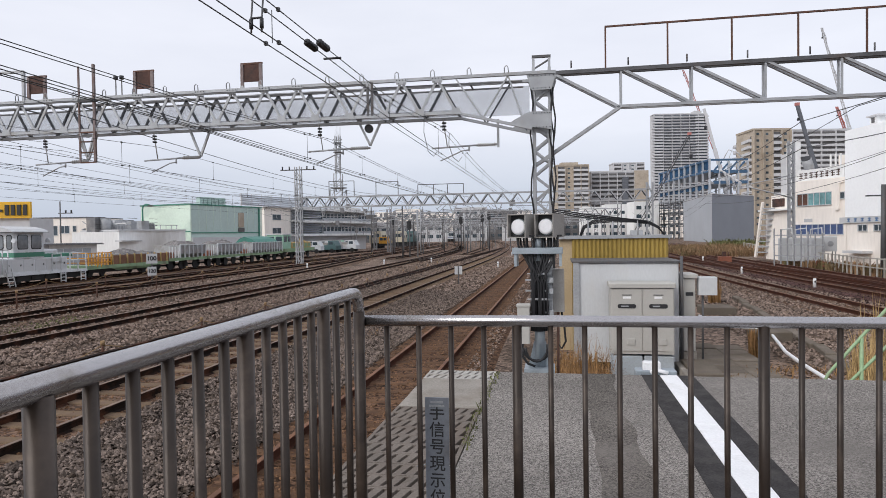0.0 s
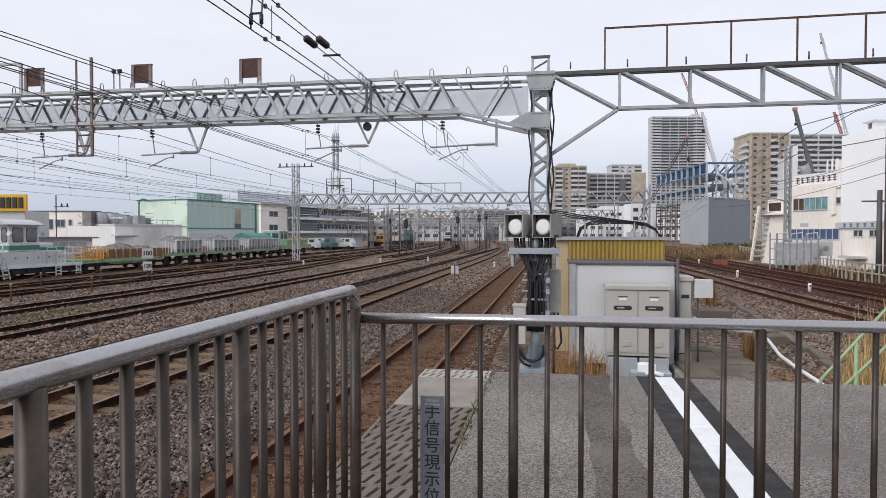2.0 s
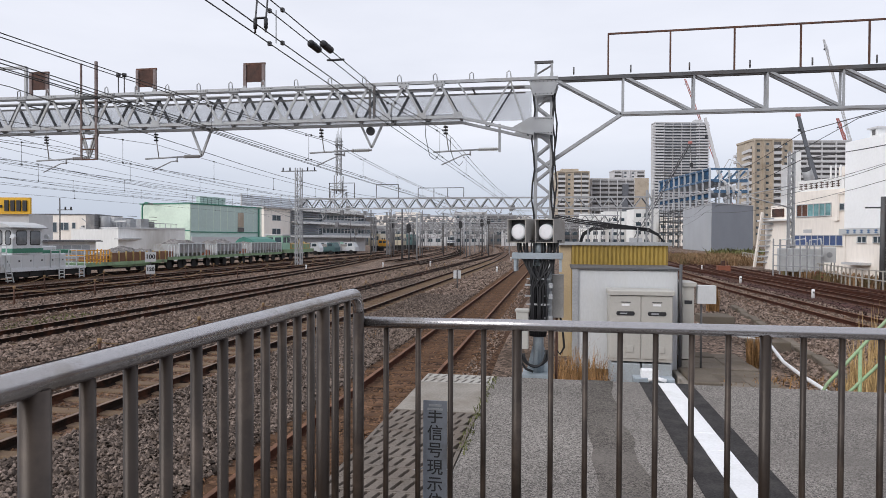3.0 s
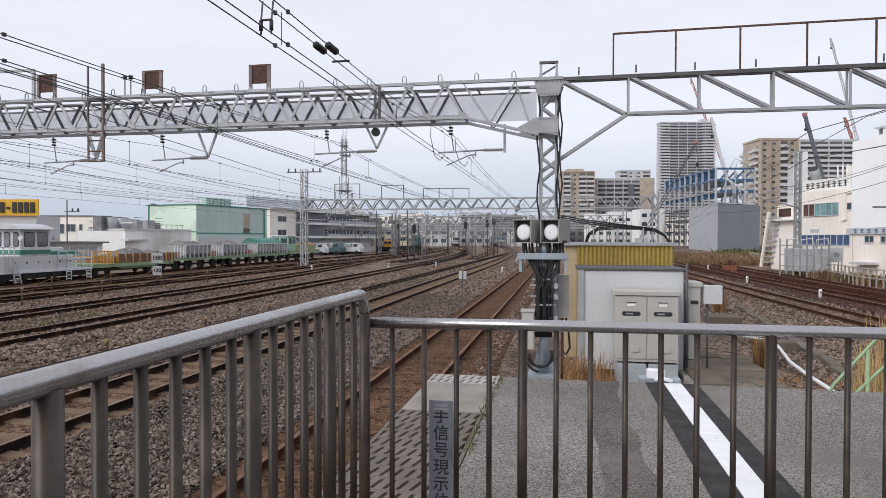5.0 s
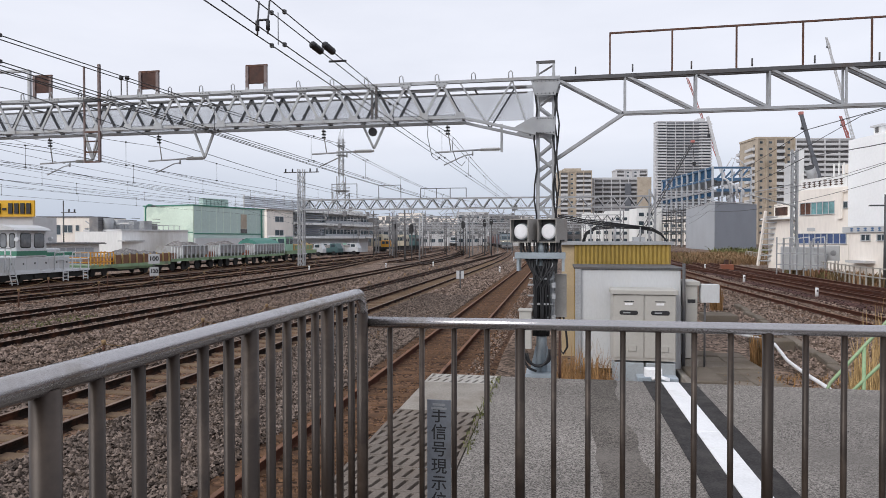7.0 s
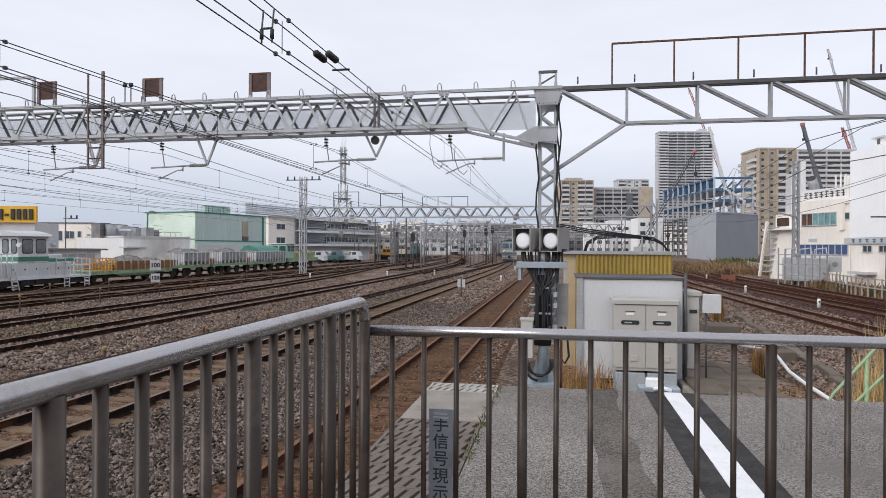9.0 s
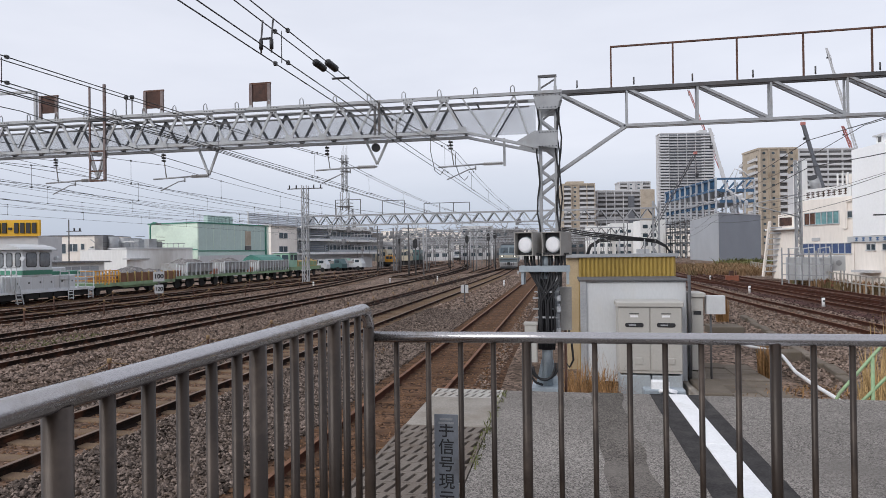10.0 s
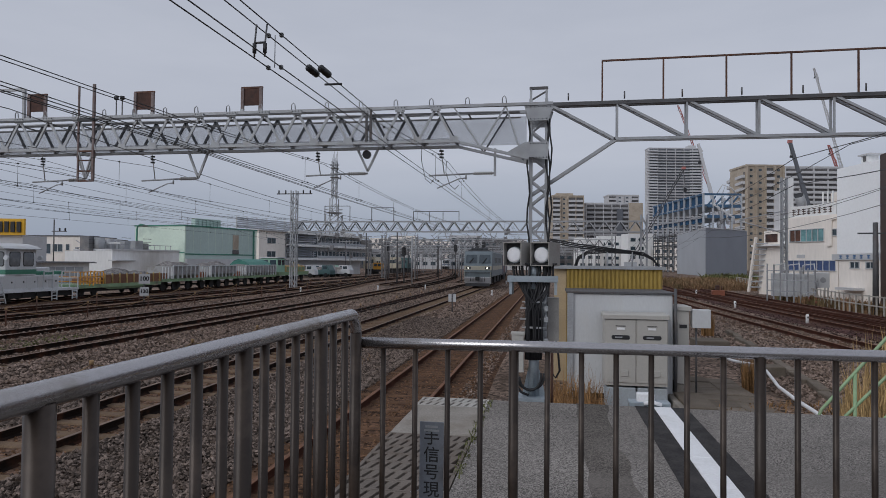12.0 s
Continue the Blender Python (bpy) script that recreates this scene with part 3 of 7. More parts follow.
def lattice_mast(t, x, y, z0, z1, w, d, step, bar, material, single=False):
    for sx in (-1, 1):
        for sy in (-1, 1):
            Shape().beam((x + sx * w / 2, y + sy * d / 2, z0), (x + sx * w / 2, y + sy * d / 2, z1), bar * 1.5).make("leg", material, t)
    n = int((z1 - z0) / step)
    joined = Shape()
    for i in range(n):
        a, b = z0 + i * step, z0 + (i + 1) * step
        sg = 1 if i % 2 else -1
        for sy in (-1, 1):
            s = Shape() if single else joined
            s.beam((x - sg * w / 2, y + sy * d / 2, a), (x + sg * w / 2, y + sy * d / 2, b), bar * 0.5, bar)
            if single:
                s.make("lacing_bar", material, t)
        for sx in (-1, 1):
            s = Shape() if single else joined
            s.beam((x + sx * w / 2, y - sg * d / 2, a), (x + sx * w / 2, y + sg * d / 2, b), bar * 0.5, bar)
            if single:
                s.make("lacing_bar", material, t)
    if not single:
        tagged(joined.make("lacing", material, t), kind="stuff")


PY = 22.0
PLATE_POST = mat("grey_brown_post_paint", (0.20, 0.16, 0.155), 0.7, 0.2, 0.25, 3, 40, 0.1, (0.12, 0.06, 0.045), 0.45)
po = thing("catenary_portal", (-0.47, PY, 0), "grey galvanised lattice catenary portal spanning the tracks", "catenary portal")
lattice_mast(po, -0.47, PY, -0.2, 8.0, 0.52, 0.5, 0.42, 0.07, GALV, True)
XL = -34.0
for yy in (PY - 0.55, PY + 0.55):
    Shape().beam((XL, yy, 7.76), (0.0, yy, 7.76), 0.12, 0.10).make("upper_chord", GALV, po)
    Shape().beam((XL, yy, 6.58), (-3.3, yy, 6.58), 0.10, 0.10).make("lower_chord", GALV, po)
    Shape().beam((-3.3, yy, 6.58), (-0.78, yy, 5.95), 0.10, 0.09).make("haunch_chord", GALV, po)
    Shape().prism([(-0.95, 7.72), (0.02, 7.72), (-0.15, 7.2), (-0.78, 7.2)], "y", yy - 0.02, yy + 0.02).make("gusset_plate", GALV, po)
    Shape().prism([(-1.6, 6.12), (-0.15, 5.9), (-0.15, 6.5), (-0.9, 6.5)], "y", yy - 0.02, yy + 0.02).make("gusset_plate", GALV, po)
# rear diagonals take the darker copy, their shade being in the colour
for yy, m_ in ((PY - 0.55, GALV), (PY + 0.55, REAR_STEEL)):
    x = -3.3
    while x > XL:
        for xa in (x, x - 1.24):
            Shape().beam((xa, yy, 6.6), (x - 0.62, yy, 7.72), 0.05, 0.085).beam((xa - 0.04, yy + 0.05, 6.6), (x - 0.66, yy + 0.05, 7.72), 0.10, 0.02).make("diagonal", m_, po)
        if yy < PY:
            node = Shape().prism([(x - 0.84, 7.8), (x - 0.40, 7.8), (x - 0.46, 7.6), (x - 0.78, 7.6)], "y", yy - 0.075, yy - 0.062).make("node_plate", GALV, po)
            bolts = Shape()
            for bx0, bz0 in ((-0.78, 7.75), (-0.68, 7.75), (-0.56, 7.75), (-0.46, 7.75), (-0.72, 7.65), (-0.52, 7.65)):
                bolts.box(x + bx0 - 0.014, yy - 0.09, bz0 - 0.014, x + bx0 + 0.014, yy - 0.075, bz0 + 0.014)
            tagged(bolts.make("bolts", DARK, node), kind="stuff")
            Shape().prism([(x - 0.2, 6.52), (x + 0.2, 6.52), (x + 0.13, 6.74), (x - 0.13, 6.74)], "y", yy - 0.075, yy - 0.062).make("node_plate", GALV, po)
        x -= 1.24
    for xa, xb in ((-2.4, -1.55), (-2.4, -3.3), (-1.0, -1.55)):
        Shape().beam((xa, yy, 6.58 - 0.24 * (xa + 3.3) if xa > -3.3 else 6.6), (xb, yy, 7.72 if xb > -3 else 7.72), 0.07, 0.05).make("diagonal", m_, po)
Shape().box(XL, PY - 0.5, 6.66, -3.3, PY + 0.5, 6.69).make("walkway_deck", DECK, po)
Shape().box(XL, PY + 0.62, 6.62, -0.9, PY + 0.63, 7.62).make("netting_panel", MESH_PALE, po)
for k in range(22):
    x = -1.6 - 1.24 * k
    Shape().tube([(x - 0.07, PY - 0.55, 7.8), (x - 0.07, PY - 0.55, 8.0), (x, PY - 0.55, 8.06), (x + 0.05, PY - 0.55, 8.0), (x + 0.07, PY - 0.55, 7.8)], 0.018, 6).make("lifting_loop", GALV, po)
    if k % 2:
        Shape().tube([(x, PY - 0.5, 7.55), (x, PY + 0.5, 7.55)], 0.03, 6).make("cross_tie", GALV_DARK, po)
for yy in (PY - 0.5, PY + 0.35):
    Shape().beam((XL, yy, 7.5), (-1.1, yy, 7.52), 0.03, 0.05).make("cable_tray", GALV_DARK, po)
for x in (-6.2, -6.35):
    Shape().beam((x, PY - 0.58, 6.6), (x, PY - 0.58, 7.74), 0.08, 0.06).make("splice_post", GALV_DARK, po)
for k in range(9):
    Shape().tube([(0.5 + 1.8 * k, PY - 0.4, 7.88), (0.5 + 1.8 * k, PY - 0.4, 8.12)], 0.025, 6).make("lifting_loop", GALV_DARK, po)
for z0, z1, xa, xb in ((7.26, 7.66, -0.86, -0.08), (5.98, 6.44, -0.86, -0.2)):
    bolts = Shape()
    for i in range(7):
        for z in (z0, z1):
            x = xa + (xb - xa) * (i / 6 if z > 6.9 or z < 6.2 else 0.2 + 0.8 * i / 6)
            if z == z0 and z > 7 and not 0 < i < 6:
                continue
            bolts.box(x - 0.016, PY - 0.59, z - 0.016, x + 0.016, PY - 0.57, z + 0.016)
    tagged(bolts.make("gusset_bolts", DARK, po), kind="stuff")
Shape().beam((XL, PY - 0.62, 7.66), (-6.4, PY - 0.62, 7.66), 0.05, 0.05).make("cable_tray", GALV_DARK, po)
Shape().beam((-6.4, PY - 0.3, 7.60), (-1.1, PY - 0.3, 7.56), 0.05, 0.05).make("cable_tray", GALV_DARK, po)
# cap frame on the mast
for sx in (-0.26, 0.26):
    Shape().beam((-0.47 + sx, PY - 0.25, 7.9), (-0.47 + sx, PY - 0.25, 8.34), 0.08).make("cap_post", GALV, po)
Shape().beam((-0.78, PY - 0.25, 8.36), (-0.16, PY - 0.25, 8.36), 0.10, 0.08).make("cap_bar", GALV_DARK, po)
Shape().beam((-0.73, PY - 0.25, 7.95), (-0.21, PY - 0.25, 8.25), 0.05).make("cap_brace", GALV_DARK, po)
# mast cables
for k, dx in enumerate((0.0, 0.05, 0.11, -0.62)):
    pts = [(-0.18 + dx + 0.05 * math.sin(1.7 * i + k * 2), PY - 0.33, 7.3 - 0.5 * i) for i in range(15)]
    Shape().tube(pts, 0.028, 6).make("mast_cable", CABLE, po)
# round gauge plate and warning lamp under the beam
Shape().tube([(-6.5, PY - 0.05, 6.27), (-6.5, PY + 0.05, 6.27)], 0.15, 20).make("round_plate", DARK, po, "black round plate")
Shape().beam((-6.5, PY, 6.27), (-6.5, PY, 6.55), 0.03).make("plate_hanger", GALV, po)
Shape().beam((-20.4, PY, 7.8), (-20.4, PY, 9.1), 0.10).make("side_post", GALV, po)
Shape().beam((-22.5, PY, 9.08), (-20.4, PY, 9.08), 0.09).make("side_arm", GALV, po)
for x in (-16.4, -16.15):
    Shape().beam((x, PY, 7.8), (x, PY, 8.55), 0.03).make("riser", GALV_DARK, po)
    Shape().tube([(x, PY, 8.55), (x, PY, 8.68)], 0.08, 8).make("knob_insulator", DARK, po)
# east arm
for yy in (PY - 0.13, PY + 0.13):
    Shape().beam((0.0, yy, 7.82), (16, yy, 7.86), 0.10, 0.12).make("arm_upper_chord", GALV_DARK, po)
    Shape().beam((2.0, yy, 6.62), (16, yy, 6.6), 0.09, 0.09).make("arm_lower_chord", GALV, po)
    Shape().beam((0.0, yy, 7.75), (2.0, yy, 6.62), 0.09, 0.09).make("arm_diagonal", GALV, po)
    Shape().beam((-0.75, yy, 4.75), (2.05, yy, 6.6), 0.09, 0.10).make("knee_brace", GALV, po)
    for k in range(6):
        x = 2.1 + 2.2 * k
        Shape().beam((x, yy, 6.6), (x, yy, 7.84), 0.06, 0.06).make("arm_strut", GALV, po)
        Shape().beam((x, yy, 7.84), (x + 2.2, yy, 6.62), 0.08, 0.08).make("arm_diagonal", GALV, po)
for k in range(7):
    x = 1.62 + 1.96 * k
    Shape().beam((x, PY, 7.85), (x, PY, 9.27), 0.05).make("rail_post", RUST_BAR, po)
Shape().beam((1.6, PY, 9.27), (14, PY, 9.33), 0.055).make("guard_rail", RUST_BAR, po)
for xc, zc in ((-19.8, 8.45), (-15.22, 8.40), (-10.88, 8.42)):
    Shape().box(xc - 0.31, PY - 0.02, zc - 0.26, xc + 0.31, PY + 0.02, zc + 0.36).make("target_plate", RUST_PANEL, po, "rusty square plate")
    Shape().box(xc - 0.42, PY - 0.03, zc + 0.36, xc + 0.42, PY + 0.03, zc + 0.43).make("plate_head", RUST_BAR, po)
    for sx in (-0.36, 0.36):
        Shape().beam((xc + sx, PY - 0.02, 7.83), (xc + sx, PY - 0.02, zc + 0.38), 0.11, 0.08).make("plate_post", PLATE_POST, po)
        Shape().prism([(xc + sx - 0.11, 7.82), (xc + sx + 0.11, 7.82), (xc + sx + 0.05, 8.02), (xc + sx - 0.05, 8.02)], "y", PY - 0.08, PY - 0.065).make("post_foot", GALV, po)
# ladder frame
Shape().beam((-17.5, PY - 0.6, 5.36), (-17.5, PY - 0.6, 8.95), 0.055).make("ladder_upright", PLATE_POST, po)
Shape().beam((-16.87, PY - 0.6, 5.36), (-16.87, PY - 0.6, 9.0), 0.085).make("ladder_upright", PLATE_POST, po)
Shape().box(-17.5, PY - 0.68, 7.62, -16.8, PY - 0.5, 7.72).make("ladder_clamp", DARK, po)
for sx, sz in ((-1, 1), (1, 1)):
    Shape().beam((-17.185 + sx * 0.3, PY - 0.6, 6.5), (-17.185, PY - 0.6, 5.6), 0.05).make("ladder_brace", GALV, po)
for zz in (5.38, 5.75, 6.15, 6.5):
    Shape().beam((-17.5, PY - 0.6, zz), (-16.87, PY - 0.6, zz), 0.05).make("rung", RUST_BAR, po)
# hangers with registration arms
for xv, zv in ((-17.65, 5.55), (-12.97, 5.52), (-6.46, 5.68)):
    for sx in (-0.42, 0.42):
        Shape().beam((xv + sx, PY, 6.55), (xv, PY, zv), 0.07).make("hanger", GALV, po)
Shape().beam((-1.95, PY, 6.4), (-1.95, PY, 5.45), 0.08).make("hanger", GALV, po)


def bracket(xv, zv):
    Shape().tube([(xv, PY, zv), (xv - 0.75, PY, zv - 0.01)], 0.035, 8).make("insulator", INSUL, po)
    s = Shape()
    for k in range(8):
        s.tube([(xv - 0.1 - 0.08 * k, PY, zv), (xv - 0.13 - 0.08 * k, PY, zv)], 0.065, 8)
    s.make("insulator_sheds", INSUL, po)
    Shape().tube([(xv - 0.7, PY, zv), (xv - 2.3, PY, zv - 0.06)], 0.03, 8).make("bracket_arm", GALV, po)
    Shape().tube([(xv - 1.0, PY, zv - 0.15), (xv - 1.25, PY, zv - 0.18), (xv - 2.0, PY, zv - 0.5)], 0.022, 6).make("steady_arm", GALV, po)
    Shape().tube([(xv - 1.0, PY, zv), (xv - 1.0, PY, zv - 0.2)], 0.03, 6).make("clevis", GALV, po)
    Shape().tube([(xv - 1.75, PY, zv - 0.05), (xv - 1.9, PY, 6.5)], 0.02, 6).make("suspension_rod", INSUL, po)
    for k in range(3):
        Shape().tube([(xv - 1.86, PY, 6.1 + 0.11 * k), (xv - 1.86, PY, 6.15 + 0.11 * k)], 0.08, 8).make("disc_insulator", DARK, po)


for xv, zv in ((-17.65, 5.5), (-12.97, 5.5), (-6.46, 5.6), (-1.95, 5.55)):
    bracket(xv, zv)


# ---- second portal and those beyond ----
def far_portal(y, x0, x1, zb, zt, step, label):
    t = thing("catenary_portal", (x0, y, 0), label, "catenary portal", "far portals")
    gm = GALV if y < 70 else GALV_PALE
    lattice_mast(t, x0, y, -0.2, zt + (3.0 if y < 70 else 0.6), 0.5, 0.5, 1.0, 0.06, gm)
    lattice_mast(t, x1, y, -0.2, zt + 0.6, 0.5, 0.5, 1.0, 0.06, gm)
    for yy in (y - 0.4, y + 0.4):
        Shape().beam((x0, yy, zt), (x1, yy, zt), 0.10, 0.10).make("upper_chord", GALV, t)
        Shape().beam((x0, yy, zb), (x1, yy, zb), 0.10, 0.10).make("lower_chord", GALV, t)
        if y == 59:
            n = int(abs(x1 - x0) / step)
            st = (x1 - x0) / n
            for i in range(n):
                a = x0 + i * st
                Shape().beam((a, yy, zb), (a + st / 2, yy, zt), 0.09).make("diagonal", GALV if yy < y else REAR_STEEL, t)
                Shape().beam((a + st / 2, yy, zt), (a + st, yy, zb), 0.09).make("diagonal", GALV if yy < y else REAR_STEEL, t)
            continue
        s = Shape()
        zigzag(s, x0, x1, yy, zb, zt, int(abs(x1 - x0) / step), 0.09, 0.09)
        tagged(s.make("lacing", gm, t), kind="stuff")
    for k in range(int((x1 - x0) / 4.2)):
        x = x0 + 2.5 + 4.2 * k
        s = Shape()
        s.beam((x - 0.35, y, zb), (x, y, zb - 0.9), 0.07).beam((x + 0.35, y, zb), (x, y, zb - 0.9), 0.07)
        s.beam((x, y, zb - 0.9), (x - 2.1, y, zb - 0.95), 0.05).beam((x - 0.8, y, zb - 1.1), (x - 1.8, y, zb - 1.4), 0.04)
        s.make("hanger", GALV, t)
    return t


far_portal(59, -24.6, 8.0, 5.30, 6.25, 1.35, "grey steel lattice portal over the tracks")
ca = thing("pole_crossarm", (-24.6, 59, 9.0), "steel crossarm with small insulators on the mast top", "crossarm")
Shape().beam((-26.4, 59, 8.95), (-22.8, 59, 8.95), 0.09).make("arm", GALV_DARK, ca)
for x in (-26.2, -25.5, -23.7, -23.0):
    Shape().tube([(x, 59, 8.95), (x, 59, 9.3)], 0.07, 6).make("pin_insulator", DARK, ca)
far_portal(118, -34.0, 8.0, 5.0, 5.9, 1.4, "distant grey lattice portal over the tracks")
far_portal(162, -42.0, 6.0, 5.2, 6.1, 1.5, "distant grey lattice portal over the tracks")
far_portal(215, -52.0, 0.0, 5.2, 6.2, 1.7, "distant grey lattice portal over the tracks")
for xs_, zt_ in (((-21.5, -20.2, -19.0), 7.74), ((-16.85, -14.7), 7.56), ((-12.8, -11.3, -10.0, -8.5), 7.2)):
    gf = thing("guard_frame", (xs_[0], 59, 6.3), "thin dark guard frame on top of the portal", "guard frame", "portal guard frames")
    for x in xs_:
        Shape().beam((x, 59, 6.25), (x, 59, zt_), 0.06).make("post", GALV_DARK, gf)
    Shape().beam((xs_[0], 59, zt_), (xs_[-1], 59, zt_), 0.06).make("rail", GALV_DARK, gf)
far_portal(98, -26.0, 9.0, 5.0, 6.0, 1.4, "distant grey lattice portal over the tracks")
far_portal(140, -36.0, 8.0, 5.0, 6.0, 1.5, "distant grey lattice portal over the tracks")
far_portal(185, -44.0, 4.0, 5.0, 6.0, 1.6, "distant grey lattice portal over the tracks")

# ---- equipment beyond the platform ----
hut = thing("relay_hut", (1.3, 13.5, -0.2), "white metal equipment hut with galvanised corner posts", "equipment hut")
Shape().box(0.34, 13.0, -0.05, 2.3, 14.6, 1.9, 0.02).make("body", HUT_WHITE, hut)
Shape().box(0.28, 12.96, 1.9, 2.36, 14.7, 1.935).make("roof_edge", GALV_DARK, hut)
Shape().box(0.30, 12.96, -0.2, 0.42, 13.05, 1.9).make("corner_post", GALV, hut)
Shape().tube([(2.33, 12.9, -0.2), (2.33, 12.9, 2.02)], 0.03, 10).make("corner_post", GALV_DARK, hut)
yh = thing("ochre_equipment_shed", (1.3, 15.8, -0.2), "ochre corrugated metal shed behind the white hut", "equipment shed")
s = Shape()
n = 46
poly = [(0.33 + 2.1 * i / n, 15.0 - (0.035 if i % 2 else 0)) for i in range(n + 1)]
s.prism(poly + [(2.43, 17.0), (0.33, 17.0)], "z", -0.2, 2.36)
s.make("corrugated_wall", HUT_YELLOW, yh)
Shape().box(0.05, 15.06, -0.2, 0.325, 17.0, 2.36).make("side_panel", HUT_CREAM, yh)
Shape().box(0.0, 14.93, 2.36, 2.5, 17.05, 2.43).make("roof_edge", GALV, yh)

cb = thing("signal_cabinet", (1.52, 12.5, -0.2), "beige double-door steel equipment cabinet on concrete base", "equipment cabinet", "cabinets by the hut")
Shape().box(0.97, 12.33, 0.24, 2.1, 12.9, 1.46, 0.012).make("body", CAB, cb)
Shape().box(0.94, 12.28, 1.47, 2.13, 12.93, 1.56, 0.02).make("lid", CAB, cb)
for i, x in enumerate((0.985, 1.545)):
    d = Shape().box(x, 12.31, 0.30, x + 0.54, 12.335, 1.455, 0.006).make("door", CAB, cb)
    Shape().prism([(x + 0.27 + 0.13 * math.copysign(1, math.cos(a)) * 1 + 0.035 * math.cos(a), 1.13 + 0.04 * math.sin(a)) for a in (2 * math.pi * (k + 0.5) / 16 for k in range(16))], "y", 12.303, 12.311).make("handle_recess", DARK, d)
    Shape().box(x + 0.17, 12.296, 1.118, x + 0.3, 12.302, 1.142, 0.003).make("handle", GALV, d)
    Shape().box(x + 0.18, 12.304, 1.33, x + 0.36, 12.31, 1.345).make("vent_slot", DARK, d)
    Shape().box(x + 0.2, 12.304, 1.27, x + 0.34, 12.31, 1.31).make("label_plate", WHITE_PAINT, d)
    Shape().box(x + 0.27, 12.29, 0.42, x + 0.41, 12.312, 0.53, 0.005).make("latch_box", CAB, d)
    Shape().box(x + 0.02, 12.33, -0.2, x + 0.55, 12.95, 0.2, 0.015).make("plinth", PLINTH, cb)
cb2 = thing("signal_cabinet", (2.35, 13.2, -0.2), "beige steel equipment cabinet beside the white hut", "equipment cabinet", "cabinets by the hut")
Shape().box(2.38, 13.0, 0.2, 2.6, 13.6, 1.6, 0.012).make("body", CAB, cb2)
Shape().box(2.36, 12.96, 1.6, 2.64, 13.64, 1.68, 0.015).make("lid", CAB, cb2)
Shape().box(2.42, 12.99, 1.26, 2.56, 13.0, 1.33).make("handle_recess", DARK, cb2)
Shape().box(2.38, 13.0, -0.2, 2.62, 13.6, 0.18).make("plinth", CONCRETE, cb2)
jb = thing("junction_box", (2.8, 13.1, -0.2), "white junction box on a steel post", "junction box")
Shape().box(2.66, 13.0, 1.27, 3.0, 13.2, 1.62, 0.012).make("box", HUT_WHITE, jb)
Shape().tube([(2.75, 13.1, -0.2), (2.75, 13.1, 1.3)], 0.02, 8).make("post", GALV_DARK, jb)

# ---- twin lamp signal on the platform end ----
sg = thing("twin_lamp_signal", (-0.2, 7.25, 1.0), "grey twin-lamp signal on a post wrapped in black cables", "signal")
Shape().box(-0.37, 7.08, 0.9, -0.04, 7.42, 1.015).make("base_plate", GALV_BLUE, sg)
Shape().box(-0.30, 7.05, -0.2, -0.1, 7.35, 0.9).make("footing", CONCRETE, sg)
s = Shape().tube([(-0.2, 7.25, 1.0), (-0.2, 7.25, 1.5), (-0.2, 7.25, 2.48)], [0.06, 0.058, 0.058], 14)
s.make("pole", GALV_BLUE, sg)
for a in range(4):
    dx, dy = (0.13, 0, -0.13, 0)[a], (0, 0.13, 0, -0.13)[a]
    Shape().add([(-0.2 + dx, 7.25 + dy, 1.015), (-0.2, 7.25, 1.015), (-0.2, 7.25, 1.34), (-0.2 + dx * 0.5, 7.25 + dy * 0.5, 1.3)], [(0, 1, 2, 3)]).make("gusset", GALV_BLUE, sg)
Shape().box(-0.49, 7.1, 2.28, 0.06, 7.14, 2.345, 0.004).make("cross_bracket", GALV_BLUE, sg)
Shape().box(-0.49, 7.34, 2.28, 0.06, 7.38, 2.345, 0.004).make("cross_bracket", GALV_BLUE, sg)
for xx in (-0.47, 0.02):
    Shape().box(xx, 7.12, 2.14, xx + 0.03, 7.36, 2.28).make("bracket_end", GALV_BLUE, sg)
Shape().box(-0.49, 7.14, 2.275, 0.06, 7.34, 2.285).make("tray_floor", GALV_BLUE, sg)
for xx in (-0.44, 0.03):
    Shape().prism([(7.12, 2.28), (7.36, 2.28), (7.36, 2.14), (7.22, 2.14)], "x", xx, xx + 0.008).make("bracket_wing", GALV_BLUE, sg)
for zz in (1.52, 1.62, 1.86, 1.98):
    Shape().box(-0.35, 7.16, zz, -0.09, 7.18, zz + 0.018).make("cable_strap", GALV, sg)
    Shape().box(-0.09, 7.13, zz - 0.02, -0.045, 7.19, zz + 0.035, 0.004).make("clamp", GALV, sg)
for k in range(6):
    Shape().tube([(-0.42 + 0.085 * k, 7.16, 2.47), (-0.42 + 0.085 * k, 7.15, 2.36), (-0.41 + 0.082 * k, 7.16, 2.29)], 0.012, 6).make("lamp_cable", CABLE, sg)
Shape().tube([(-0.2, 7.25, 2.3), (-0.2, 7.25, 2.48)], [0.085, 0.06], 12).make("head_mount", GALV_BLUE, sg)
Shape().box(-0.46, 7.14, 2.47, 0.05, 7.36, 2.485).make("lamp_shelf", DARK, sg)
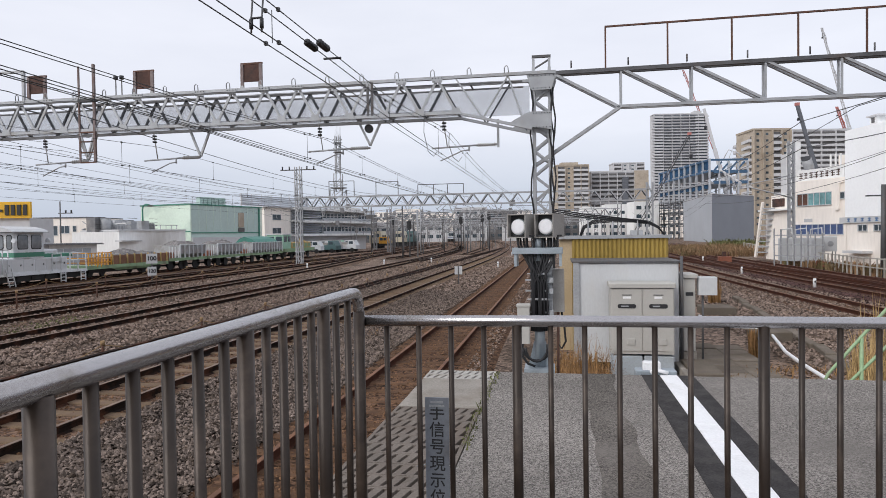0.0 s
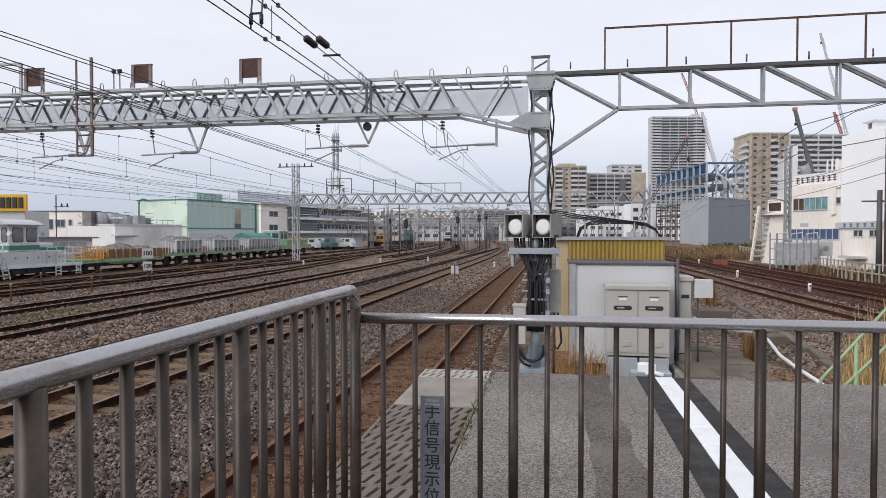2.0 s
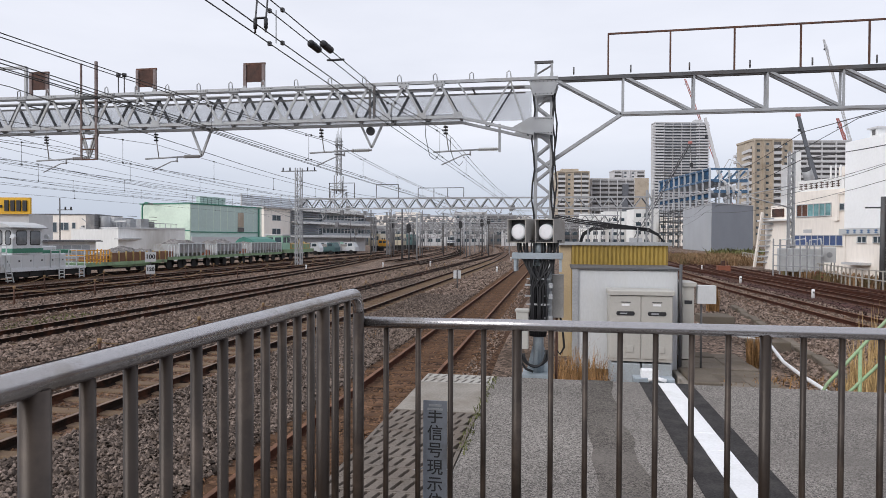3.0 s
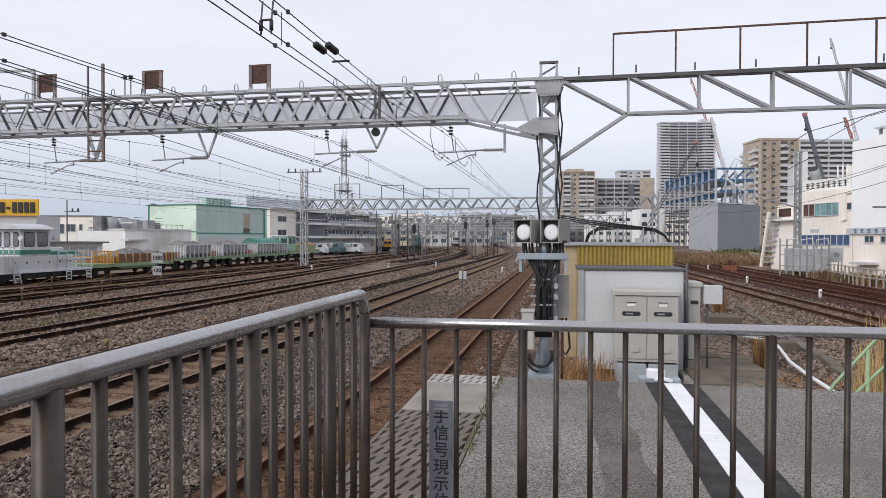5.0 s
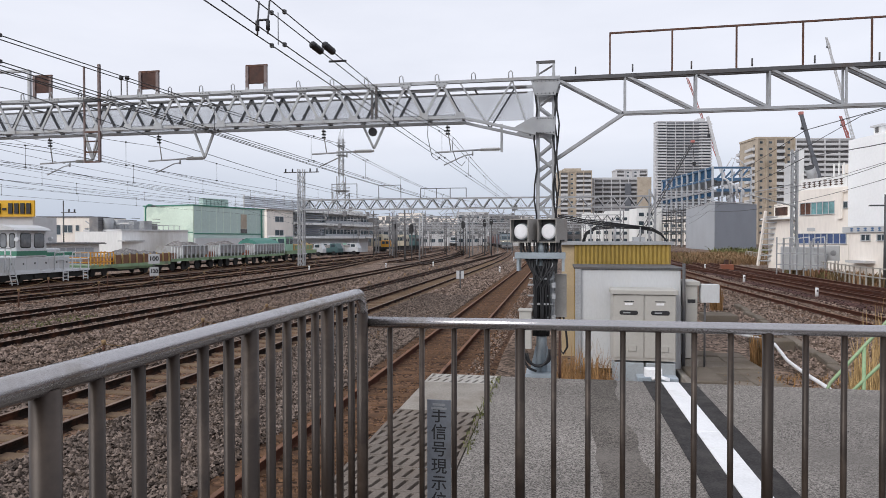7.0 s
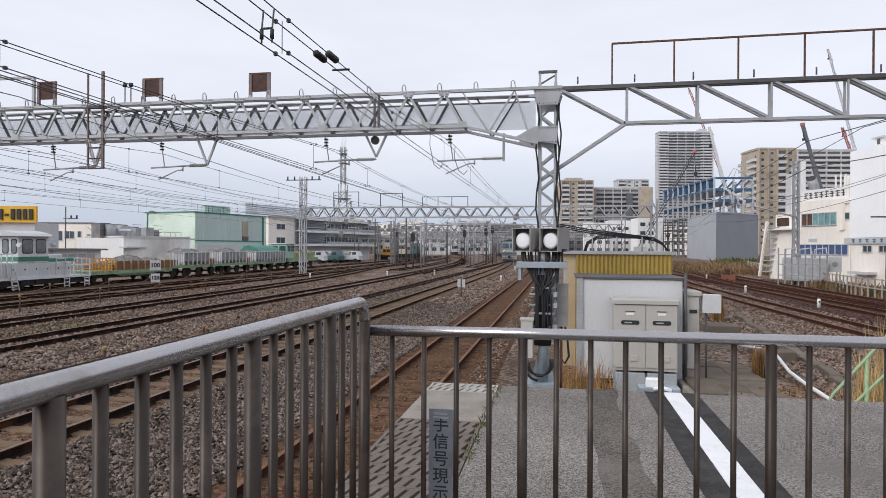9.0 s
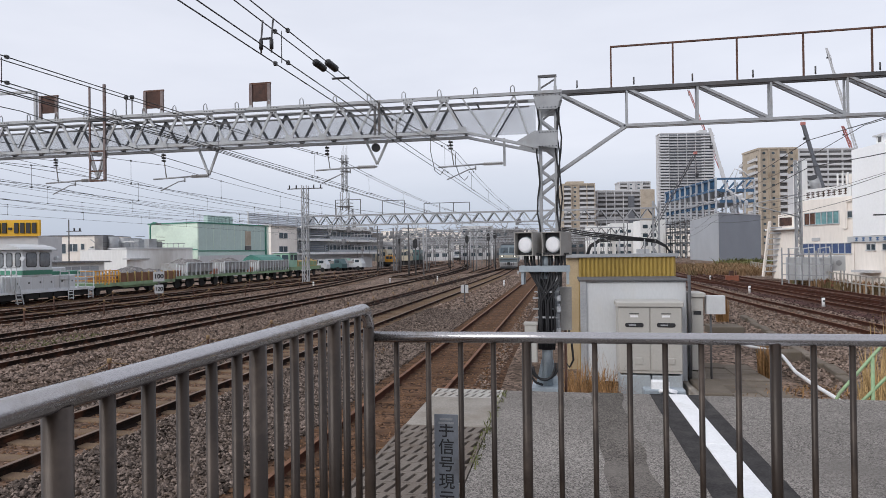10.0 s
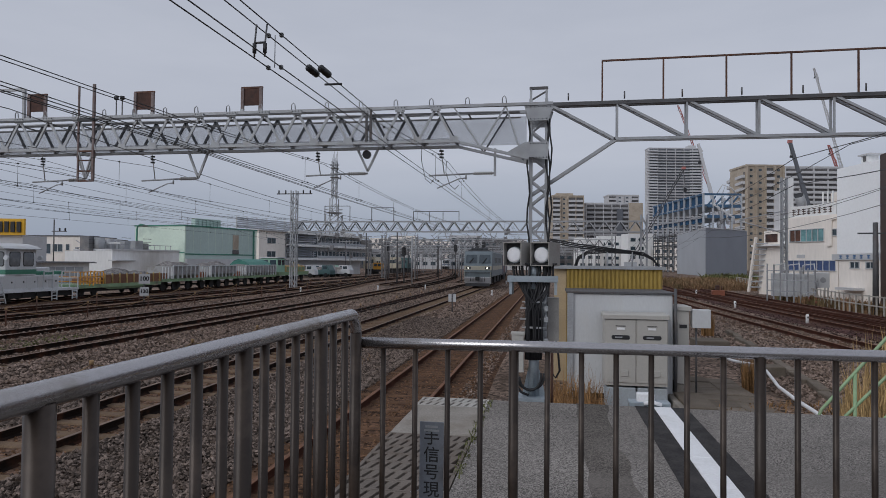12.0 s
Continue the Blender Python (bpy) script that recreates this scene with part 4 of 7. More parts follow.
for xc in (-0.385, -0.085):
    x0, x1, z0, z1, y0, y1 = xc - 0.105, xc + 0.115, 2.455, 2.715, 7.10, 7.40
    o, th = (xc, 7.24), -22
    h = Shape().box(x0, y0 + 0.07, z0, x1, y1, z1).box(x0, y0 - 0.03, z1 - 0.01, x1, y0 + 0.07, z1).box(x0, y0 - 0.02, z0, x0 + 0.01, y0 + 0.07, z1 - 0.01)
    h.box(x1 - 0.01, y0 - 0.02, z0, x1, y0 + 0.07, z1 - 0.01).box(x0 + 0.01, y0, z0, x1 - 0.01, y0 + 0.07, z0 + 0.01)
    hob = h.turn(th, o).make("lamp_housing", LAMP_GREY, sg)
    Shape().box(x0 + 0.01, y0 + 0.064, z0 + 0.01, x1 - 0.01, y0 + 0.069, z1 - 0.01).turn(th, o).make("face_plate", DARK, hob)
    Shape().tube([(xc + 0.005, y0 + 0.064, 2.575), (xc + 0.005, y0 + 0.03, 2.575)], [0.092, 0.088], 28).turn(th, o).make("lens_rim", GALV_BLUE, hob)
    Shape().tube([(xc + 0.005, y0 + 0.04, 2.575), (xc + 0.005, y0 + 0.026, 2.575), (xc + 0.005, y0 + 0.023, 2.575), (xc + 0.005, y0 + 0.021, 2.575)], [0.084, 0.083, 0.06, 0.02], 28).turn(th, o).make("lens", LENS, hob, "round frosted white lens")
    for k in range(4):
        xs_ = xc - 0.05 + 0.035 * k
        Shape().tube([(xs_, 7.2, 2.46), (xs_ + 0.004, 7.19, 2.38), (xs_ + (-0.2 - xs_) * 0.35, 7.15, 2.24), (-0.2 + (xs_ + 0.2) * 0.25, 7.14, 2.05), (-0.2 + (xs_ + 0.2) * 0.22, 7.145, 1.6)], 0.011, 8).make("lamp_cable", CABLE, sg)
for k in range(9):
    xs_ = -0.285 + 0.02 * k
    yk = 7.19 - 0.03 * math.sin((k + 0.5) / 9 * math.pi)
    Shape().tube([(xs_, yk, 2.2), (xs_ + 0.003, yk, 1.9), (xs_ - 0.003, yk, 1.6), (xs_, yk, 1.42)], 0.0135, 8).make("cable", CABLE, sg)
for zz in (1.56, 1.78, 2.06):
    s = Shape().box(-0.30, 7.118, zz - 0.010, -0.10, 7.124, zz + 0.010).box(-0.33, 7.124, zz - 0.006, -0.07, 7.132, zz + 0.006)
    s.make("strap", GALV, sg)
for r_, ph in ((0.15, 0.0), (0.12, 0.3)):
    pts = [(-0.235 + r_ * math.sin(a), 7.13 - 0.02 * ph, 1.25 - r_ * math.cos(a) * (1.0 + ph)) for a in (-1.5 + 0.3 * i for i in range(12))]
    Shape().tube(pts, 0.014, 8).make("cable_loop", CABLE, sg)
rng = random.Random(4)
for k in range(14):
    x0, x1 = rng.uniform(-0.33, -0.04), rng.uniform(-0.29, -0.11)
    pts = [(x0, 7.17, 2.30), (x0 + rng.uniform(-0.03, 0.03), 7.13, 2.2), ((x0 + x1) / 2 + rng.uniform(-0.03, 0.03), 7.11, 2.08), (x1, 7.12, 1.95), (x1 + rng.uniform(-0.012, 0.012), 7.125, 1.7), (x1, 7.13, 1.45)]
    Shape().tube(pts, rng.uniform(0.007, 0.011), 6).make("cable", CABLE, sg)
for k in range(5):
    Shape().box(-0.085, 7.2, 1.7 + 0.09 * k, -0.055, 7.24, 1.74 + 0.09 * k).make("cable_clip", GALV, sg)
bx = Shape().box(-0.44, 7.1, 1.29, -0.305, 7.2, 1.70, 0.008).make("terminal_box", CAB, sg)
Shape().box(-0.45, 7.09, 1.70, -0.295, 7.21, 1.725, 0.005).make("lid", CAB, bx)
Shape().tube([(-0.39, 7.14, 1.29), (-0.39, 7.13, 1.15), (-0.33, 7.12, 1.07), (-0.25, 7.12, 1.04)], 0.014, 8).make("cable_loop", CABLE, sg)
Shape().box(-0.055, 7.3, 1.62, 0.075, 7.42, 2.10, 0.006).make("side_box", LAMP_GREY, sg)
Shape().box(-0.12, 7.28, 1.6, -0.06, 7.32, 2.15).make("side_rail", GALV, sg)
Shape().tube([(0.04, 7.36, 1.62), (0.07, 7.36, 1.45), (0.085, 7.36, 1.28), (0.04, 7.36, 1.2), (0.0, 7.36, 1.25)], 0.012, 8).make("cable_loop", CABLE, sg)
Shape().tube([(0.0, 7.36, 1.62), (0.0, 7.36, 0.6)], 0.014, 8).make("earth_rod", RUST_BAR, sg)

# cables over the hut roofs
hc = thing("roof_cable_bundle", (1.3, 15, 2.43), "black cables looping over the hut roof on steel hoops", "cable bundle")
for k in range(3):
    z = 0.03 * k
    Shape().tube([(0.55 - 0.02 * k, 15.2, 2.43), (0.62 - 0.02 * k, 15.2, 2.6 + z * 0.6), (0.8, 15.2, 2.71 + z), (1.2, 15.2, 2.74 + z), (1.7, 15.2, 2.73 + z), (2.05, 15.2, 2.68 + z), (2.25, 15.2, 2.58 + z * 0.7), (2.38, 15.2, 2.43)], 0.014, 6).make("cable", CABLE, hc)
for k in range(3):
    Shape().tube([(-0.05, 15.2, 3.05 - 0.04 * k), (0.6, 15.2, 2.93 - 0.04 * k), (1.3, 15.2, 2.84 - 0.03 * k), (2.0, 15.2, 2.74 - 0.02 * k)], 0.016, 6).make("cable", CABLE, hc)
for x in (0.7, 1.25, 1.8):
    Shape().tube([(x, 15.2, 2.4), (x, 15.2, 2.76)], 0.02, 6).make("hoop", GALV, hc)


# ---- overhead wires ----
SUPPORTS = [-24, 22, 59, 98, 140, 185]


def wire_height(y, top, sag):
    if sag < 0 and y < 22:  # overlap span, held low until close to the portal
        k = min(max((y - 12.5) / 9.5, 0), 1)
        return 5.48 + (top - 5.48) * k * k * (3 - 2 * k)
    sag = abs(sag)
    for a, b in zip(SUPPORTS, SUPPORTS[1:]):
        if a <= y <= b:
            u = (y - a) / (b - a) * 2 - 1
            return top - sag * (1 - u * u) * ((b - a) / 46) ** 2
    return top


def overhead(tr, off, y1, twin, top=5.95, low=5.05, sag=0.62):
    t = thing("overhead_line", (tr[0] + off, 22, low), "black overhead contact and messenger wires above a track", "overhead line", "overhead lines")
    ys = [-24 + 2.3 * i for i in range(int((y1 + 24) / 2.3) + 1)]
    for d in ((-0.09, 0.09) if twin else (0.0,)):
        Shape().tube([(track_point(tr, y, off + d)[0], y, wire_height(y, top, sag)) for y in ys], 0.0085, 5).make("messenger_wire", WIRE, t)
        Shape().tube([(track_point(tr, y, off + d)[0], y, low) for y in ys], 0.0085, 5).make("contact_wire", WIRE, t)
    y = 2.0
    k = 0
    while y < y1:
        x = track_point(tr, y, off)[0]
        zt = wire_height(y, top, sag)
        Shape().tube([(x, y, zt), (x, y, low)], 0.006, 4).make("dropper", WIRE, t)
        for zz in (zt, low):
            for d in ((-0.09, 0.09) if twin else (0.0,)):
                Shape().box(x + d - 0.02, y - 0.025, zz - 0.025, x + d + 0.02, y + 0.025, zz + 0.025).make("clamp", DARK, t)
        y += 6.0
    return t


oh = overhead(TRACKS[0], -0.9, 128, True, sag=-0.62)
overhead(TRACKS[1], -0.75, 185, True)
overhead(TRACKS[2], -0.8, 185, False)
overhead(TRACKS[3], -0.8, 84, False)
overhead(TRACKS[4], -0.6, 185, False)
overhead(TRACKS[5], -0.6, 185, False)
overhead(TRACKS[6], -0.6, 150, False)
# strain insulators and spreader on the near messenger pair
for dx, yy in ((-0.09, 9.6), (0.09, 9.65)):
    z = 5.48
    pts = [(-3.655 + dx, yy - 0.2 + 0.04 * i, z) for i in range(11)]
    Shape().tube(pts, [0.02 if i in (0, 10) else (0.06 if i % 2 else 0.045) for i in range(11)], 10).make("strain_insulator", DARK, oh, "dark ribbed insulator")
z = 5.48
Shape().tube([(-3.8, 10.3, z - 0.02), (-3.5, 10.3, z - 0.02)], 0.018, 6).make("spreader", DARK, oh)
for dx in (-0.07, 0.07):
    Shape().tube([(-3.655 + dx, 7.55, 5.05), (-3.655 + dx, 7.55, 5.2), (-3.655 + dx, 7.6, 5.48)], 0.012, 6).make("jumper_rod", GALV_DARK, oh)
    Shape().tube([(-3.655 + dx, 7.55, 5.1), (-3.655 + dx, 7.55, 5.22)], 0.026, 8).make("clamp", DARK, oh)
Shape().tube([(-3.73, 7.55, 5.23), (-3.58, 7.55, 5.23)], 0.014, 6).make("spreader", DARK, oh)
# curved jumpers below the portal
for x, y, z0, z1 in ((-4.3, 21, 5.1, 6.5), (-3.55, 21.5, 4.95, 5.9)):
    Shape().tube([(x, y, z1), (x - 0.02, y, (z0 + z1) / 2 + 0.1), (x + 0.12, y, z0 + 0.15), (x + 0.3, y, z0), (x + 0.42, y, z0 + 0.15)], 0.012, 6).make("jumper", WIRE, oh)


def feeder(name, label, pts, r=0.012, slack=0.0004):
    t = thing(name, pts[0], label, "cable", "feeder cables")
    for (ax, ay, az), (bx_, by, bz) in zip(pts, pts[1:]):
        n = 10
        sag = slack * ((bx_ - ax) ** 2 + (by - ay) ** 2)
        Shape().tube([(ax + (bx_ - ax) * i / n, ay + (by - ay) * i / n, az + (bz - az) * i / n - sag * 4 * (i / n) * (1 - i / n)) for i in range(n + 1)], r, 5).make("span", WIRE, t)
    return t


for dx in (0, 0.14):
    feeder("feeder_cable", "thick black feeder cable beside the tracks", [(-12 + dx, -24, 6.22), (-12 + dx, 20.5, 6.2), (-12.2 + dx, 59, 6.2), (-14 + dx, 98, 6.2)], 0.013, 0.00005)
feeder("feeder_cable", "thin black cable descending along the tracks", [(-14.2, -10, 6.5), (-14, 14.6, 6.38), (-14, 23.6, 5.95), (-14.2, 58, 6.2)])
for x, z in ((-19.5, 6.3), (-20.2, 5.4), (-21.5, 6.5), (-24.2, 6.6), (-27.5, 6.7), (-28.6, 6.0), (-29.6, 6.9), (-33, 6.6)):
    feeder("feeder_cable", "thin black cable along the yard tracks", [(x, -6, z + 0.1), (x, 22, z), (x - 0.4, 59, z - 0.2), (x - 2, 140, z - 0.4)], 0.009)
# wires on the east side
for x, z0, z1 in ((7.6, 5.05, 5.0), (7.6, 5.9, 5.7), (9.2, 6.3, 6.2), (12.5, 5.2, 5.0), (12.5, 5.8, 5.6), (14.6, 6.6, 6.4)):
    feeder("feeder_cable", "black overhead wire above the east tracks", [(x, -20, z0), (x, 22, z0), (x + 0.8, 62, z1), (x + 4.6, 110, z1)])

# ---- lineside posts, markers and ropes ----
def marker_post(x, y, h, r, label):
    t = thing("marker_post", (x, y, -0.19), label, "marker post", "lineside markers")
    Shape().tube([(x, y, -0.19), (x, y, h - 0.02), (x, y, h)], [r, r, r * 0.6], 10).make("post", WHITE_PAINT, t)
    Shape().box(x - r * 0.5, y - r - 0.004, h * 0.3, x + r * 0.5, y - r, h * 0.6).make("mark", DARK, t)


for x, y in ((-4.75, 51.9), (-5.55, 79.6), (11.54, 31.9), (11.17, 42.3), (12.54, 59.6), (-20.7, 51.2), (-12.2, 62), (-15.9, 58)):
    marker_post(x, y, 0.26, 0.07, "short white concrete lineside marker post")
km = thing("kilometre_marker", (-5.1, 33.2, -0.2), "small white square board on a thin post", "marker board")
Shape().tube([(-5.1, 33.2, -0.2), (-5.1, 33.2, 0.55)], 0.03, 8).make("post", GALV_DARK, km)
Shape().box(-5.30, 33.15, 0.42, -4.90, 33.17, 0.84, 0.01).make("board", HUT_WHITE, km)
Shape().box(-5.13, 33.12, 0.30, -5.07, 33.148, 0.86).make("mark", GALV_DARK, km)
sl = thing("speed_board", (-24.4, 35.6, -0.2), "white speed boards with black numbers on a post", "speed board")
Shape().tube([(-24.4, 35.6, -0.2), (-24.4, 35.6, 1.75)], 0.04, 8).make("post", GALV_DARK, sl)
for z0, z1, w_, txt in ((1.0, 1.6, 0.62, "100"), (0.27, 0.8, 0.5, "120")):
    p_ = Shape().box(-24.4 - w_ / 2, 35.52, z0, -24.4 + w_ / 2, 35.55, z1, 0.01).turn(36, (-24.4, 35.6)).make("board", HUT_WHITE, sl)
    cu = bpy.data.curves.new("number", "FONT")
    cu.body, cu.size, cu.align_x, cu.align_y, cu.extrude, cu.offset = txt, 0.36 if z0 > 0.9 else 0.3, "CENTER", "CENTER", 0.002, 0.012
    cu.materials.append(INK)
    ob = new("number", cu)
    ob.parent = p_
    ob.matrix_local = pose(0.047, -0.075, (z0 + z1) / 2 + 0.2, 90, 0, 36)


def rope_fence(name, label, pts, h, mat_post):
    t = thing(name, (pts[0][0], pts[0][1], -0.19), label, "rope fence", "rope fences")
    for x, y in pts:
        Shape().tube([(x, y, -0.19), (x, y, h)], 0.03, 6).make("post", mat_post, t)
        Shape().tube([(x, y, h - 0.05), (x, y, h + 0.05)], 0.05, 6).make("cap", ROPE, t)
    for (ax, ay), (bx_, by) in zip(pts, pts[1:]):
        Shape().tube([(ax + (bx_ - ax) * i / 6, ay + (by - ay) * i / 6, h - 0.05 - 0.28 * 4 * (i / 6) * (1 - i / 6)) for i in range(7)], 0.012, 5).make("rope", ROPE, t)


rope_fence("rope_fence", "rusty posts with sagging rope between two tracks", [(-10.35, 9 + 4.2 * i) for i in range(14)], 0.12, RUST_BAR)
rope_fence("rope_fence", "rusty posts with sagging rope along the yard track", [(-25.0 + 0.2 * (i % 2), 20 + 4.0 * i) for i in range(13)], 0.55, RUST_BAR)
rope_fence("rope_fence", "rusty posts with sagging rope along the yard edge", [(-21.0, 22 + 4.5 * i) for i in range(12)], 0.5, RUST_BAR)
lr = thing("stored_rail", (-10.1, 10, -0.19), "long rusty rail lying between the tracks", "rail")
Shape().box(-10.17, -2, -0.19, -10.03, 120, -0.04).make("rail", RAIL_TOP, lr)
Shape().box(-9.75, -2, -0.19, -9.63, 120, -0.07).make("rail", RAIL_TOP, lr)


# ---- yard masts and colour-light signals ----
def pole(x, y, h, r, label, material):
    t = thing("steel_pole", (x, y, -0.19), label, "pole", "yard poles")
    Shape().tube([(x, y, -0.19), (x, y, h)], [r, r * 0.8], 8).make("shaft", material, t)
    s = Shape().beam((x - 0.9, y, h - 0.6), (x + 0.9, y, h - 0.6), 0.08)
    s.make("crossarm", material, t)
    return t


for x, y, h in ((-18.8, 77.4, 6.2), (-17.0, 77.7, 5.6), (-29.1, 98.9, 7.0), (-26.3, 100, 5), (-13.2, 98.5, 6.6), (-21, 118, 6), (-14.5, 130, 7), (-10, 139, 7), (-24, 140, 7), (-30, 141, 7), (-18, 186, 7), (-27, 186, 7), (-9, 160, 6), (-36, 150, 7), (-20.5, 96, 6.5), (-16, 112, 6.5), (-12.5, 118, 6.5), (-22.5, 128, 6.5), (-27, 120, 6)):
    pole(x, y, h, 0.11, "slim steel catenary pole in the yard", GALV_DARK if int(x * 3 + y) % 2 else GALV)
rng = random.Random(9)
for k in range(22):
    y = rng.uniform(84, 230)
    x = -8 - (y - 70) ** 2 / 1520 - rng.uniform(1.8, 26)
    pole(x, y, rng.uniform(4.5, 7.5), rng.uniform(0.05, 0.08), "slim steel pole in the distant yard", GALV_PALE if k % 3 else GALV_DARK)
pole(17.6, 39, 4.9, 0.17, "dark steel pole by the east fence", GALV_DARK)


def colour_signal(x, y, z):
    t = thing("colour_light_signal", (x, y, -0.19), "black colour-light railway signal on a post", "railway signal", "railway signals")
    Shape().tube([(x, y, -0.19), (x, y, z)], 0.09, 8).make("post", GALV_DARK, t)
    b_ = Shape().prism([(x + 0.27 * math.cos(a), z + 0.35 * math.sin(a) + (0.25 if math.sin(a) > 0 else -0.25)) for a in (2 * math.pi * k / 16 for k in range(16))], "y", y - 0.22, y - 0.12).make("backboard", DARK, t)
    for k in range(4):
        Shape().tube([(x, y - 0.36, z - 0.5 + 0.33 * k), (x, y - 0.22, z - 0.5 + 0.33 * k)], 0.11, 10).make("hood", DARK, b_)


for x, y, z in ((-17.6, 76, 3.7), (-14.5, 97.5, 4.6), (-11.2, 97.5, 4.9), (-25.5, 99, 4.6), (-10.2, 97.5, 5.2)):
    colour_signal(x, y, z)

# crowded brackets, stays and head spans of the far yard, too small to tell apart
rng = random.Random(33)
s = Shape()
for k in range(420):
    y = rng.uniform(88, 235)
    c_ = -8 - max(0, y - 55) ** 2 / 1960
    x = c_ + rng.uniform(-30, 7)
    z = rng.uniform(2.6, 7.4)
    if k % 3 == 0:
        s.beam((x, y, z), (x + rng.uniform(2, 8), y, z + rng.uniform(-0.3, 0.3)), 0.07)
    elif k % 3 == 1:
        s.beam((x, y, z), (x + rng.uniform(-1.8, 1.8), y, z + rng.uniform(0.5, 1.6)), 0.06)
    elif k % 9 == 2:
        s.beam((x, y, -0.2), (x, y, z), 0.09)
    else:
        s.box(x - 0.25, y, z - 0.3, x + 0.25, y + 0.3, z + 0.4)
tagged(s.make("distant_catenary_brackets", GALV_PALE), "tangle of distant catenary brackets and stays over the yard", "catenary", kind="stuff")


# ---- buildings ----
class Building:
    """A building by its front wall: u runs from p to q, o stands out from the wall towards the tracks."""

    def __init__(self, name, label, p, q, depth, h, wall, category="building", group="", z0=-0.2, body="wall"):
        self.p, self.q = Vector((*p, 0)), Vector((*q, 0))
        self.l = (self.q - self.p).length
        self.u = (self.q - self.p) / self.l
        self.n = Vector((self.u.y, -self.u.x, 0))
        if self.n.dot(-self.p) < 0:
            self.n = -self.n
        self.t = thing(name, (p[0], p[1], z0), label, category, group)
        self.box(body, 0, self.l, z0, h, -depth, 0, wall)
        self.h, self.depth = h, depth

    def at(self, u, o, z):
        v = self.p + self.u * u + self.n * o
        return (v.x, v.y, z)

    def box(self, name, u0, u1, z0, z1, o0, o1, material, parent=None, label=""):
        vs = [self.at(u, o, z) for z in (z0, z1) for o in (o0, o1) for u in (u0, u1)]
        s = Shape().add(vs, [(0, 2, 3, 1), (4, 5, 7, 6), (0, 1, 5, 4), (2, 6, 7, 3), (0, 4, 6, 2), (1, 3, 7, 5)])
        return s.make(name, material, parent or self.t, label)

    def window(self, u0, u1, z0, z1, panes=1, frame_mat=None, glass_mat=None, bar=0.06):
        """A framed window with panes standing in the wall."""
        fm, gm = frame_mat or HUT_WHITE, glass_mat or GLASS
        w_ = self.box("window", u0, u1, z0, z1, -0.02, 0.015, gm)
        k = (u1 - u0) / panes
        for i in range(panes + 1):
            self.box("mullion", u0 + i * k - bar / 2, u0 + i * k + bar / 2, z0, z1, 0.016, 0.06, fm, w_)
        self.box("frame", u0, u1, z1, z1 + bar, 0.0, 0.07, fm, w_)
        self.box("sill", u0 - 0.04, u1 + 0.04, z0 - bar, z0, 0.0, 0.1, fm, w_)
        return w_

    def bar(self, name, a, b, w_, material, parent=None):
        return Shape().beam(self.at(*a), self.at(*b), w_).make(name, material, parent or self.t)


GLASS = glass("window_glass", (0.05, 0.07, 0.085))
W_BEIGE = mat("beige_tile_wall", (0.44, 0.375, 0.30), 0.8, 0, 0.1, 0.3, 3, 0, (0.30, 0.25, 0.19), 0.3)
W_WHITE = mat("white_wall", (0.78, 0.78, 0.77), 0.8, 0, 0.06, 0.3, 5, 0.05, (0.52, 0.50, 0.47), 0.3, (1, 1, 0.25))
W_CREAM = mat("off_white_render", (0.88, 0.82, 0.755), 0.85, 0, 0.05, 0.4, 5, 0.05, (0.74, 0.68, 0.62), 0.3, (1, 1, 0.2))
W_GREY = mat("grey_cladding", (0.25, 0.268, 0.30), 0.6, 0.1, 0.06, 0.2, 5, 0.03, (0.21, 0.225, 0.25), 0.3)
W_GREYL = mat("pale_grey_cladding", (0.42, 0.44, 0.47), 0.6, 0.1, 0.06, 0.2, 5, 0.03)
W_GREEN = mat("pale_green_cladding", (0.66, 0.77, 0.66), 0.7, 0, 0.05, 0.3, 4, 0.03, (0.36, 0.46, 0.40), 0.25)
W_GREEND = mat("grey_green_cladding", (0.46, 0.57, 0.54), 0.7, 0, 0.05, 0.3, 4, 0.03)
W_TEAL = mat("green_trim", (0.06, 0.22, 0.16), 0.6, 0, 0.1, 1, 10, 0)
W_BROWN = mat("dark_brown_tile", (0.060, 0.032, 0.024), 0.5, 0, 0.2, 0.6, 20, 0.1, (0.045, 0.025, 0.02), 0.3)
W_TOWER = mat("tower_balcony", (0.55, 0.55, 0.56), 0.8, 0, 0.06, 0.1, 2, 0)
W_TOWERD = mat("tower_dark_wall", (0.12, 0.128, 0.145), 0.7, 0, 0.1, 0.1, 2, 0)
# dark walls, and shade painted flat behind balconies and in openings
W_SHADE = mat("shade_and_dark_wall", (0.12, 0.115, 0.115), 0.8, 0, 0.1, 0.2, 2, 0)
BLUE_STEEL = mat("blue_primed_steel", (0.055, 0.12, 0.21), 0.6, 0.1, 0.15, 0.4, 4, 0.05)
BLUE_NET = mat("blue_safety_net", (0.012, 0.065, 0.145), 0.8, 0, 0.5, 0.4, 4, 0.1)
YELLOW_SIGN = mat("yellow_sign", (0.72, 0.40, 0.02), 0.6, 0, 0.06, 1, 20, 0)
BLUE_INK = mat("blue_lettering", (0.08, 0.16, 0.30), 0.6, 0, 0.1, 1, 20, 0)
BLUE_PANEL = mat("blue_window_panel", (0.07, 0.11, 0.24), 0.4, 0, 0.2, 1, 10, 0)
TEAL_GLASS = glass("teal_glass", (0.16, 0.33, 0.34))
CRANE_RED = mat("faded_red_steel", (0.45, 0.17, 0.15), 0.6, 0, 0.2, 0.3, 2, 0)
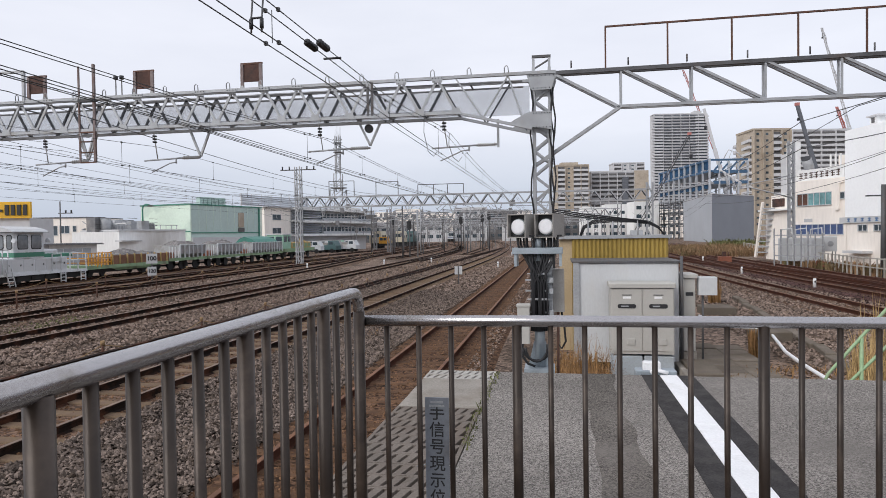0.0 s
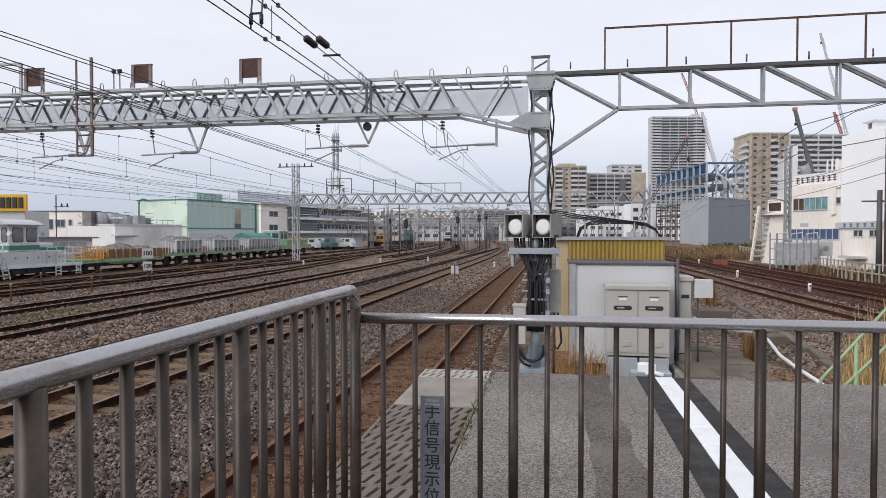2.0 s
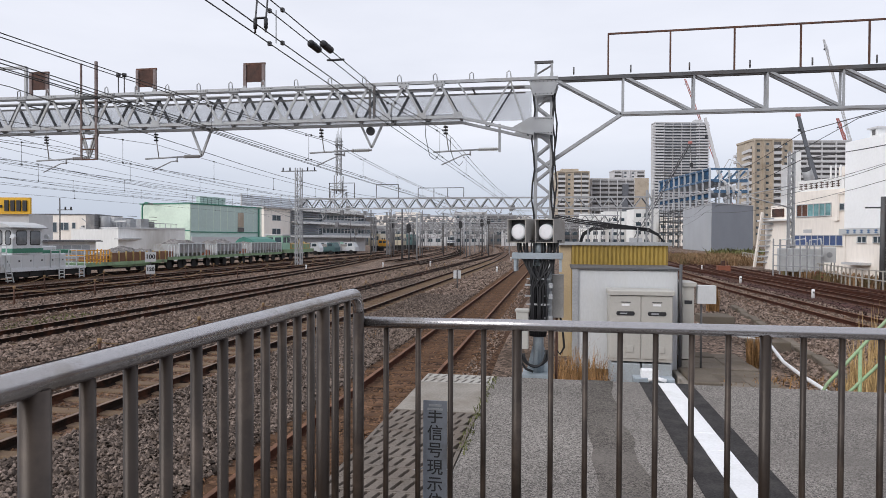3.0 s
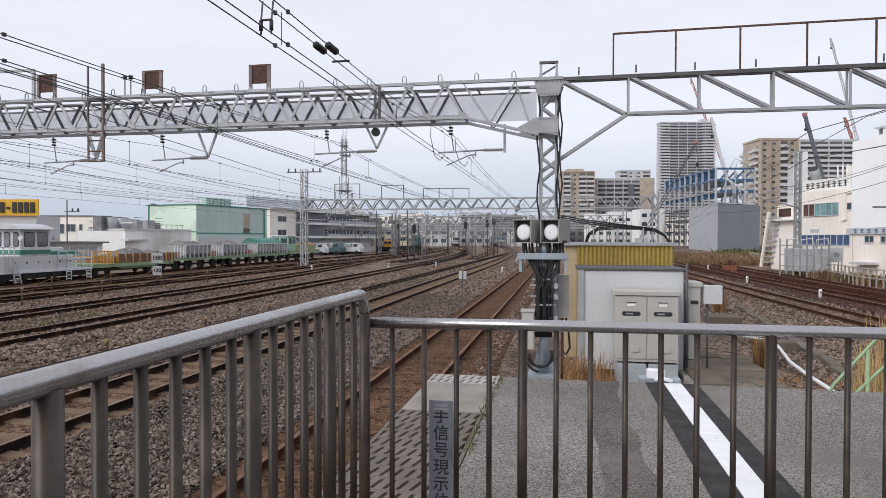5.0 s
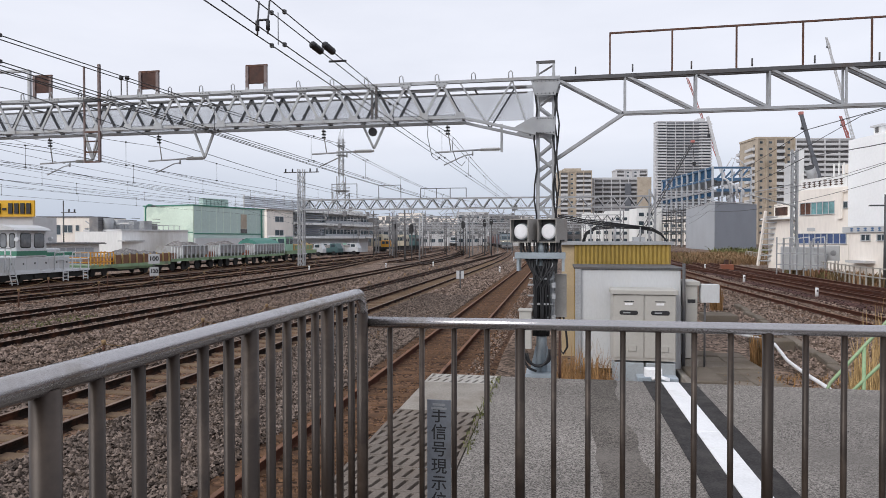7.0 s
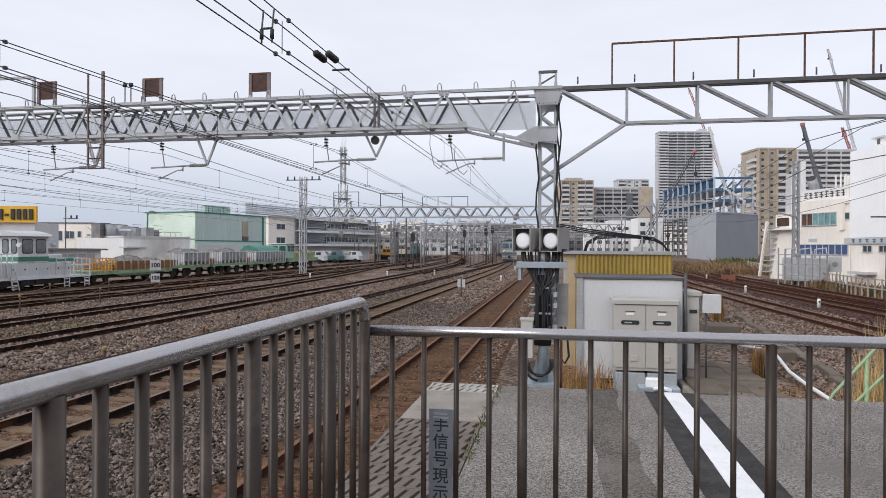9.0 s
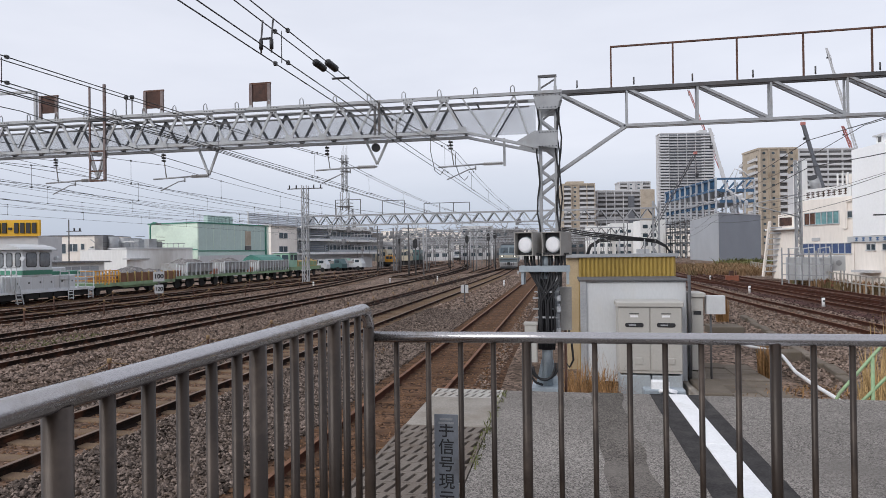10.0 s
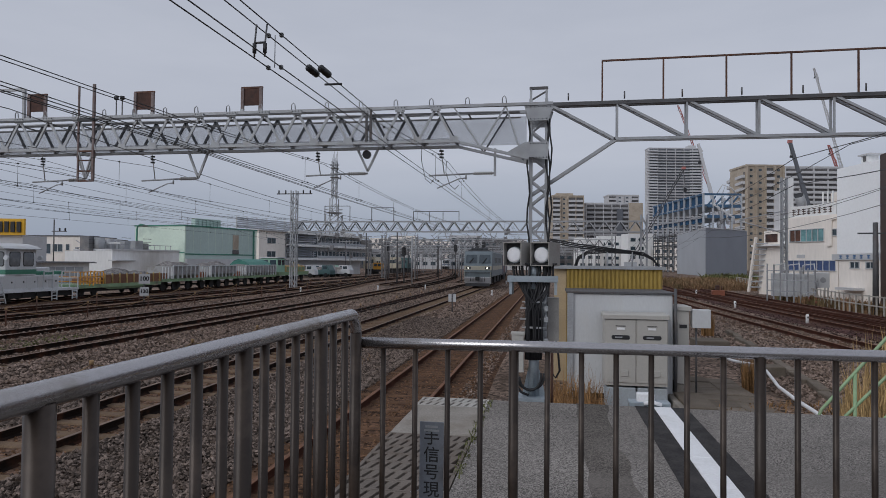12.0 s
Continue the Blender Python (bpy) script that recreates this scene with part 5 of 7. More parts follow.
W_TOWERB = mat("grey_balcony_panel", (0.34,0.34,0.35), 0.8, 0, 0.06, 0.1, 2, 0)
W_BLANK = mat("bright_white_wall", (0.95, 0.96, 0.97), 0.7, 0, 0.03, 0.3, 5, 0.02)
W_SHADOWBOX = mat("painted_recess_shade", (0.018, 0.014, 0.014), 0.6, 0, 0.2, 1, 10, 0)
YELLOW_DIRTY = mat("faded_yellow_steel", (0.42, 0.30, 0.12), 0.7, 0, 0.2, 2, 20, 0.05)
FENCE_PALE = mat("pale_fence_paint", (0.38, 0.36, 0.32), 0.6, 0, 0.15, 1, 20, 0.05, (0.30, 0.22, 0.16), 0.3)
RUST_ORANGE = mat("rusty_orange_steel", (0.24, 0.085, 0.05), 0.75, 0.1, 0.25, 1, 20, 0.1)
CONCRETE_WORN = mat("worn_concrete_slab", (0.165, 0.14, 0.115), 0.95, 0, 0.2, 2, 50, 0.25, (0.14, 0.115, 0.09), 0.45, island=0.2)
DRY_STRAW = mat("dry_straw", (0.42, 0.29, 0.14), 0.9, 0, 0.25, 2, 20, 0.0, island=0.5)


def apartment(name, label, p, q, depth, h_, wall, dark, floors, bays, rail, first=0.0, blank=()):
    """A block of flats: window bands painted dark for glass and balcony shade, balcony fronts and piers, storey by
    storey.
    """
    b = Building(name, label, p, q, depth, h_, wall, "apartment building", "apartment blocks")
    fh, bw = (h_ - 1.0) / floors, b.l / bays
    for k in range(floors):
        z = 0.6 + k * fh
        if z + fh < first:
            continue
        for i in range(bays):
            if i in blank:
                b.box("window", (i + 0.35) * bw, (i + 0.65) * bw, z + fh * 0.4, z + fh * 0.75, 0, 0.06, GLASS)
                continue
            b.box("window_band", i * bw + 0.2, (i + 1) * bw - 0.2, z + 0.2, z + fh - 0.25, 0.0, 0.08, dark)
            b.box("balcony", i * bw + 0.25, (i + 1) * bw - 0.25, z - 0.12, z + fh * 0.42, 0.0, 1.3, rail)
    for i in range(bays + 1):
        b.box("pier", i * bw - 0.22, i * bw + 0.22, 0, h_, 0, 1.38, wall)
    b.box("parapet", -0.4, b.l + 0.4, h_, h_ + 0.9, -depth, 0.4, wall)
    return b


# east side, far to near
tw = apartment("tower_block", "tall dark grey residential tower with white balcony corners", (104.2, 730.5), (160.5, 740), 14, 129, W_TOWER, W_TOWERD, 41, 6, W_TOWERB, 20)
for k in range(7, 41):
    z = 0.6 + k * 128 / 41
    for u0, u1 in ((-3, 9), (44, 58)):
        tw.box("corner_balcony", u0, u1, z - 0.2, z + 1.4, 0, 2.6, W_TOWER)
for k in range(7, 41):
    tw.box("slab_edge", 9, 44, 0.4 + k * 128 / 41, 0.8 + k * 128 / 41, 1.3, 1.7, W_TOWER)
tw.box("roof_plant", 44, 52, 129.9, 133, -12, -2, W_TOWER)
aa = apartment("apartment_building", "beige tiled apartment block with corner balconies", (0.2, 427), (20.2, 430.4), 16, 46.0, W_BEIGE, W_SHADE, 15, 4, W_TOWER, 6, blank=(1,))
aa.box("roof_house", 3, 14, 46.5, 48.5, -10, -2, W_BEIGE)
ab = apartment("apartment_building", "long grey apartment slab with rows of balconies", (22.5, 441), (50.5, 445.5), 14, 42.3, W_TOWER, W_SHADE, 14, 5, W_TOWERB, 6)
ab.box("end_wing", 28.2, 37.5, -0.2, 43.2, -12, 1.6, W_BEIGE)
ab.box("stair_core", 20, 24, 10, 39, 1.4, 2.2, W_TOWERD)
apartment("apartment_building", "pale tall apartment block behind the slab", (47, 560), (72, 564), 16, 60, W_TOWER, W_SHADE, 19, 4, W_TOWER, 36, blank=(1, 2))
tb = apartment("apartment_building", "tan tiled apartment tower with small windows", (89.6, 320), (106.4, 323), 17, 48.6, W_BEIGE, W_SHADE, 16, 4, W_TOWER, 6, blank=(0, 1, 3))
tb2 = Building("apartment_building", "stepped balcony wing of the tan apartment tower", (88.5, 345), (89.2, 321), 3, 46, W_BEIGE, "apartment building", "apartment blocks")
for k in range(15):
    tb2.box("balcony", 0, 24, 1.5 + 3 * k, 2.8 + 3 * k, 0, 1.4, W_TOWER)
    # flat dark band, painting in the shade above each balcony front
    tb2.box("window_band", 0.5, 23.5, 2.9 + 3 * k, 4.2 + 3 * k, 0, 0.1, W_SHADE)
apartment("apartment_building", "grey apartment block with long balconies", (143, 431), (178, 437), 15, 63.5, W_TOWER, W_SHADE, 20, 4, W_TOWER, 30)
for x, y, w_, h_, m_ in ((2, 300, 14, 11, W_WHITE), (18, 310, 22, 9, W_CREAM), (44, 300, 10, 12, W_WHITE), (60, 260, 9, 14, W_WHITE), (-8, 330, 9, 10, W_GREYL)):
    b = Building("town_building", "small pale town building in the distance", (x, y), (x + w_, y + 2), 10, h_, m_, group="town buildings")
    for k in range(int(h_ / 3)):
        for i in range(int(w_ / 2.5)):
            b.box("window", 0.7 + 2.5 * i, 2.2 + 2.5 * i, 1 + 3 * k, 2.3 + 3 * k, 0, 0.08, GLASS)

# steel frame under construction
cs = thing("steel_frame_building", (45.6, 207.2, -0.2), "steel-framed building under construction with blue netting", "construction site")
FA, FB, FC = Vector((37.7, 252.6, 0)), Vector((45.6, 207.2, 0)), Vector((57.0, 209.2, 0))


def frame_at(f, z, face=0):
    """A point on the long west face (0) or the south face (1)."""
    v = FA.lerp(FB, f) if face == 0 else FB.lerp(FC, f)
    return (v.x, v.y, z)


for face, n in ((0, 9), (1, 4)):
    for i in range(n + 1):
        if face and not i:
            continue
        Shape().beam(frame_at(i / n, -0.2, face), frame_at(i / n, 24.4 if face == 0 else 23.6, face), 0.55).make("column", W_GREYL, cs)
    for z in (5, 9, 13, 17, 20.6, 24):
        Shape().beam(frame_at(0, z, face), frame_at(1, z, face), 0.35, 0.6).make("girder", GALV if z < 20 else BLUE_STEEL, cs)
FD = FA + (FC - FB)
for z in (5, 9, 13, 17, 20.6):
    Shape().prism([(q.x, q.y) for q in (FA, FB, FC, FD)], "z", z - 0.25, z).make("floor_deck", W_GREYL, cs)
for f in (0.0, 0.25, 0.5, 0.75):
    q = FD.lerp(FC, f)
    Shape().beam((q.x, q.y, -0.2), (q.x, q.y, 24), 0.5).make("column", W_GREYL, cs)
for lo_z, hi_z, f0 in ((20.9, 23.8, 0.0), (15.2, 16.9, 0.0)):
    n = 16
    for i in range(n):
        a, b = f0 + (1 - f0) * i / n, f0 + (1 - f0) * (i + 0.96) / n
        dip = 0.5 * abs(math.sin(i * 1.7))
        o = Vector((0.30, 0.05, 0))
        pa, pb = Vector(frame_at(a, 0)) + o, Vector(frame_at(b, 0)) + o
        vs = [(q.x + d, q.y, z) for d in (0, 0.06) for q, z in ((pa, lo_z + dip), (pb, lo_z + 0.5 * abs(math.sin((i + 1) * 1.7))), (pb, hi_z), (pa, hi_z))]
        Shape().add(vs, [(0, 1, 2, 3), (7, 6, 5, 4), (0, 4, 5, 1), (1, 5, 6, 2), (2, 6, 7, 3), (3, 7, 4, 0)]).make("safety_net", BLUE_NET, cs)
for i in range(4):
    Shape().beam(frame_at(0.12 + 0.2 * i, 20.8, 1), frame_at(0.32 + 0.2 * i, 23.4, 1), 0.45).make("brace", BLUE_STEEL, cs)
for z in (17.2, 20.4):
    Shape().beam(frame_at(0.1, z, 1), frame_at(1, z, 1), 0.5, 0.9).make("girder", BLUE_STEEL, cs)
# scaffold in front of the west face, and a loading frame on the roof
for i in range(20):
    x, y, _ = frame_at(i / 19, 0)
    Shape().beam((x - 1.6, y, -0.2), (x - 1.6, y, 13 + i % 2), 0.14).make("scaffold_pole", GALV_DARK, cs)
for z in (2, 4, 6, 8, 10, 12):
    a, b = frame_at(0, z), frame_at(1, z)
    Shape().beam((a[0] - 1.6, a[1], z), (b[0] - 1.6, b[1], z), 0.14).make("scaffold_pole", GALV_DARK, cs)
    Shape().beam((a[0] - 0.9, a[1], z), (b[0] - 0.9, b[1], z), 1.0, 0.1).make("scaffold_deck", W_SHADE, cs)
for k in range(3):
    Shape().tube([frame_at(0.25 + 0.2 * k, 21 - 1.5 * k, 1), frame_at(0.4 + 0.2 * k, 20 - 1.5 * k, 1), frame_at(0.5 + 0.15 * k, 15, 1)], 0.45, 8).make("air_duct", W_TOWER, cs)
Shape().tube([frame_at(0.35, 24, 1), frame_at(0.5, 27, 1), frame_at(0.75, 26, 1), frame_at(0.9, 24, 1)], 0.14, 6).make("roof_frame", W_TOWER, cs)
Shape().tube([frame_at(0.5, 24, 1), frame_at(0.62, 28, 1), frame_at(0.85, 24, 1)], 0.10, 6).make("roof_frame", W_TOWER, cs)

def crane(label, x, y, z0, tip, material, w_=0.7, solid=False):
    t = thing("mobile_crane", (x, y, -0.2), label, "crane", "cranes")
    Shape().box(x - 1.5, y - 3, -0.2, x + 1.5, y + 3, z0).make("carrier", W_GREYL, t)
    a, b_ = Vector((x, y, z0)), Vector(tip)
    s = Shape()
    n = 22
    side = Vector((w_, 0, 0))
    up = (b_ - a).normalized().cross(side).normalized() * w_
    if solid:
        for k in range(3):
            s.beam(a.lerp(b_, k / 3), a.lerp(b_, (k + 1) / 3), w_ * (1.1 - 0.2 * k), w_ * (1.3 - 0.25 * k))
        n = 0
    for dx in (-0.5, 0.5) if not solid else ():
        for dz in (-0.5, 0.5):
            s.beam(a + side * dx + up * dz, b_ + side * dx * 0.5 + up * dz * 0.5, 0.16 * w_)
    for i in range(n):
        p_, q_ = a.lerp(b_, i / n), a.lerp(b_, (i + 1) / n)
        k = 0.5 if i % 2 else -0.5
        s.beam(p_ + side * k - up * 0.5, q_ - side * k - up * 0.5, 0.1 * w_)
        s.beam(p_ - up * k + side * 0.5, q_ + up * k + side * 0.5, 0.1 * w_)
    s.make("boom", material, t)
    Shape().tube([tip, (tip[0] + 0.4, tip[1], tip[2] - 6)], 0.05 * w_ + 0.03, 5).make("hoist_rope", DARK, t)
    Shape().box(tip[0], tip[1] - 0.4, tip[2] - 7, tip[0] + 0.8, tip[1] + 0.4, tip[2] - 6).make("hook_block", DARK, t)
    if material in (W_TOWERD, GALV_DARK):
        Shape().box(tip[0] - 0.55 * w_, tip[1] - 0.6, tip[2] - 0.35 * w_, tip[0] + 0.55 * w_, tip[1] + 0.6, tip[2] + 0.45 * w_).make("boom_head", CRANE_RED, t, "red boom head")


crane("white lattice crane boom over the building site", 60.0, 234.1, 3, (49.9, 234.6, 44.4), W_TOWER, 1.1, True)
crane("dark telescopic crane boom with a red head", 116.9, 303.4, 3, (102.4, 302.2, 56.5), W_TOWERD, 1.6, True)
crane("red and white lattice crane boom above the roofs", 230.0, 514.9, 3, (200.0, 512.2, 91.1), CRANE_RED, 2.2)
crane("pale lattice crane boom in the distance", 208.2, 470.7, 3, (173.9, 468.4, 136), W_TOWER, 1.7)
crane("red and white crane boom behind the tower", 222.6, 828.1, 3, (150.9, 821.2, 196.8), CRANE_RED, 2.6)
crane("dark crane boom with a red head among the scaffolds", 22.8, 196.5, 3, (38.4, 199.8, 31.0), GALV_DARK, 0.9)

gb = thing("grey_site_building", (35.0, 156.7, -0.2), "windowless grey clad building behind the scrub", "building")
Shape().prism([(35.0, 156.7), (48.1, 171.5), (48.6, 208.6), (35.6, 193.8)], "z", -0.2, 11.0).make("wall", W_GREY, gb)
# same cladding as the wall, painted paler to stand for light on it
Shape().prism([(34.93, 156.7), (34.99, 156.72), (35.58, 193.8), (35.52, 193.8)], "z", -0.2, 11.02).make("side_wall", W_GREYL, gb, "side wall painted a paler grey for the light on it")
for x0, y0, x1, y1 in ((35.0, 156.6, 48.1, 171.4), (34.9, 156.7, 35.5, 193.8)):
    Shape().beam((x0, y0, 11.0), (x1, y1, 11.0), 0.12, 0.18).make("roof_edge", W_TOWER, gb)

# works by the line
ho = Building("factory_building", "off-white factory with strip windows and a roof sign", (20.24, 60.17), (22.32, 55.45), 10, 6.6, W_CREAM)
ho.window(0.22, 3.82, 4.52, 5.49, 6, HUT_WHITE, TEAL_GLASS)
ho.window(0.0, 4.96, 2.1, 2.88, 8, HUT_WHITE, BLUE_PANEL)
ho.box("brown_blind", 0.27, 1.36, 4.54, 5.47, 0.017, 0.03, RUST_BAR)
ho.window(4.63, 5.1, 4.92, 5.39, 1)
ho.box("vent", 1.0, 1.85, 3.12, 3.4, 0, 0.05, W_TOWER)
ho.box("roof_sign_board", -0.1, 4.7, 6.6, 7.55, -0.4, -0.3, W_WHITE)
for k in range(8):
    u = 0.15 + 0.55 * k
    for a, b in ((0.04, 0.09), (0.2, 0.25), (0.36, 0.41)):
        ho.box("lettering_bar", u, u + 0.36 - 0.06 * (k % 2), 6.8 + a * 1.2, 6.8 + b * 1.2, -0.3, -0.27, RUST_PANEL)
    ho.box("lettering_bar", u + 0.15, u + 0.2, 6.8, 7.3, -0.3, -0.26, RUST_PANEL)
ho.box("roof_box", 2.5, 4.6, 7.3, 8.6, -4, -2, W_CREAM)
for k in range(5):
    ho.box("roof_pipe", 2.2 + 0.5 * k, 2.3 + 0.5 * k, 6.6, 8.7, -1.5, -1.4, W_WHITE)
ho.bar("drain_pipe", (4.2, 0.12, 4.1), (4.6, 0.12, 4.1), 0.12, W_CREAM)
ho.bar("drain_pipe", (4.6, 0.12, 4.1), (4.6, 0.12, 6.2), 0.12, W_CREAM)
ho.bar("drain_pipe", (4.6, 0.12, 6.2), (5.1, 0.12, 6.25), 0.12, W_CREAM)
du = thing("exhaust_duct", (20.9, 60.5, 6.6), "grey round exhaust duct on the factory roof", "duct")
Shape().tube([(21.5, 60.6, 6.6), (21.48, 60.6, 7.9), (21.15, 60.3, 8.55)], 0.42, 14).make("duct", GALV, du)
# dark end disc on the closed tube, painting the shade inside the duct
Shape().tube([(21.15, 60.3, 8.55), (21.12, 60.27, 8.60)], 0.37, 14).make("mouth", DARK, du)
an = Building("factory_annex", "off-white annex with a leaning stair and tall ducts", (18.99, 64.02), (20.2, 60.25), 7, 4.25, W_CREAM)
an.box("upper_hut", 0.5, 3.0, 4.25, 5.6, -3, -0.2, W_CREAM)
an.box("brown_shutter", 0.78, 2.38, 4.58, 5.31, -0.2, -0.12, RUST_PANEL)
an.box("tall_duct", 3.0, 3.95, 4.25, 10.1, -0.6, 0.05, W_WHITE)
an.box("tall_duct", 0.9, 2.0, 5.6, 9.3, -2, -0.9, W_TOWER)
an.box("canopy", -0.3, 4.0, 4.2, 4.35, -1, 0.6, W_WHITE)
for k in range(9):
    an.box("stair_tread", -0.2 + 0.12 * k, 0.35 + 0.12 * k, 0.4 + 0.5 * k, 0.5 + 0.5 * k, 0, 0.9, W_GREYL)
an.bar("stair_stringer", (-0.2, 0.9, 0), (0.9, 0.9, 5.0), 0.2, W_CREAM)
wb = Building("white_office_building", "white building with a blank upper wall and small windows", (22.34, 55.4), (23.6, 49.3), 12, 3.38, W_CREAM)
wb.box("blank_upper_wall", 0, wb.l, 3.42, 10.15, -12, 0.12, W_BLANK, label="plain white upper wall")
wb.box("sign_band", -0.6, wb.l, 2.95, 3.4, 0.02, 0.16, HUT_WHITE)
for k in range(7):
    u = 0.35 + 0.78 * k
    wb.box("lettering_bar", u, u + 0.32, 3.05, 3.12, 0.16, 0.18, BLUE_INK)
    wb.box("lettering_bar", u, u + 0.32, 3.2, 3.3, 0.16, 0.18, BLUE_INK)
    wb.box("lettering_bar", u + 0.12, u + 0.2, 3.04, 3.32, 0.16, 0.19, BLUE_INK)
wb.window(1.41, 2.43, 2.35, 2.77, 2)
wb.window(3.16, 4.12, 2.35, 2.76, 2)
wb.box("canopy", 0.73, 2.97, 0.65, 0.83, 0, 0.8, W_TOWER)
wb.box("chimney", 0.95, 1.75, 10.15, 11.0, -2, -1.2, W_WHITE)
wb.box("chimney_cap", 0.8, 2.1, 11.0, 11.12, -2.2, -1.0, W_TOWER)
# flat dark plate that paints the shade of the chimney opening
wb.box("chimney_mouth", 1.15, 1.5, 10.55, 10.95, -1.2, -1.18, W_SHADE)
br = Building("brown_tiled_building", "dark brown tiled building with recessed windows", (21.18, 46.3), (21.18, 30), 9, 9.8, W_BROWN)
for z0 in (5.64, 3.42, 1.04):
    # solid panel on the wall, near-black to paint the shade of a recess
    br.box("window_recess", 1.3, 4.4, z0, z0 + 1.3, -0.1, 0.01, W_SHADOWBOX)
    br.box("window", 2.3, 3.3, z0 + 0.1, z0 + 1.2, 0.0, 0.03, GLASS)
    for u in (2.3, 2.8, 3.3):
        br.box("mullion", u - 0.03, u + 0.03, z0 + 0.1, z0 + 1.2, 0.03, 0.06, HUT_WHITE)
br.box("roof_slope", 0, 16.3, 9.8, 10.6, -9, -1.2, W_BROWN)

# tank frame and fence by the line
tk = thing("tank_frame", (15.8, 51.3, -0.2), "white tanks inside a grey pipe frame", "tank frame")
for i in range(8):
    x, y = 15.8 + 0.33 * i, 51.3 - 0.38 * i
    Shape().beam((x, y, -0.2), (x, y, 2.6 - 0.05 * i), 0.08).make("upright", GALV, tk)
for z in (0.6, 1.4, 2.1):
    Shape().beam((15.8, 51.3, z), (18.2, 48.5, z), 0.07).make("rail", GALV, tk)
for i in range(4):
    Shape().box(16.3 + 0.55 * i, 51.4 - 0.6 * i, 0.2, 16.9 + 0.55 * i, 52.1 - 0.6 * i, 1.9, 0.05).make("tank", HUT_WHITE, tk)
for i in range(3):
    Shape().tube([(16.2 + 0.7 * i, 51.0 - 0.8 * i, 1.9), (16.2 + 0.7 * i, 51.0 - 0.8 * i, 2.5), (16.7 + 0.7 * i, 50.4 - 0.8 * i, 2.6), (16.75 + 0.7 * i, 50.35 - 0.8 * i, 1.9)], 0.05, 6).make("pipe", HUT_WHITE, tk)
wbx = thing("white_unit", (19.2, 50.6, -0.2), "white boxed outdoor unit on legs beside the works wall", "outdoor unit")
Shape().box(18.8, 50.3, 0.9, 19.7, 51.0, 2.0, 0.05).make("case", HUT_WHITE, wbx)
Shape().tube([(19.25, 50.29, 1.45), (19.25, 50.31, 1.45)], 0.2, 14).make("fan_grille", GALV, wbx)
for x in (18.85, 19.6):
    for y in (50.35, 50.9):
        Shape().beam((x, y, -0.2), (x, y, 0.9), 0.06).make("leg", GALV, wbx)
ef = thing("pipe_fence", (19.9, 64, -0.2), "pale pipe fence beside the east tracks", "fence")
pts = [(24.5, 92), (22.5, 80), (20, 64.7), (19, 55.3), (18.0, 48), (17.2, 42), (17.0, 36), (17.0, 28), (17.0, 18)]
for (ax, ay), (bx_, by) in zip(pts, pts[1:]):
    for z in (0.35, 0.85):
        Shape().beam((ax, ay, z), (bx_, by, z), 0.06).make("rail", FENCE_PALE, ef)
    n = 7
    for i in range(n):
        Shape().beam((ax + (bx_ - ax) * i / n, ay + (by - ay) * i / n, -0.2), (ax + (bx_ - ax) * i / n, ay + (by - ay) * i / n, 0.9), 0.07).make("post", FENCE_PALE, ef)
rp = thing("rusty_girder_pile", (18.3, 46, -0.2), "pile of rusty orange steel girders by the fence", "girders")
for k in range(4):
    Shape().beam((17.6 + 0.12 * k, 49.5, 0.0 + 0.2 * (k // 2)), (18.2 + 0.12 * k, 43, 0.0 + 0.2 * (k // 2)), 0.18, 0.16).make("girder", RUST_ORANGE, rp)
pm = thing("catenary_mast", (18.2, 55, -0.2), "slender grey lattice mast beside the factory", "mast")
lattice_mast(pm, 18.2, 55, -0.2, 9.5, 0.35, 0.35, 0.5, 0.07, GALV)
Shape().tube([(18.2, 54.8, 5.0), (14.8, 54.8, 6.0)], 0.05, 6).make("bracket_arm", GALV, pm)
Shape().tube([(18.2, 54.8, 6.8), (14.8, 54.8, 6.1)], 0.04, 6).make("bracket_stay", GALV, pm)
# switch machine, orange-brown, and east catenary masts
sw = thing("point_machine", (13.7, 57, -0.2), "small rusty orange trackside machine", "point machine")
Shape().box(13.2, 56.7, -0.2, 14.2, 57.3, 0.35, 0.04).make("case", RUST_ORANGE, sw)
Shape().box(13.5, 56.8, 0.35, 13.8, 57.1, 0.75).make("lamp", RUST_PANEL, sw)
Shape().tube([(14.0, 57, 0.35), (14.0, 57, 0.7)], 0.06, 6).make("lever", RUST_BAR, sw)

# concrete walk, kerb and green stair rails beyond the platform
wk = thing("concrete_walk", (3, 14, -0.2), "worn concrete slabs and cable-trough lids beside the cabinets", "paving", kind="structure")
rng = random.Random(5)
for i in range(13):
    y = 7.4 + 0.62 * i + (0.1 if i > 6 else 0)
    Shape().box(2.75 + 0.02 * rng.random(), y, -0.3, 3.42, y + 0.59, -0.1 + 0.03 * rng.random(), 0.015).make("slab", CONCRETE_WORN, wk)
    Shape().box(3.45, y + 0.05, -0.3, 4.02 - 0.03 * rng.random(), y + 0.63, -0.13 + 0.03 * rng.random(), 0.015).make("slab", CONCRETE_WORN, wk)
    if i < 9:
        Shape().box(2.2, y + 4.3, -0.3, 2.66, y + 4.88, -0.04 + 0.05 * rng.random(), 0.02).make("trough_lid", CONCRETE, wk)
for x, y, dx, dy in ((2.3, 11.6, 0.5, 1.3), (4.55, 21.6, 1.0, 1.0), (4.6, 16.5, 0.9, 0.5)):
    Shape().box(x, y, -0.3, x + dx, y + dy, 0.06, 0.02).make("slab", CONCRETE_WORN, wk)
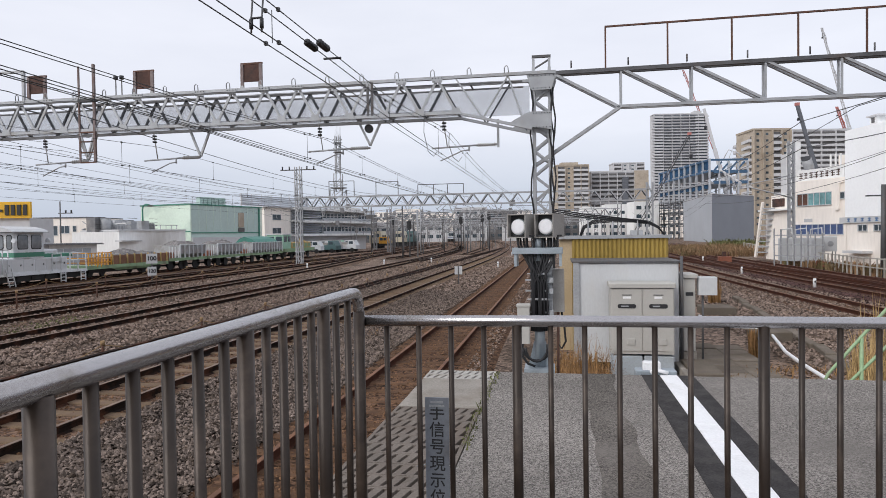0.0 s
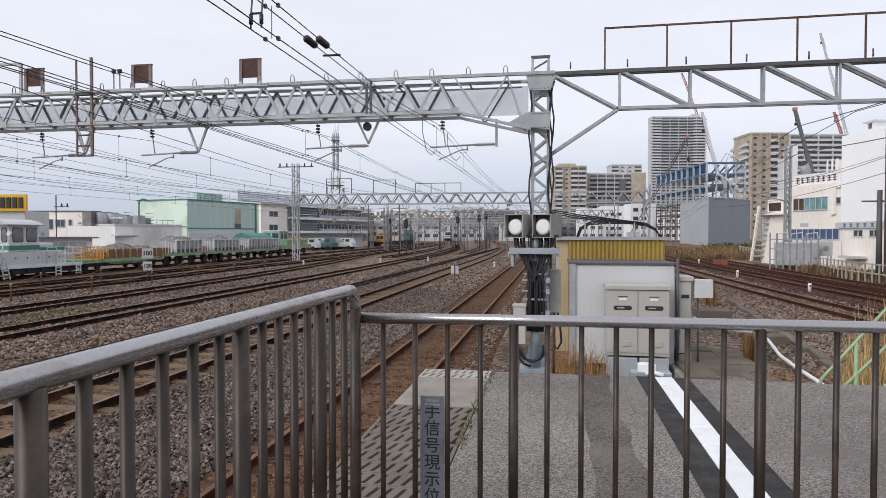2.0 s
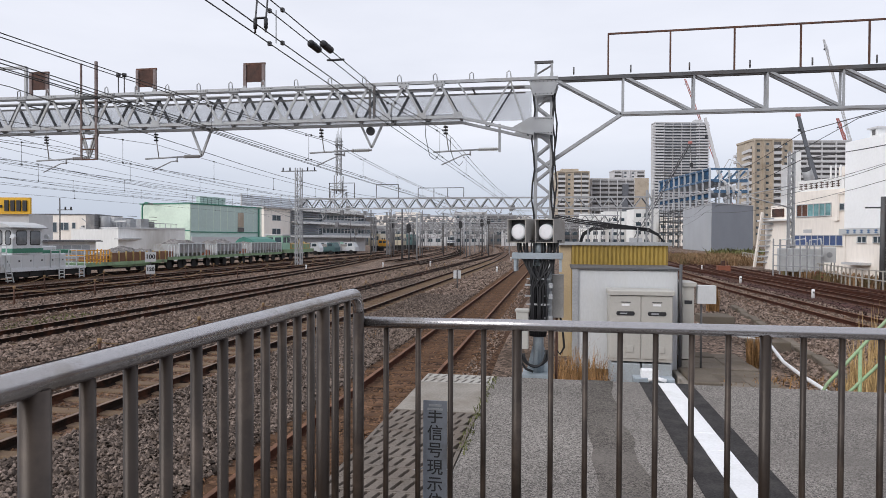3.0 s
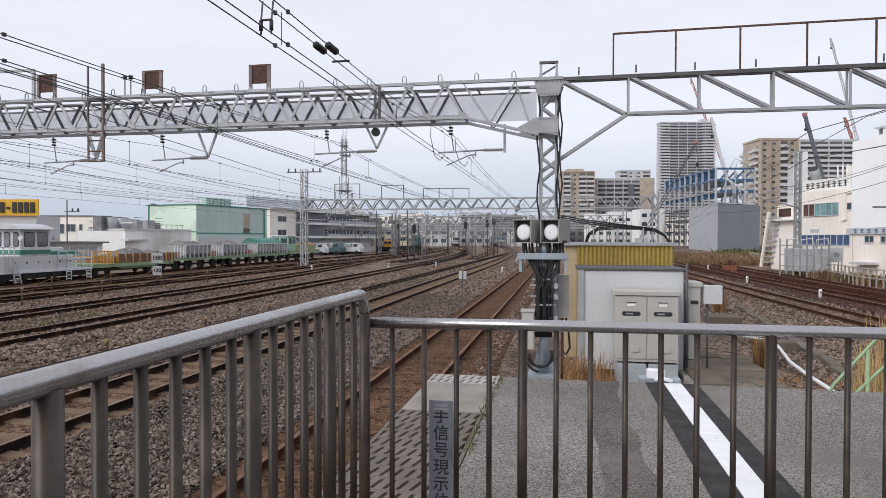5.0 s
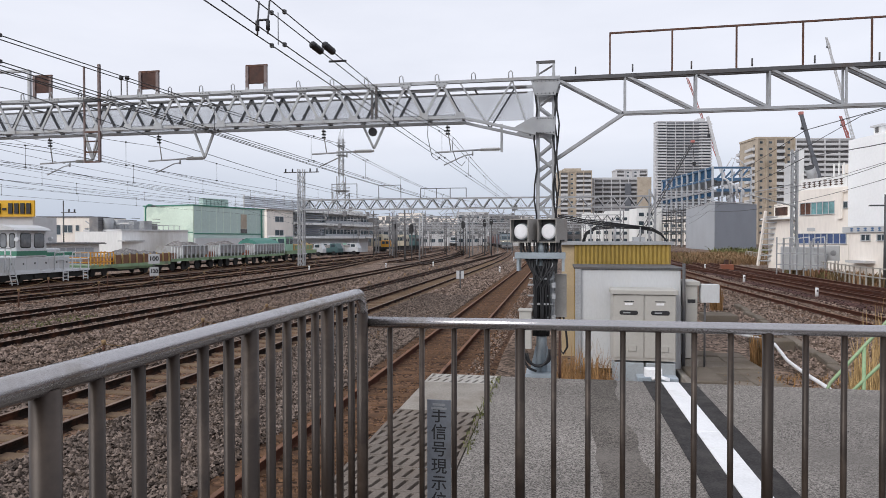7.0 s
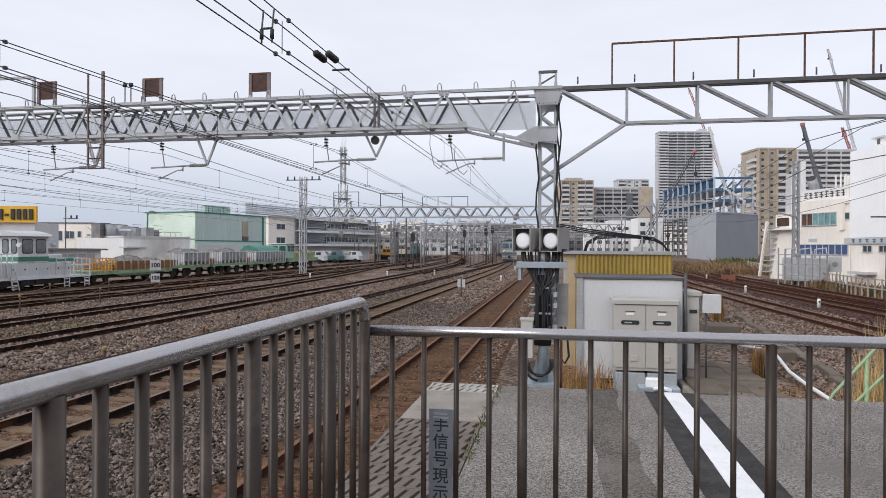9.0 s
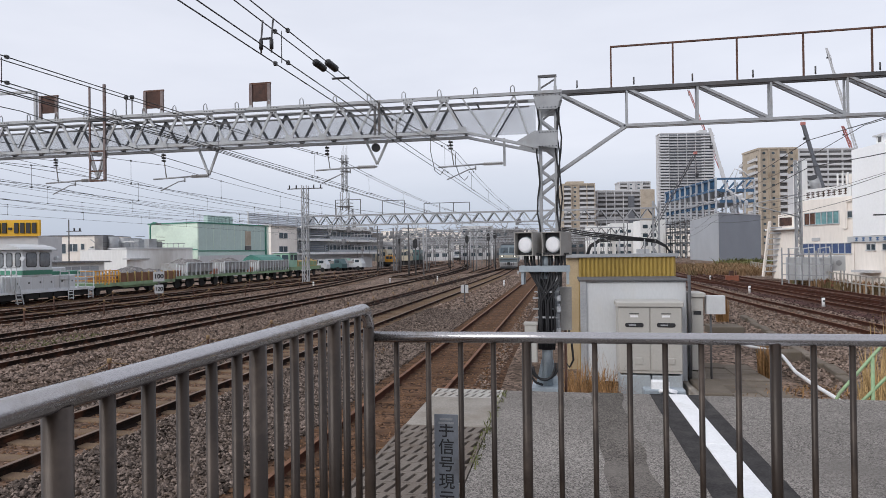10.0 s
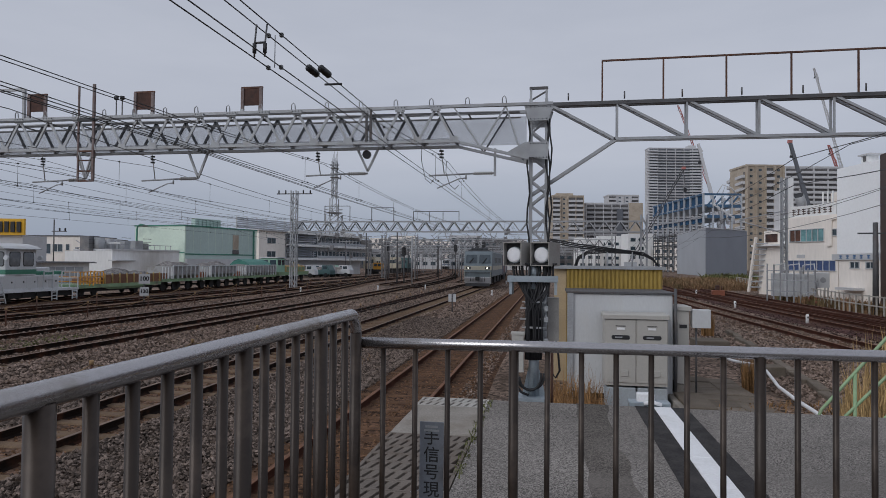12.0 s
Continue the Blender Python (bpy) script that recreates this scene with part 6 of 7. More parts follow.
for i in range(12):
    y = 12 + 1.25 * i
    x = 5.2 + 0.13 * i
    Shape().box(x, y, -0.3, x + 0.22, y + 1.2, -0.09 + 0.03 * rng.random(), 0.02).turn(-6 + 3 * math.sin(i * 2.3), (x, y)).make("trough_lid", CONCRETE_WORN, wk)
kb = thing("white_conduit", (4.6, 14, -0.2), "white painted conduit lying on the ground in a curve", "conduit")
Shape().tube([(4.2, 20.5, -0.06), (4.6, 18.6, -0.04), (4.75, 18.0, -0.04), (5.15, 17.1, -0.02), (4.95, 16.0, -0.02), (4.62, 14.3, -0.02), (4.5, 13, -0.02), (4.45, 11.9, -0.02), (4.35, 10.5, -0.04)], 0.036, 8).make("conduit", WHITE_PAINT, kb)
gr = thing("stair_handrail", (3.2, 7.6, 0.0), "pale green painted pipe handrail rising beside the platform end", "handrail")
for pts in ([(2.86, 7.6, 0.35), (2.86, 7.6, 0.86), (2.89, 7.6, 0.93), (3.62, 7.6, 1.83), (3.69, 7.6, 1.875), (3.76, 7.6, 1.84), (3.78, 7.6, 1.76), (3.78, 7.6, -0.1)], [(2.88, 7.6, 0.58), (3.12, 7.6, 0.86), (3.60, 7.6, 1.385), (3.66, 7.6, 1.42), (3.76, 7.6, 1.42)], [(3.2, 7.6, 0.5), (3.5, 7.6, 0.85), (3.61, 7.6, 0.97), (3.67, 7.6, 0.99), (3.76, 7.6, 0.98)]):
    Shape().tube(pts, 0.017, 10).make("rail", GREEN_PAINT, gr)
Shape().tube([(3.22, 7.6, -0.15), (3.22, 7.6, 1.33)], 0.02, 8).make("post", GREEN_PAINT, gr)
for z in (0.05, 0.3):
    Shape().box(2.8, 7.1, -0.2, 3.1 + 2 * z, 7.9, z).make("step", CONCRETE_WORN, gr)


# ---- dry plants ----
def tuft(name, label, x0, x1, y0, y1, z, n, h, material, seed, lean=0.25, w_=0.009, category="dry grass", shear=0.0):
    r = random.Random(seed)
    s = Shape()
    for _ in range(n):
        x, y = r.uniform(x0, x1), r.uniform(y0, y1)
        x += shear * y
        a, hh = r.uniform(0, 6.283), h * r.uniform(0.45, 1.1)
        dx, dy = math.cos(a), math.sin(a)
        l_ = lean * hh * r.uniform(0.2, 1.2)
        ww = w_ * r.uniform(0.6, 1.4)
        px_, py_ = -dy * ww, dx * ww
        m1, m2 = (x + dx * l_ * 0.4, y + dy * l_ * 0.4, z + hh * 0.6), (x + dx * l_, y + dy * l_, z + hh * (1 - 0.3 * r.random() * lean * 3))
        s.add([(x - px_, y - py_, z), (x + px_, y + py_, z), (m1[0] + px_ * 0.8, m1[1] + py_ * 0.8, m1[2]), (m1[0] - px_ * 0.8, m1[1] - py_ * 0.8, m1[2]), m2], [(0, 1, 2, 3), (3, 2, 4)])
    return tagged(s.make(name, material, fix=False), label, category, kind="stuff")


tuft("dry_grass", "dry orange-brown grass clump beside the white hut", 0.05, 0.7, 10.8, 12.6, -0.2, 240, 0.75, DRY_GRASS, 1, 0.5, 0.006)
tuft("dry_grass", "dry brown grass at the cabinet foot", 0.1, 1.0, 9.0, 11.8, -0.2, 420, 0.42, DRY_GRASS, 2, 0.9, 0.006)
tuft("dry_grass", "tangled dry brown stalks against the white hut", -0.05, 0.85, 9.5, 12.2, -0.2, 650, 0.95, DRY_GRASS, 21, 0.7, 0.004)
tuft("dry_grass", "tall dry orange reed tuft by the slabs", 5.55, 5.95, 25.2, 25.6, -0.2, 260, 1.0, DRY_GRASS, 3, 0.15)
tuft("dry_grass", "dry orange reed tuft by the white conduit", 4.0, 4.3, 14.4, 14.7, -0.2, 240, 0.75, DRY_GRASS, 4, 0.15)
tuft("dry_reeds", "tall dry straw-coloured reeds behind the green handrail", 0.0, 2.6, 8.6, 12.2, -0.2, 2600, 1.15, DRY_STRAW, 5, 0.2, shear=0.41)
tuft("dry_grass", "scattered dry leaves and grass on the slabs", 2.3, 4.4, 8.0, 13.0, -0.12, 260, 0.10, DRY_GRASS, 22, 2.0, 0.007)
tuft("dry_reeds", "tall dry reed stalks near the east track", 6.6, 7.3, 13.5, 16, -0.2, 160, 1.5, DRY_STRAW, 6, 0.25)
tuft("dry_grass", "flattened dry grass on the ground by the conduit", 3.6, 5.2, 9.5, 13.5, -0.2, 500, 0.2, DRY_GRASS, 7, 1.6)
tuft("dry_brush", "dry brown brush on the embankment", 13, 33, 70, 105, -0.2, 12000, 1.15, DRY_BRUSH, 8, 0.9, 0.028)
tuft("green_weeds", "low green shrubs in front of the grey building", 26, 40, 100, 120, -0.2, 2600, 1.5, WEED, 9, 0.9, 0.13, "shrubs")
tuft("dry_brush", "dry brown brush along the pipe fence", 17.3, 19.2, 30, 55, -0.2, 2600, 0.75, DRY_BRUSH, 10, 0.5, 0.04)
tuft("green_weeds", "small green weeds along the platform joint", -0.70, -0.62, 4.4, 6.9, 0.99, 260, 0.05, WEED, 11, 0.9, 0.005, "weeds")
tuft("green_weeds", "patch of green weeds between the yard tracks", -17.0, -15.6, 14, 20, -0.2, 500, 0.12, WEED, 12, 0.9, 0.02, "weeds")
for x0, y0 in ((-4.4, 12), (-5.2, 16), (-4.8, 20), (-9.2, 15)):
    tuft("dry_grass", "thin dry weeds in the ballast", x0, x0 + 0.5, y0, y0 + 2, -0.18, 50, 0.14, DRY_GRASS, int(100 + y0), 0.8, 0.004)

# ---- west side buildings ----
gl = Building("green_warehouse", "pale green metal-clad warehouse with dark green trim", (-53.04, 75.36), (-45.03, 73.65), 14, 6.7, W_GREEN)
gl.box("roof_trim", -0.1, gl.l + 0.1, 6.7, 6.85, -14, 0.1, W_TEAL)
gl.box("trim_band", 0, gl.l, 3.3, 3.42, 0, 0.05, W_TEAL)
g2 = Building("green_warehouse", "grey-green long side of the warehouse with roof units", (-45.0, 73.75), (-41.7, 85.87), 8, 6.66, W_GREEND)
g2.box("roof_trim", -0.05, g2.l, 6.66, 6.8, -8, 0.08, W_TEAL)
g2.box("trim_band", 0, g2.l, 3.12, 3.26, 0, 0.05, W_TEAL)
g2.box("lower_wall", 0, g2.l, -0.2, 2.6, 0, 0.25, W_TOWER)
g2.box("dark_door", 8.2, 11.8, -0.2, 2.5, 0.26, 0.3, W_SHADE)
g2.box("sign_panel", 8.23, 9.29, 3.9, 5.88, 0, 0.08, W_BEIGE)
g2.box("sign_foot", 8.2, 9.3, 3.3, 3.85, 0, 0.12, W_SHADE)
for k in range(7):
    g2.box("roof_unit", 3.3 + 0.66 * k, 3.85 + 0.66 * k, 6.8, 7.9, -2.5, -1.8, W_GREEND)
for k in range(10):
    g2.box("panel_seam", 1.25 * k, 1.25 * k + 0.04, 3.3, 6.66, 0, 0.02, W_GREEN)
g2.box("down_pipe", 12.2, 12.4, 0, 6.6, 0, 0.15, W_TEAL)
lw = Building("low_flat_building", "low white flat-roofed building with rooftop tanks", (-52.67, 64.27), (-45.81, 61.35), 8, 3.38, W_WHITE)
lw.box("parapet", -0.1, lw.l + 0.1, 3.38, 3.55, -8, 0.1, W_TOWER)
lw2 = Building("low_flat_building", "low grey flank of the flat-roofed building with dark openings", (-45.81, 61.45), (-45.26, 71.59), 6, 3.32, W_WHITE)
lw2.box("canopy", -0.7, 10, 2.25, 2.4, 0, 0.9, W_TOWER)
# one dark sheet on the wall, painting the shade of the open bays
lw2.box("dark_opening", 0.3, 9.7, 0.2, 2.2, 0, 0.05, W_SHADE)
for k in range(6):
    lw2.box("door_post", 0.3 + 1.8 * k, 0.5 + 1.8 * k, 0, 2.25, 0.05, 0.15, W_WHITE)
for k in range(11):
    lw2.box("rail_post", 1.0 * k, 1.0 * k + 0.05, 3.32, 4.1, -0.3, -0.25, GALV)
lw2.box("roof_rail", 0, 10.2, 4.06, 4.12, -0.3, -0.25, GALV)
for u, r_, h_ in ((3.2, 0.5, 1.4), (4.4, 0.5, 1.3), (5.6, 0.4, 1.1), (1.5, 0.55, 1.5)):
    Shape().tube([lw2.at(u, -3, 3.3), lw2.at(u, -3, 3.3 + h_)], r_, 14).make("roof_tank", GALV, lw2.t)
for u, h_ in ((0.4, 4.9), (5.4, 4.7), (9.0, 4.4)):
    lw2.box("roof_plant", u, u + 1.1, 3.32, h_, -4.5, -3.4, GALV_PALE)
    for k in range(4):
        lw2.box("plant_rail", u - 0.2, u + 1.3, 3.7 + 0.4 * k, 3.75 + 0.4 * k, -3.2, -3.15, GALV_DARK)
for u in (0.3, 2.2, 4.5, 6.5):
    lw.box("roof_tank", u, u + 0.9, 3.55, 4.7 - 0.2 * (u > 3), -3.5, -2.6, GALV)
for k in range(14):
    lw.box("roof_pipe", 0.2 + 0.5 * k, 0.26 + 0.5 * k, 3.55, 4.5, -1.2, -1.15, GALV)
lw.box("roof_pipe", 0.2, 7, 4.1, 4.3, -1.25, -1.1, HUT_WHITE)
sh = Building("lean_to_shed", "grey lean-to shed with a corrugated roof", (-45.5, 50.6), (-43.6, 55.15), 4, 2.05, W_WHITE)
for k in range(5):
    sh.box("shutter", 0.15 + 0.86 * k, 0.9 + 0.86 * k, 0.2, 1.7, 0, 0.05, W_GREYL)
sh.box("roof_sheet", -0.4, 5.3, 2.05, 2.14, -4, 0.6, GALV_PALE)
for k in range(19):
    sh.box("roof_rib", -0.35 + 0.3 * k, -0.25 + 0.3 * k, 2.14, 2.2, -4, 0.6, GALV_PALE)
tt = Building("two_storey_building", "cream two-storey building with dark windows", (-74.06, 80.99), (-66.35, 82.28), 10, 5.65, W_CREAM)
tt.window(1.39, 3.4, 3.2, 4.53, 2)
tt.window(3.7, 5.1, 3.5, 4.5, 2)
tt.window(5.6, 6.1, 3.7, 4.5, 1)
tt.box("grey_corner", -2.6, 0, -0.2, 5.7, -6, 0, W_GREYL)
tt.box("roof_edge", -0.1, 7.8, 5.65, 5.8, -10, 0.12, W_TOWERD)
up = thing("utility_pole", (-62, 72, -0.2), "dark utility pole with a short crossarm", "utility pole")
Shape().tube([(-62, 72, -0.2), (-62, 72, 7.4)], 0.075, 8).make("pole", GALV_DARK, up)
Shape().beam((-62.3, 72, 5.9), (-60.2, 72, 5.9), 0.1).make("crossarm", GALV_DARK, up)
for x in (-61.2, -60.4):
    Shape().tube([(x, 72, 5.9), (x, 72, 6.3)], 0.1, 6).make("insulator", DARK, up)
lp = thing("street_lamp", (-50.8, 72.5, -0.2), "dark green curved street lamp by the warehouse", "street lamp")
Shape().tube([(-50.8, 72.5, -0.2), (-50.8, 72.5, 6.2), (-50.7, 72.5, 6.6), (-50.3, 72.5, 6.8), (-49.8, 72.5, 6.7)], 0.1, 8).make("pole", W_TEAL, lp)
Shape().box(-50.0, 72.4, 6.55, -49.4, 72.6, 6.68).make("lamp_head", GALV_DARK, lp)
st = thing("outdoor_stair", (-60, 75, -0.2), "grey steel stair beside the cream building", "stair")
for k in range(9):
    Shape().box(-61 + 0.42 * k, 74.6, 3.9 - 0.28 * k, -60.5 + 0.42 * k, 75.6, 3.96 - 0.28 * k).make("tread", GALV, st)
Shape().beam((-61, 74.6, 4.9), (-57.2, 74.6, 2.4), 0.08).make("handrail", GALV, st)
Shape().beam((-61, 74.6, 3.9), (-57.2, 74.6, 1.4), 0.3, 0.12).make("stringer", GALV, st)
Shape().beam((-61, 75, -0.2), (-61, 75, 4.0), 0.15).make("post", GALV, st)
Shape().beam((-57.3, 75, -0.2), (-57.3, 75, 1.5), 0.15).make("post", GALV, st)
bb = thing("billboard", (-45.5, 48.6, -0.2), "yellow billboard with dark lettering bars on a grey hut", "billboard")
Shape().box(-52, 48.3, 4.45, -44.5, 48.5, 5.85).turn(10, (-44.5, 48.4)).make("board", YELLOW_SIGN, bb)
for k in range(9):
    x = -45.1 - 0.52 * k
    if k == 4:
        Shape().box(x, 48.2, 5.0, x + 0.3, 48.29, 5.2).turn(10, (-44.5, 48.4)).make("lettering_bar", INK, bb)
        continue
    Shape().box(x, 48.2, 4.7, x + 0.34, 48.29, 5.6).turn(10, (-44.5, 48.4)).make("lettering_bar", INK, bb)
Shape().box(-51, 48.6, -0.2, -44.8, 52, 4.45).turn(10, (-44.5, 48.4)).make("hut", W_TOWER, bb)
lv = Building("louvred_building", "grey rail depot office with louvres and window rows", (-45.71, 106), (-39.57, 130.35), 14, 7.45, W_TOWER)
for z in (2.6, 5.0, 7.2):
    lv.box("floor_slab", 0, lv.l + 1, z, z + 0.4, 0, 1.4, W_WHITE)
for z in (3.1, 5.6):
    lv.box("window_band", 8, 25, z + 0.1, z + 1.2, 0, 0.1, GLASS)
    lv.box("balcony_front", 8, 25.5, z - 0.15, z + 0.35, 1.2, 1.3, W_GREYL)
    for k in range(14):
        lv.box("mullion", 8 + 1.25 * k, 8.15 + 1.25 * k, z, z + 1.4, 0.1, 0.2, W_TOWER)
for k in range(11):
    lv.box("louvre", 0, 7.8, 2.9 + 0.42 * k, 3.1 + 0.42 * k, 0.3, 0.9, W_GREY)
for k in range(6):
    lv.box("roof_louvre", -9, 9, 7.8 + 0.3 * k, 8.02 + 0.3 * k, -3, -2.8, W_GREYL)
for k in range(8):
    lv.box("roof_post", -9 + 2.5 * k, -8.9 + 2.5 * k, 7.4, 9.7, -3.1, -2.9, W_TOWER)
lv2 = Building("louvred_building", "cream end of the depot office", (-47.12, 98.66), (-45.71, 105.9), 8, 7.4, W_CREAM)
lv2.window(2.16, 4.52, 5.4, 6.26, 2)
lv2.window(2.13, 4.49, 3.1, 4.0, 2)
lv2.box("roof_edge", -0.3, 7.3, 7.4, 7.6, -8, 0.5, W_TOWER)
rt = thing("radio_tower", (-60.3, 173, -0.2), "grey steel lattice radio tower with platforms", "radio tower")
for z0, z1, wd in ((13, 15.5, 3.6), (15, 20, 1.9), (20, 30.5, 1.15)):
    lattice_mast(rt, -60.3, 173, z0 if z0 > 13 else -0.2, z1, wd, wd, 1.8 if z0 > 13 else 2.6, 0.16, GALV)
for z, r_ in ((16.0, 2.4), (26.0, 1.3), (28.6, 1.2)):
    for a in range(12):
        p0, p1 = (2 * math.pi * q / 12 for q in (a, a + 1))
        for dz in (0.0, 0.9):
            Shape().beam((-60.3 + r_ * math.cos(p0), 173 + r_ * math.sin(p0), z + dz), (-60.3 + r_ * math.cos(p1), 173 + r_ * math.sin(p1), z + dz), 0.12).make("platform_rail", GALV, rt)
    Shape().tube([(-60.3, 173, z - 0.1), (-60.3, 173, z)], r_, 12).make("platform", GALV, rt)
for k in range(6):
    Shape().tube([(-61 + 0.3 * k, 173, 29), (-61 + 0.3 * k, 173, 31.5 + (k % 3))], 0.05, 5).make("antenna", GALV, rt)
# distant town along the horizon
rng = random.Random(21)
for k in range(46):
    x = -150 + 4.2 * k + rng.uniform(-1.5, 1.5)
    y = 230 + rng.uniform(0, 120)
    w_, h_ = rng.uniform(8, 20), rng.uniform(6, 15)
    b = Building("town_building", "small pale town building in the distance", (x * y / 260, y), (x * y / 260 + w_, y + 2), 8, h_, rng.choice((W_TOWERB, W_CREAM, W_WHITE, W_TOWER, W_SHADE, W_CREAM, W_WHITE)), group="town buildings")
    for i in range(int(h_ / 3.2)):
        for j in range(int(w_ / 3)):
            b.box("window", 0.8 + 3 * j, 2.6 + 3 * j, 1.2 + 3.1 * i, 2.5 + 3.1 * i, 0, 0.08, GLASS)


# ---- parked works train on the yard track ----
YT = -31.0
T_WHITE = mat("works_white_paint", (0.62, 0.64, 0.66), 0.5, 0, 0.08, 1, 30, 0.03, (0.42, 0.40, 0.37), 0.3)
T_GREEN = mat("works_green_band", (0.05, 0.20, 0.13), 0.5, 0, 0.1, 1, 30, 0.03)
T_ORANGE = mat("safety_orange", (0.62, 0.30, 0.03), 0.55, 0, 0.15, 1, 30, 0.03)
T_FRAME = mat("faded_green_frame", (0.22, 0.33, 0.19), 0.6, 0, 0.15, 1, 30, 0.05, (0.13, 0.12, 0.08), 0.35)
T_BROWN = mat("rusty_board", (0.19, 0.095, 0.055), 0.8, 0, 0.25, 1, 30, 0.1)
T_GREY = mat("hopper_grey", (0.33, 0.33, 0.34), 0.6, 0.1, 0.12, 1, 30, 0.05, (0.20, 0.16, 0.13), 0.35)
T_LOAD = mat("stone_load", (0.20, 0.19, 0.185), 0.95, 0, 0.3, 1.5, 20, 0.6, speck=0.5, cells=14)
T_TARP = mat("green_tarpaulin", (0.05, 0.20, 0.16), 0.6, 0, 0.15, 1, 10, 0.1)
CAB_GLASS = glass("cab_glass", (0.17, 0.18, 0.19))
T_MINT = mat("mint_green_paint", (0.30, 0.50, 0.38), 0.5, 0, 0.1, 1, 20, 0.03)
T_UNDER = mat("black_underframe", (0.02, 0.02, 0.021), 0.7, 0.1, 0.2, 1, 30, 0.05)


def wheels(t, ys, x=YT, r=0.36, material=None):
    for y in ys:
        for sx in (-0.56, 0.56):
            Shape().tube([(x + sx - 0.06, y, r), (x + sx + 0.06, y, r)], r, 16).make("wheel", material or T_UNDER, t)
        Shape().tube([(x - 0.5, y, r), (x + 0.5, y, r)], 0.08, 6).make("axle", T_UNDER, t)


ml = thing("works_locomotive", (YT, 34, 0), "white and green diesel works locomotive parked in the yard", "locomotive")
Shape().box(YT - 1.2, 29.6, 0.52, YT + 1.2, 39.2, 0.66).make("deck", T_WHITE, ml)
Shape().box(YT - 0.95, 30.2, 0.18, YT + 0.95, 38.9, 0.52).make("underframe", T_UNDER, ml)
Shape().box(YT - 1.12, 30.6, 0.66, YT + 1.12, 37.2, 1.5, 0.04).make("engine_casing", T_WHITE, ml)
Shape().box(YT - 0.95, 34.9, 1.5, YT + 0.95, 38.0, 1.72, 0.05).make("hood", T_GREEN, ml)
Shape().box(YT - 0.9, 34.95, 1.72, YT + 0.9, 36.6, 1.95, 0.06).make("hood_top", T_WHITE, ml)
for k in range(6):
    y0 = 31.0 + 1.02 * k
    d = Shape().box(YT + 1.12, y0, 0.76, YT + 1.135, y0 + 0.94, 1.42, 0.004).make("casing_door", HUT_WHITE, ml)
    Shape().box(YT + 1.135, y0 + 0.7, 1.06, YT + 1.15, y0 + 0.8, 1.16).make("latch", T_UNDER, d)
cabn = Shape().box(YT - 1.15, 32.2, 1.5, YT + 1.15, 34.9, 3.0, 0.05).make("cab", T_WHITE, ml)
Shape().prism([(YT - 1.35, 3.0), (YT + 1.35, 3.0), (YT + 1.1, 3.16), (YT + 0.4, 3.32), (YT - 0.4, 3.32), (YT - 1.1, 3.16)], "y", 31.8, 35.1).make("roof", HUT_WHITE, cabn)
Shape().beam((YT + 1.36, 31.8, 2.99), (YT + 1.36, 35.1, 2.99), 0.05).make("gutter", GALV, cabn)


def cab_window(ring, parent, side):
    """A window with a rounded black rubber frame; ring: its corners along the wall and in height."""
    a0, a1, z0, z1 = ring
    c = 0.09

    def outline(e):
        return [(a0 + c - e, z0 - e), (a1 - c + e, z0 - e), (a1 + e, z0 + c - e), (a1 + e, z1 - c + e), (a1 - c + e, z1 + e), (a0 + c - e, z1 + e), (a0 - e, z1 - c + e), (a0 - e, z0 + c - e)]
    if side:
        f = Shape().prism(outline(0.045), "x", YT + 1.148, YT + 1.162).make("window_frame", T_UNDER, parent)
        Shape().prism(outline(0), "x", YT + 1.163, YT + 1.17).make("pane", CAB_GLASS, f)
    else:
        f = Shape().prism(outline(0.045), "y", 32.188, 32.202).make("window_frame", T_UNDER, parent)
        Shape().prism(outline(0), "y", 32.18, 32.187).make("pane", CAB_GLASS, f)


for y0, y1 in ((32.55, 33.4), (33.75, 34.6)):
    cab_window((y0, y1, 2.05, 2.8), cabn, True)
for x0, x1 in ((0.72, 1.02), (0.12, 0.46), (-0.46, -0.12), (-1.02, -0.72)):
    cab_window((YT + x0, YT + x1, 2.05, 2.8), cabn, False)
Shape().box(YT + 1.152, 32.2, 1.57, YT + 1.168, 34.9, 1.83).make("green_band", T_GREEN, cabn)
Shape().box(YT - 1.1, 32.184, 1.57, YT + 1.15, 32.198, 1.83).make("green_band", T_GREEN, cabn)
for y in (32.05, 35.05):
    Shape().tube([(YT + 1.1, y, 2.45), (YT + 1.32, y, 2.5)], 0.025, 6).make("lamp_bracket", T_WHITE, cabn)
    Shape().tube([(YT + 1.32, y - 0.1, 2.5), (YT + 1.32, y + 0.08, 2.5)], 0.13, 12).make("work_lamp", T_WHITE, cabn)
Shape().box(YT - 1.15, 29.7, 0.3, YT + 1.15, 30.1, 1.45, 0.04).make("buffer_plate", T_WHITE, ml)
for y in (30.3, 30.75, 31.2, 31.65):
    Shape().beam((YT + 1.18, y, 0.66), (YT + 1.18, y, 2.0), 0.05).make("railing_post", T_WHITE, ml)
for z in (1.6, 2.0):
    Shape().beam((YT + 1.18, 29.8, z), (YT + 1.18, 31.7, z), 0.05).make("railing", T_WHITE, ml)
for y in (35.6, 36.5, 37.4, 38.2, 39.1):
    Shape().beam((YT + 1.18, y, 0.66), (YT + 1.18, y, 1.68), 0.05).make("railing_post", T_WHITE, ml)
for y0, y1 in ((35.6, 36.5), (37.4, 39.1)):
    for z in (1.68, 1.25):
        Shape().beam((YT + 1.18, y0, z), (YT + 1.18, y1, z), 0.05).make("railing", T_WHITE, ml)
